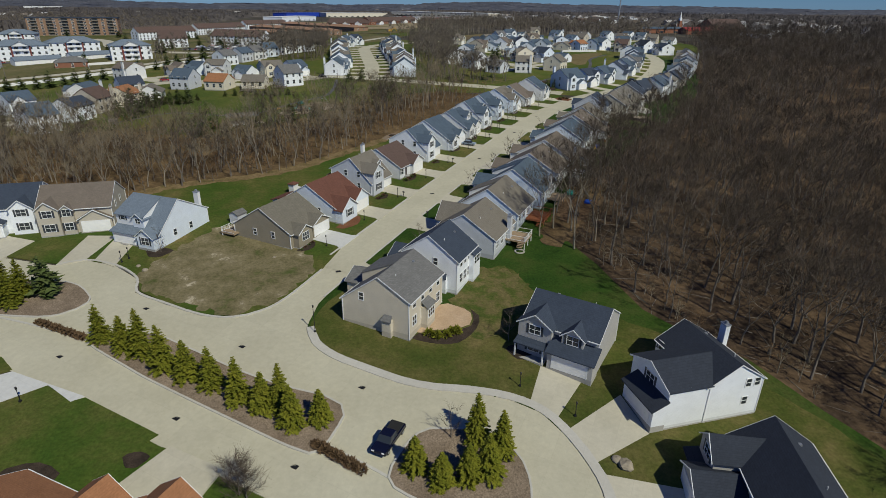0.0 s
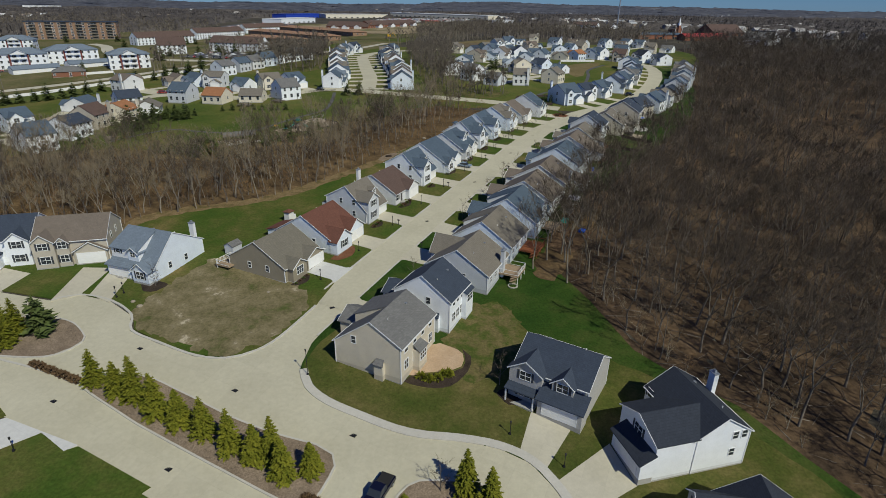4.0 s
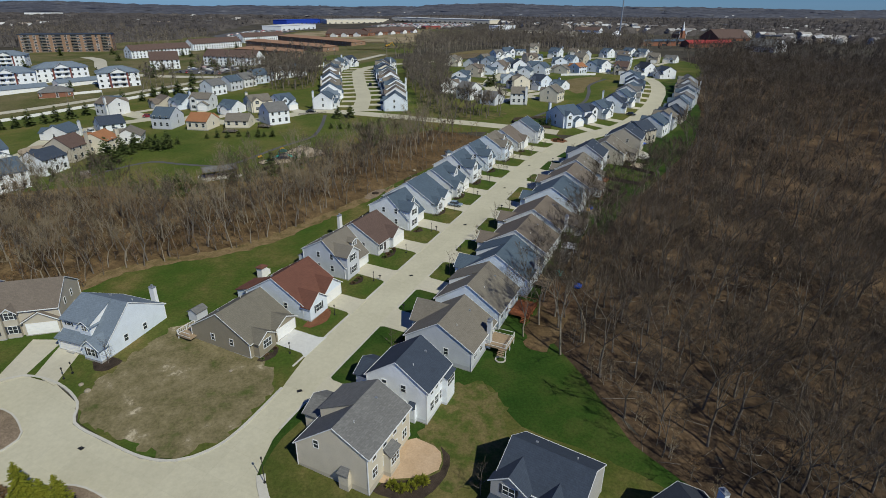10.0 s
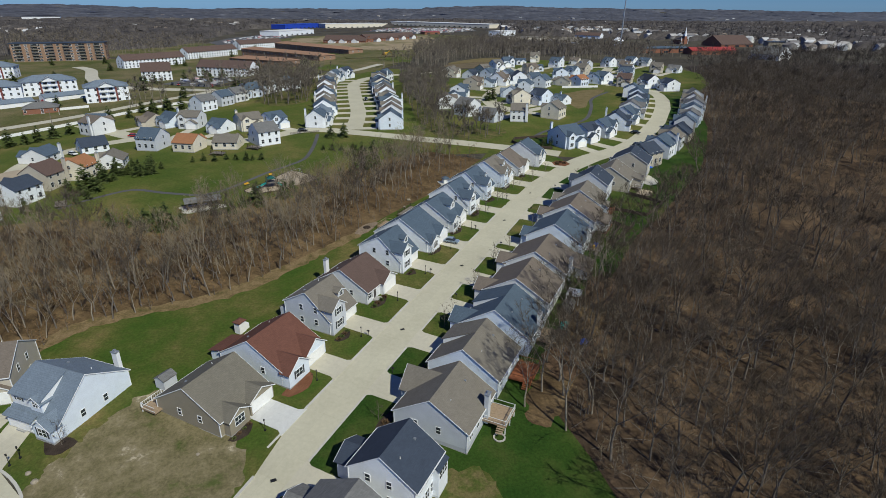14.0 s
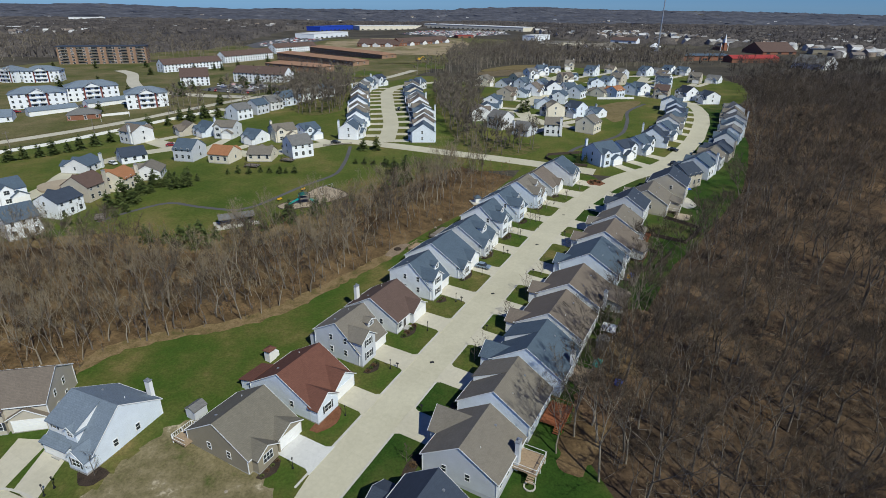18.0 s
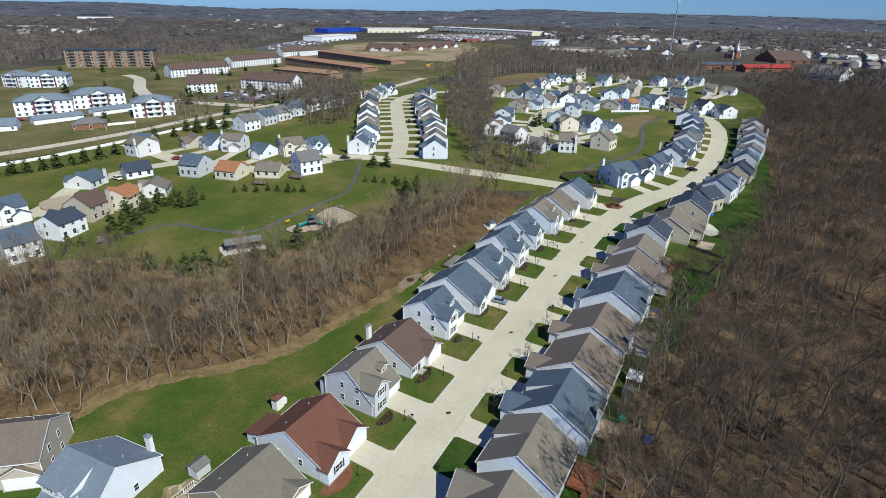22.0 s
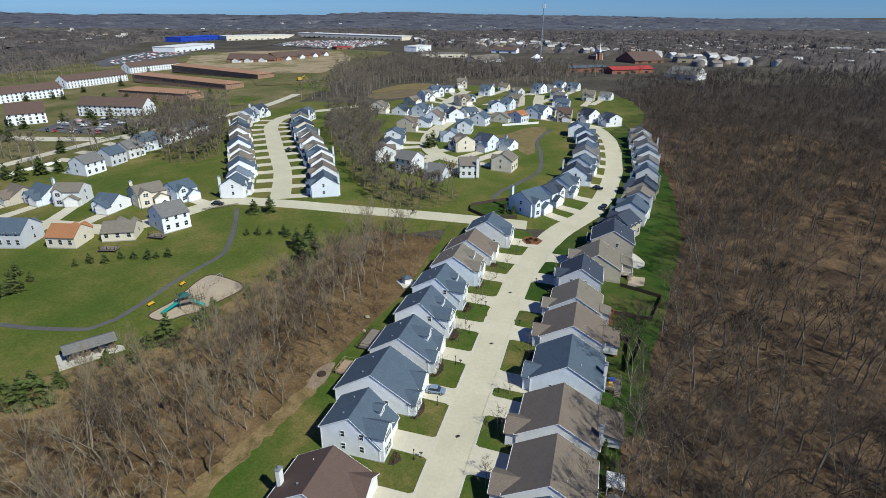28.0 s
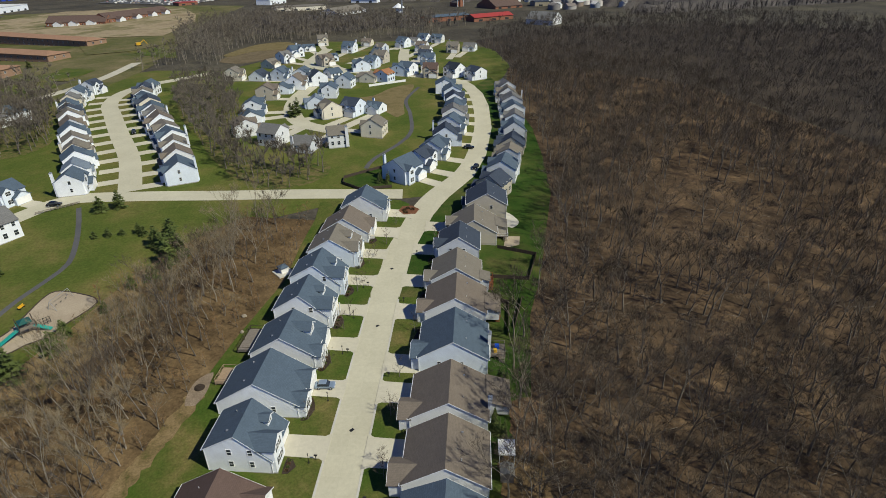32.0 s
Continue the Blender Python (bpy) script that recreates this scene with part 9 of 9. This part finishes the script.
for x, y, h in ((-59.6, 208.6, 60), (-54.4, 218.6, 65)):
    B1 = base("park_bench", x, y, hgt(x, y) + 0.15, h, "yellow park bench beside the playground", "bench", "park benches")
    part("seat", boxes((-0.9, 0.9, -0.22, 0.22, 0.42, 0.48)), YELLOW, B1)
    part("backrest", boxes((-0.9, 0.9, 0.2, 0.26, 0.5, 0.9)), YELLOW, B1)
    for s in (-0.7, 0.7):
        part("leg", boxes((s - 0.05, s + 0.05, -0.2, 0.2, -0.1, 0.42)), IRON, B1)
EX = base("excavator", -55, 628, far_z(-55, 628) + 0.3, 20, "yellow excavator on the building site", "excavator")
part("track", boxes((-2.4, 2.4, -1.6, 1.6, 0, 0.9)), RUBBER, EX)
part("cab", boxes((-1.8, 1.6, -1.4, 1.4, 0.9, 3.0)), YELLOW, EX)
bm = bmesh.new()
tube(bm, (1.6, 0, 2.2), (5.0, 0, 4.6), 0.35, 0.3, 6)
tube(bm, (5.0, 0, 4.6), (7.2, 0, 1.0), 0.3, 0.25, 6)
part("arm", bm, YELLOW, EX)
# utility poles by the through road
for x, y in ((-176, 290), (-160, 330), (-136, 372), (-196, 262), (-100, 418)):
    UP = base("utility_pole", x, y, hgt(x, y), 50, "timber utility pole by the through road", "pole", "utility poles")
    bm = bmesh.new()
    tube(bm, (0, 0, -0.3), (0, 0, 10), 0.16, 0.11, 7)
    part("pole", bm, GREYWOOD, UP)
    part("crossarm", boxes((-1.2, 1.2, -0.06, 0.06, 9.2, 9.35)), GREYWOOD, UP)
drape("dirt_mound", smooth_line([(-152, 219), (-146, 213), (-138, 214), (-136, 220), (-142, 226), (-149, 225)], 2, True), SAND, 0.9, 3, "heap of pale soil on an empty plot", "mound", skirt=0.9)
# far drives off the north street and the bend
for k in range(12):
    for s, off in ((1, 8), (-1, 4)):
        p, d = along(NORTH, off + 2.6 * s + 12.2 * k + 1.0)
        n = Vector((-d.y, d.x)) * s
        q = [p + n * 3.6 - d * 2.2, p + n * 10.6 - d * 2.2, p + n * 10.6 + d * 2.2, p + n * 3.6 + d * 2.2]
        drape("driveway", [(v.x, v.y) for v in q], DRIVEMAT, 0.15, 8, "short pale driveway in a row", "driveway", skirt=0.05)


# cars parked far off, too small to tell apart singly
FARCAR, _nt, _b = start_mat("far_car_paint", 0.3, 0, 0.5)
_nt.links.new(ramp(_nt, _nt.nodes.new("ShaderNodeNewGeometry").outputs["Random Per Island"], [(0.0, (0.60, 0.61, 0.62)), (0.3, (0.03, 0.03, 0.035)), (0.5, (0.25, 0.26, 0.28)), (0.65, (0.35, 0.03, 0.03)), (0.8, (0.70, 0.70, 0.70)), (1.0, (0.04, 0.07, 0.18))]), _b.inputs["Base Color"])


def far_cars(name, spots, heading, seed, label):
    r = np.random.RandomState(seed)
    VS, FS, o = [], [], 0
    c, s = math.cos(radians(heading)), math.sin(radians(heading))
    prof = ((-2.2, 0.3), (2.2, 0.3), (2.2, 0.85), (1.2, 0.95), (0.6, 1.45), (-1.3, 1.45), (-1.9, 0.95), (-2.2, 0.9))
    n = len(prof)
    for x, y in spots:
        z = far_z(x, y) + 0.55
        for w in (-0.88, 0.88):
            VS.extend([(x + a * c - w * s, y + a * s + w * c, z + b) for a, b in prof])
        for k in range(n):
            j = (k + 1) % n
            FS.extend([(o + k, o + j, o + n + j), (o + k, o + n + j, o + n + k)])
        for k in range(1, n - 1):
            FS.extend([(o, o + k + 1, o + k), (o + n, o + n + k, o + n + k + 1)])
        o += 2 * n
    me = raw_mesh(name, np.array(VS), np.array(FS), [FARCAR])
    return tagged(new(name, me), label, "cars", "", "stuff")


far_cars("parked_cars", scatter([(-150, 1240), (-118, 1350), (50, 1290), (56, 1190), (-20, 1090)], 8, 71, 0.6), 60, 72, "rows of parked cars before the shops")
far_cars("parked_cars", scatter([(-190, 434), (-184, 456), (-160, 464), (-142, 452), (-152, 414)], 7, 73, 0.5) + scatter([(-320, 900), (-300, 850), (-262, 1010), (-258, 1050), (-325, 1080)], 9, 74, 0.7), 20, 75, "parked cars by the flats and the dealer")

ARB = [conifer_mesh(90 + k, h, 0.62, 14, DARKNEEDLE, 0.34, 8) for k, h in enumerate((3.6, 4.1))]
for k, (u, v) in enumerate(((65.2, 28.4), (64.2, 28.9), (63.4, 29.6), (63.0, 30.5), (62.7, 31.4), (62.6, 32.3), (66.4, 29.4), (65.6, 30.6), (76.6, 31.8), (76.2, 32.6), (75.8, 33.4))):
    x, y = st(u, v)
    e = base("arborvitae", x, y, hgt(x, y) + 0.18, k * 53, "slim dark green arborvitae behind a house", "shrub", "arborvitae hedge")
    shared("trunk", CT, e, pose(0, 0, -0.2))
    shared("crown", ARB[k % 2], e)
fence("garden_fence", [st(105.4, 31), st(104.6, 35.1), st(92.2, 34.3)], 1.2, DARKWOOD, "dark timber fence round a back garden", True)

for k, (x, y) in enumerate(((46.6, 260.4), (47.6, 262), (49.4, 259.4), (50.4, 261))):
    e = base("arborvitae", x, y, hgt(x, y) + 0.2, k * 53, "dark evergreen shrub in a fenced garden", "shrub", "corner garden evergreens")
    shared("trunk", CT, e, pose(0, 0, -0.2))
    shared("crown", ARB[k % 2], e)
x, y = st(159.9, 35.9)
PU = base("garden_parasol", x, y, hgt(x, y) + 0.2, 0, "round blue garden parasol on a patio", "parasol")
bm = bmesh.new()
tube(bm, (0, 0, 0), (0, 0, 2.4), 0.04, 0.04, 6)
part("pole", bm, STEEL, PU)
bm = bmesh.new()
tube(bm, (0, 0, 1.9), (0, 0, 2.5), 1.5, 0.08, 8)
part("canopy", bm, BLUEPLASTIC, PU)
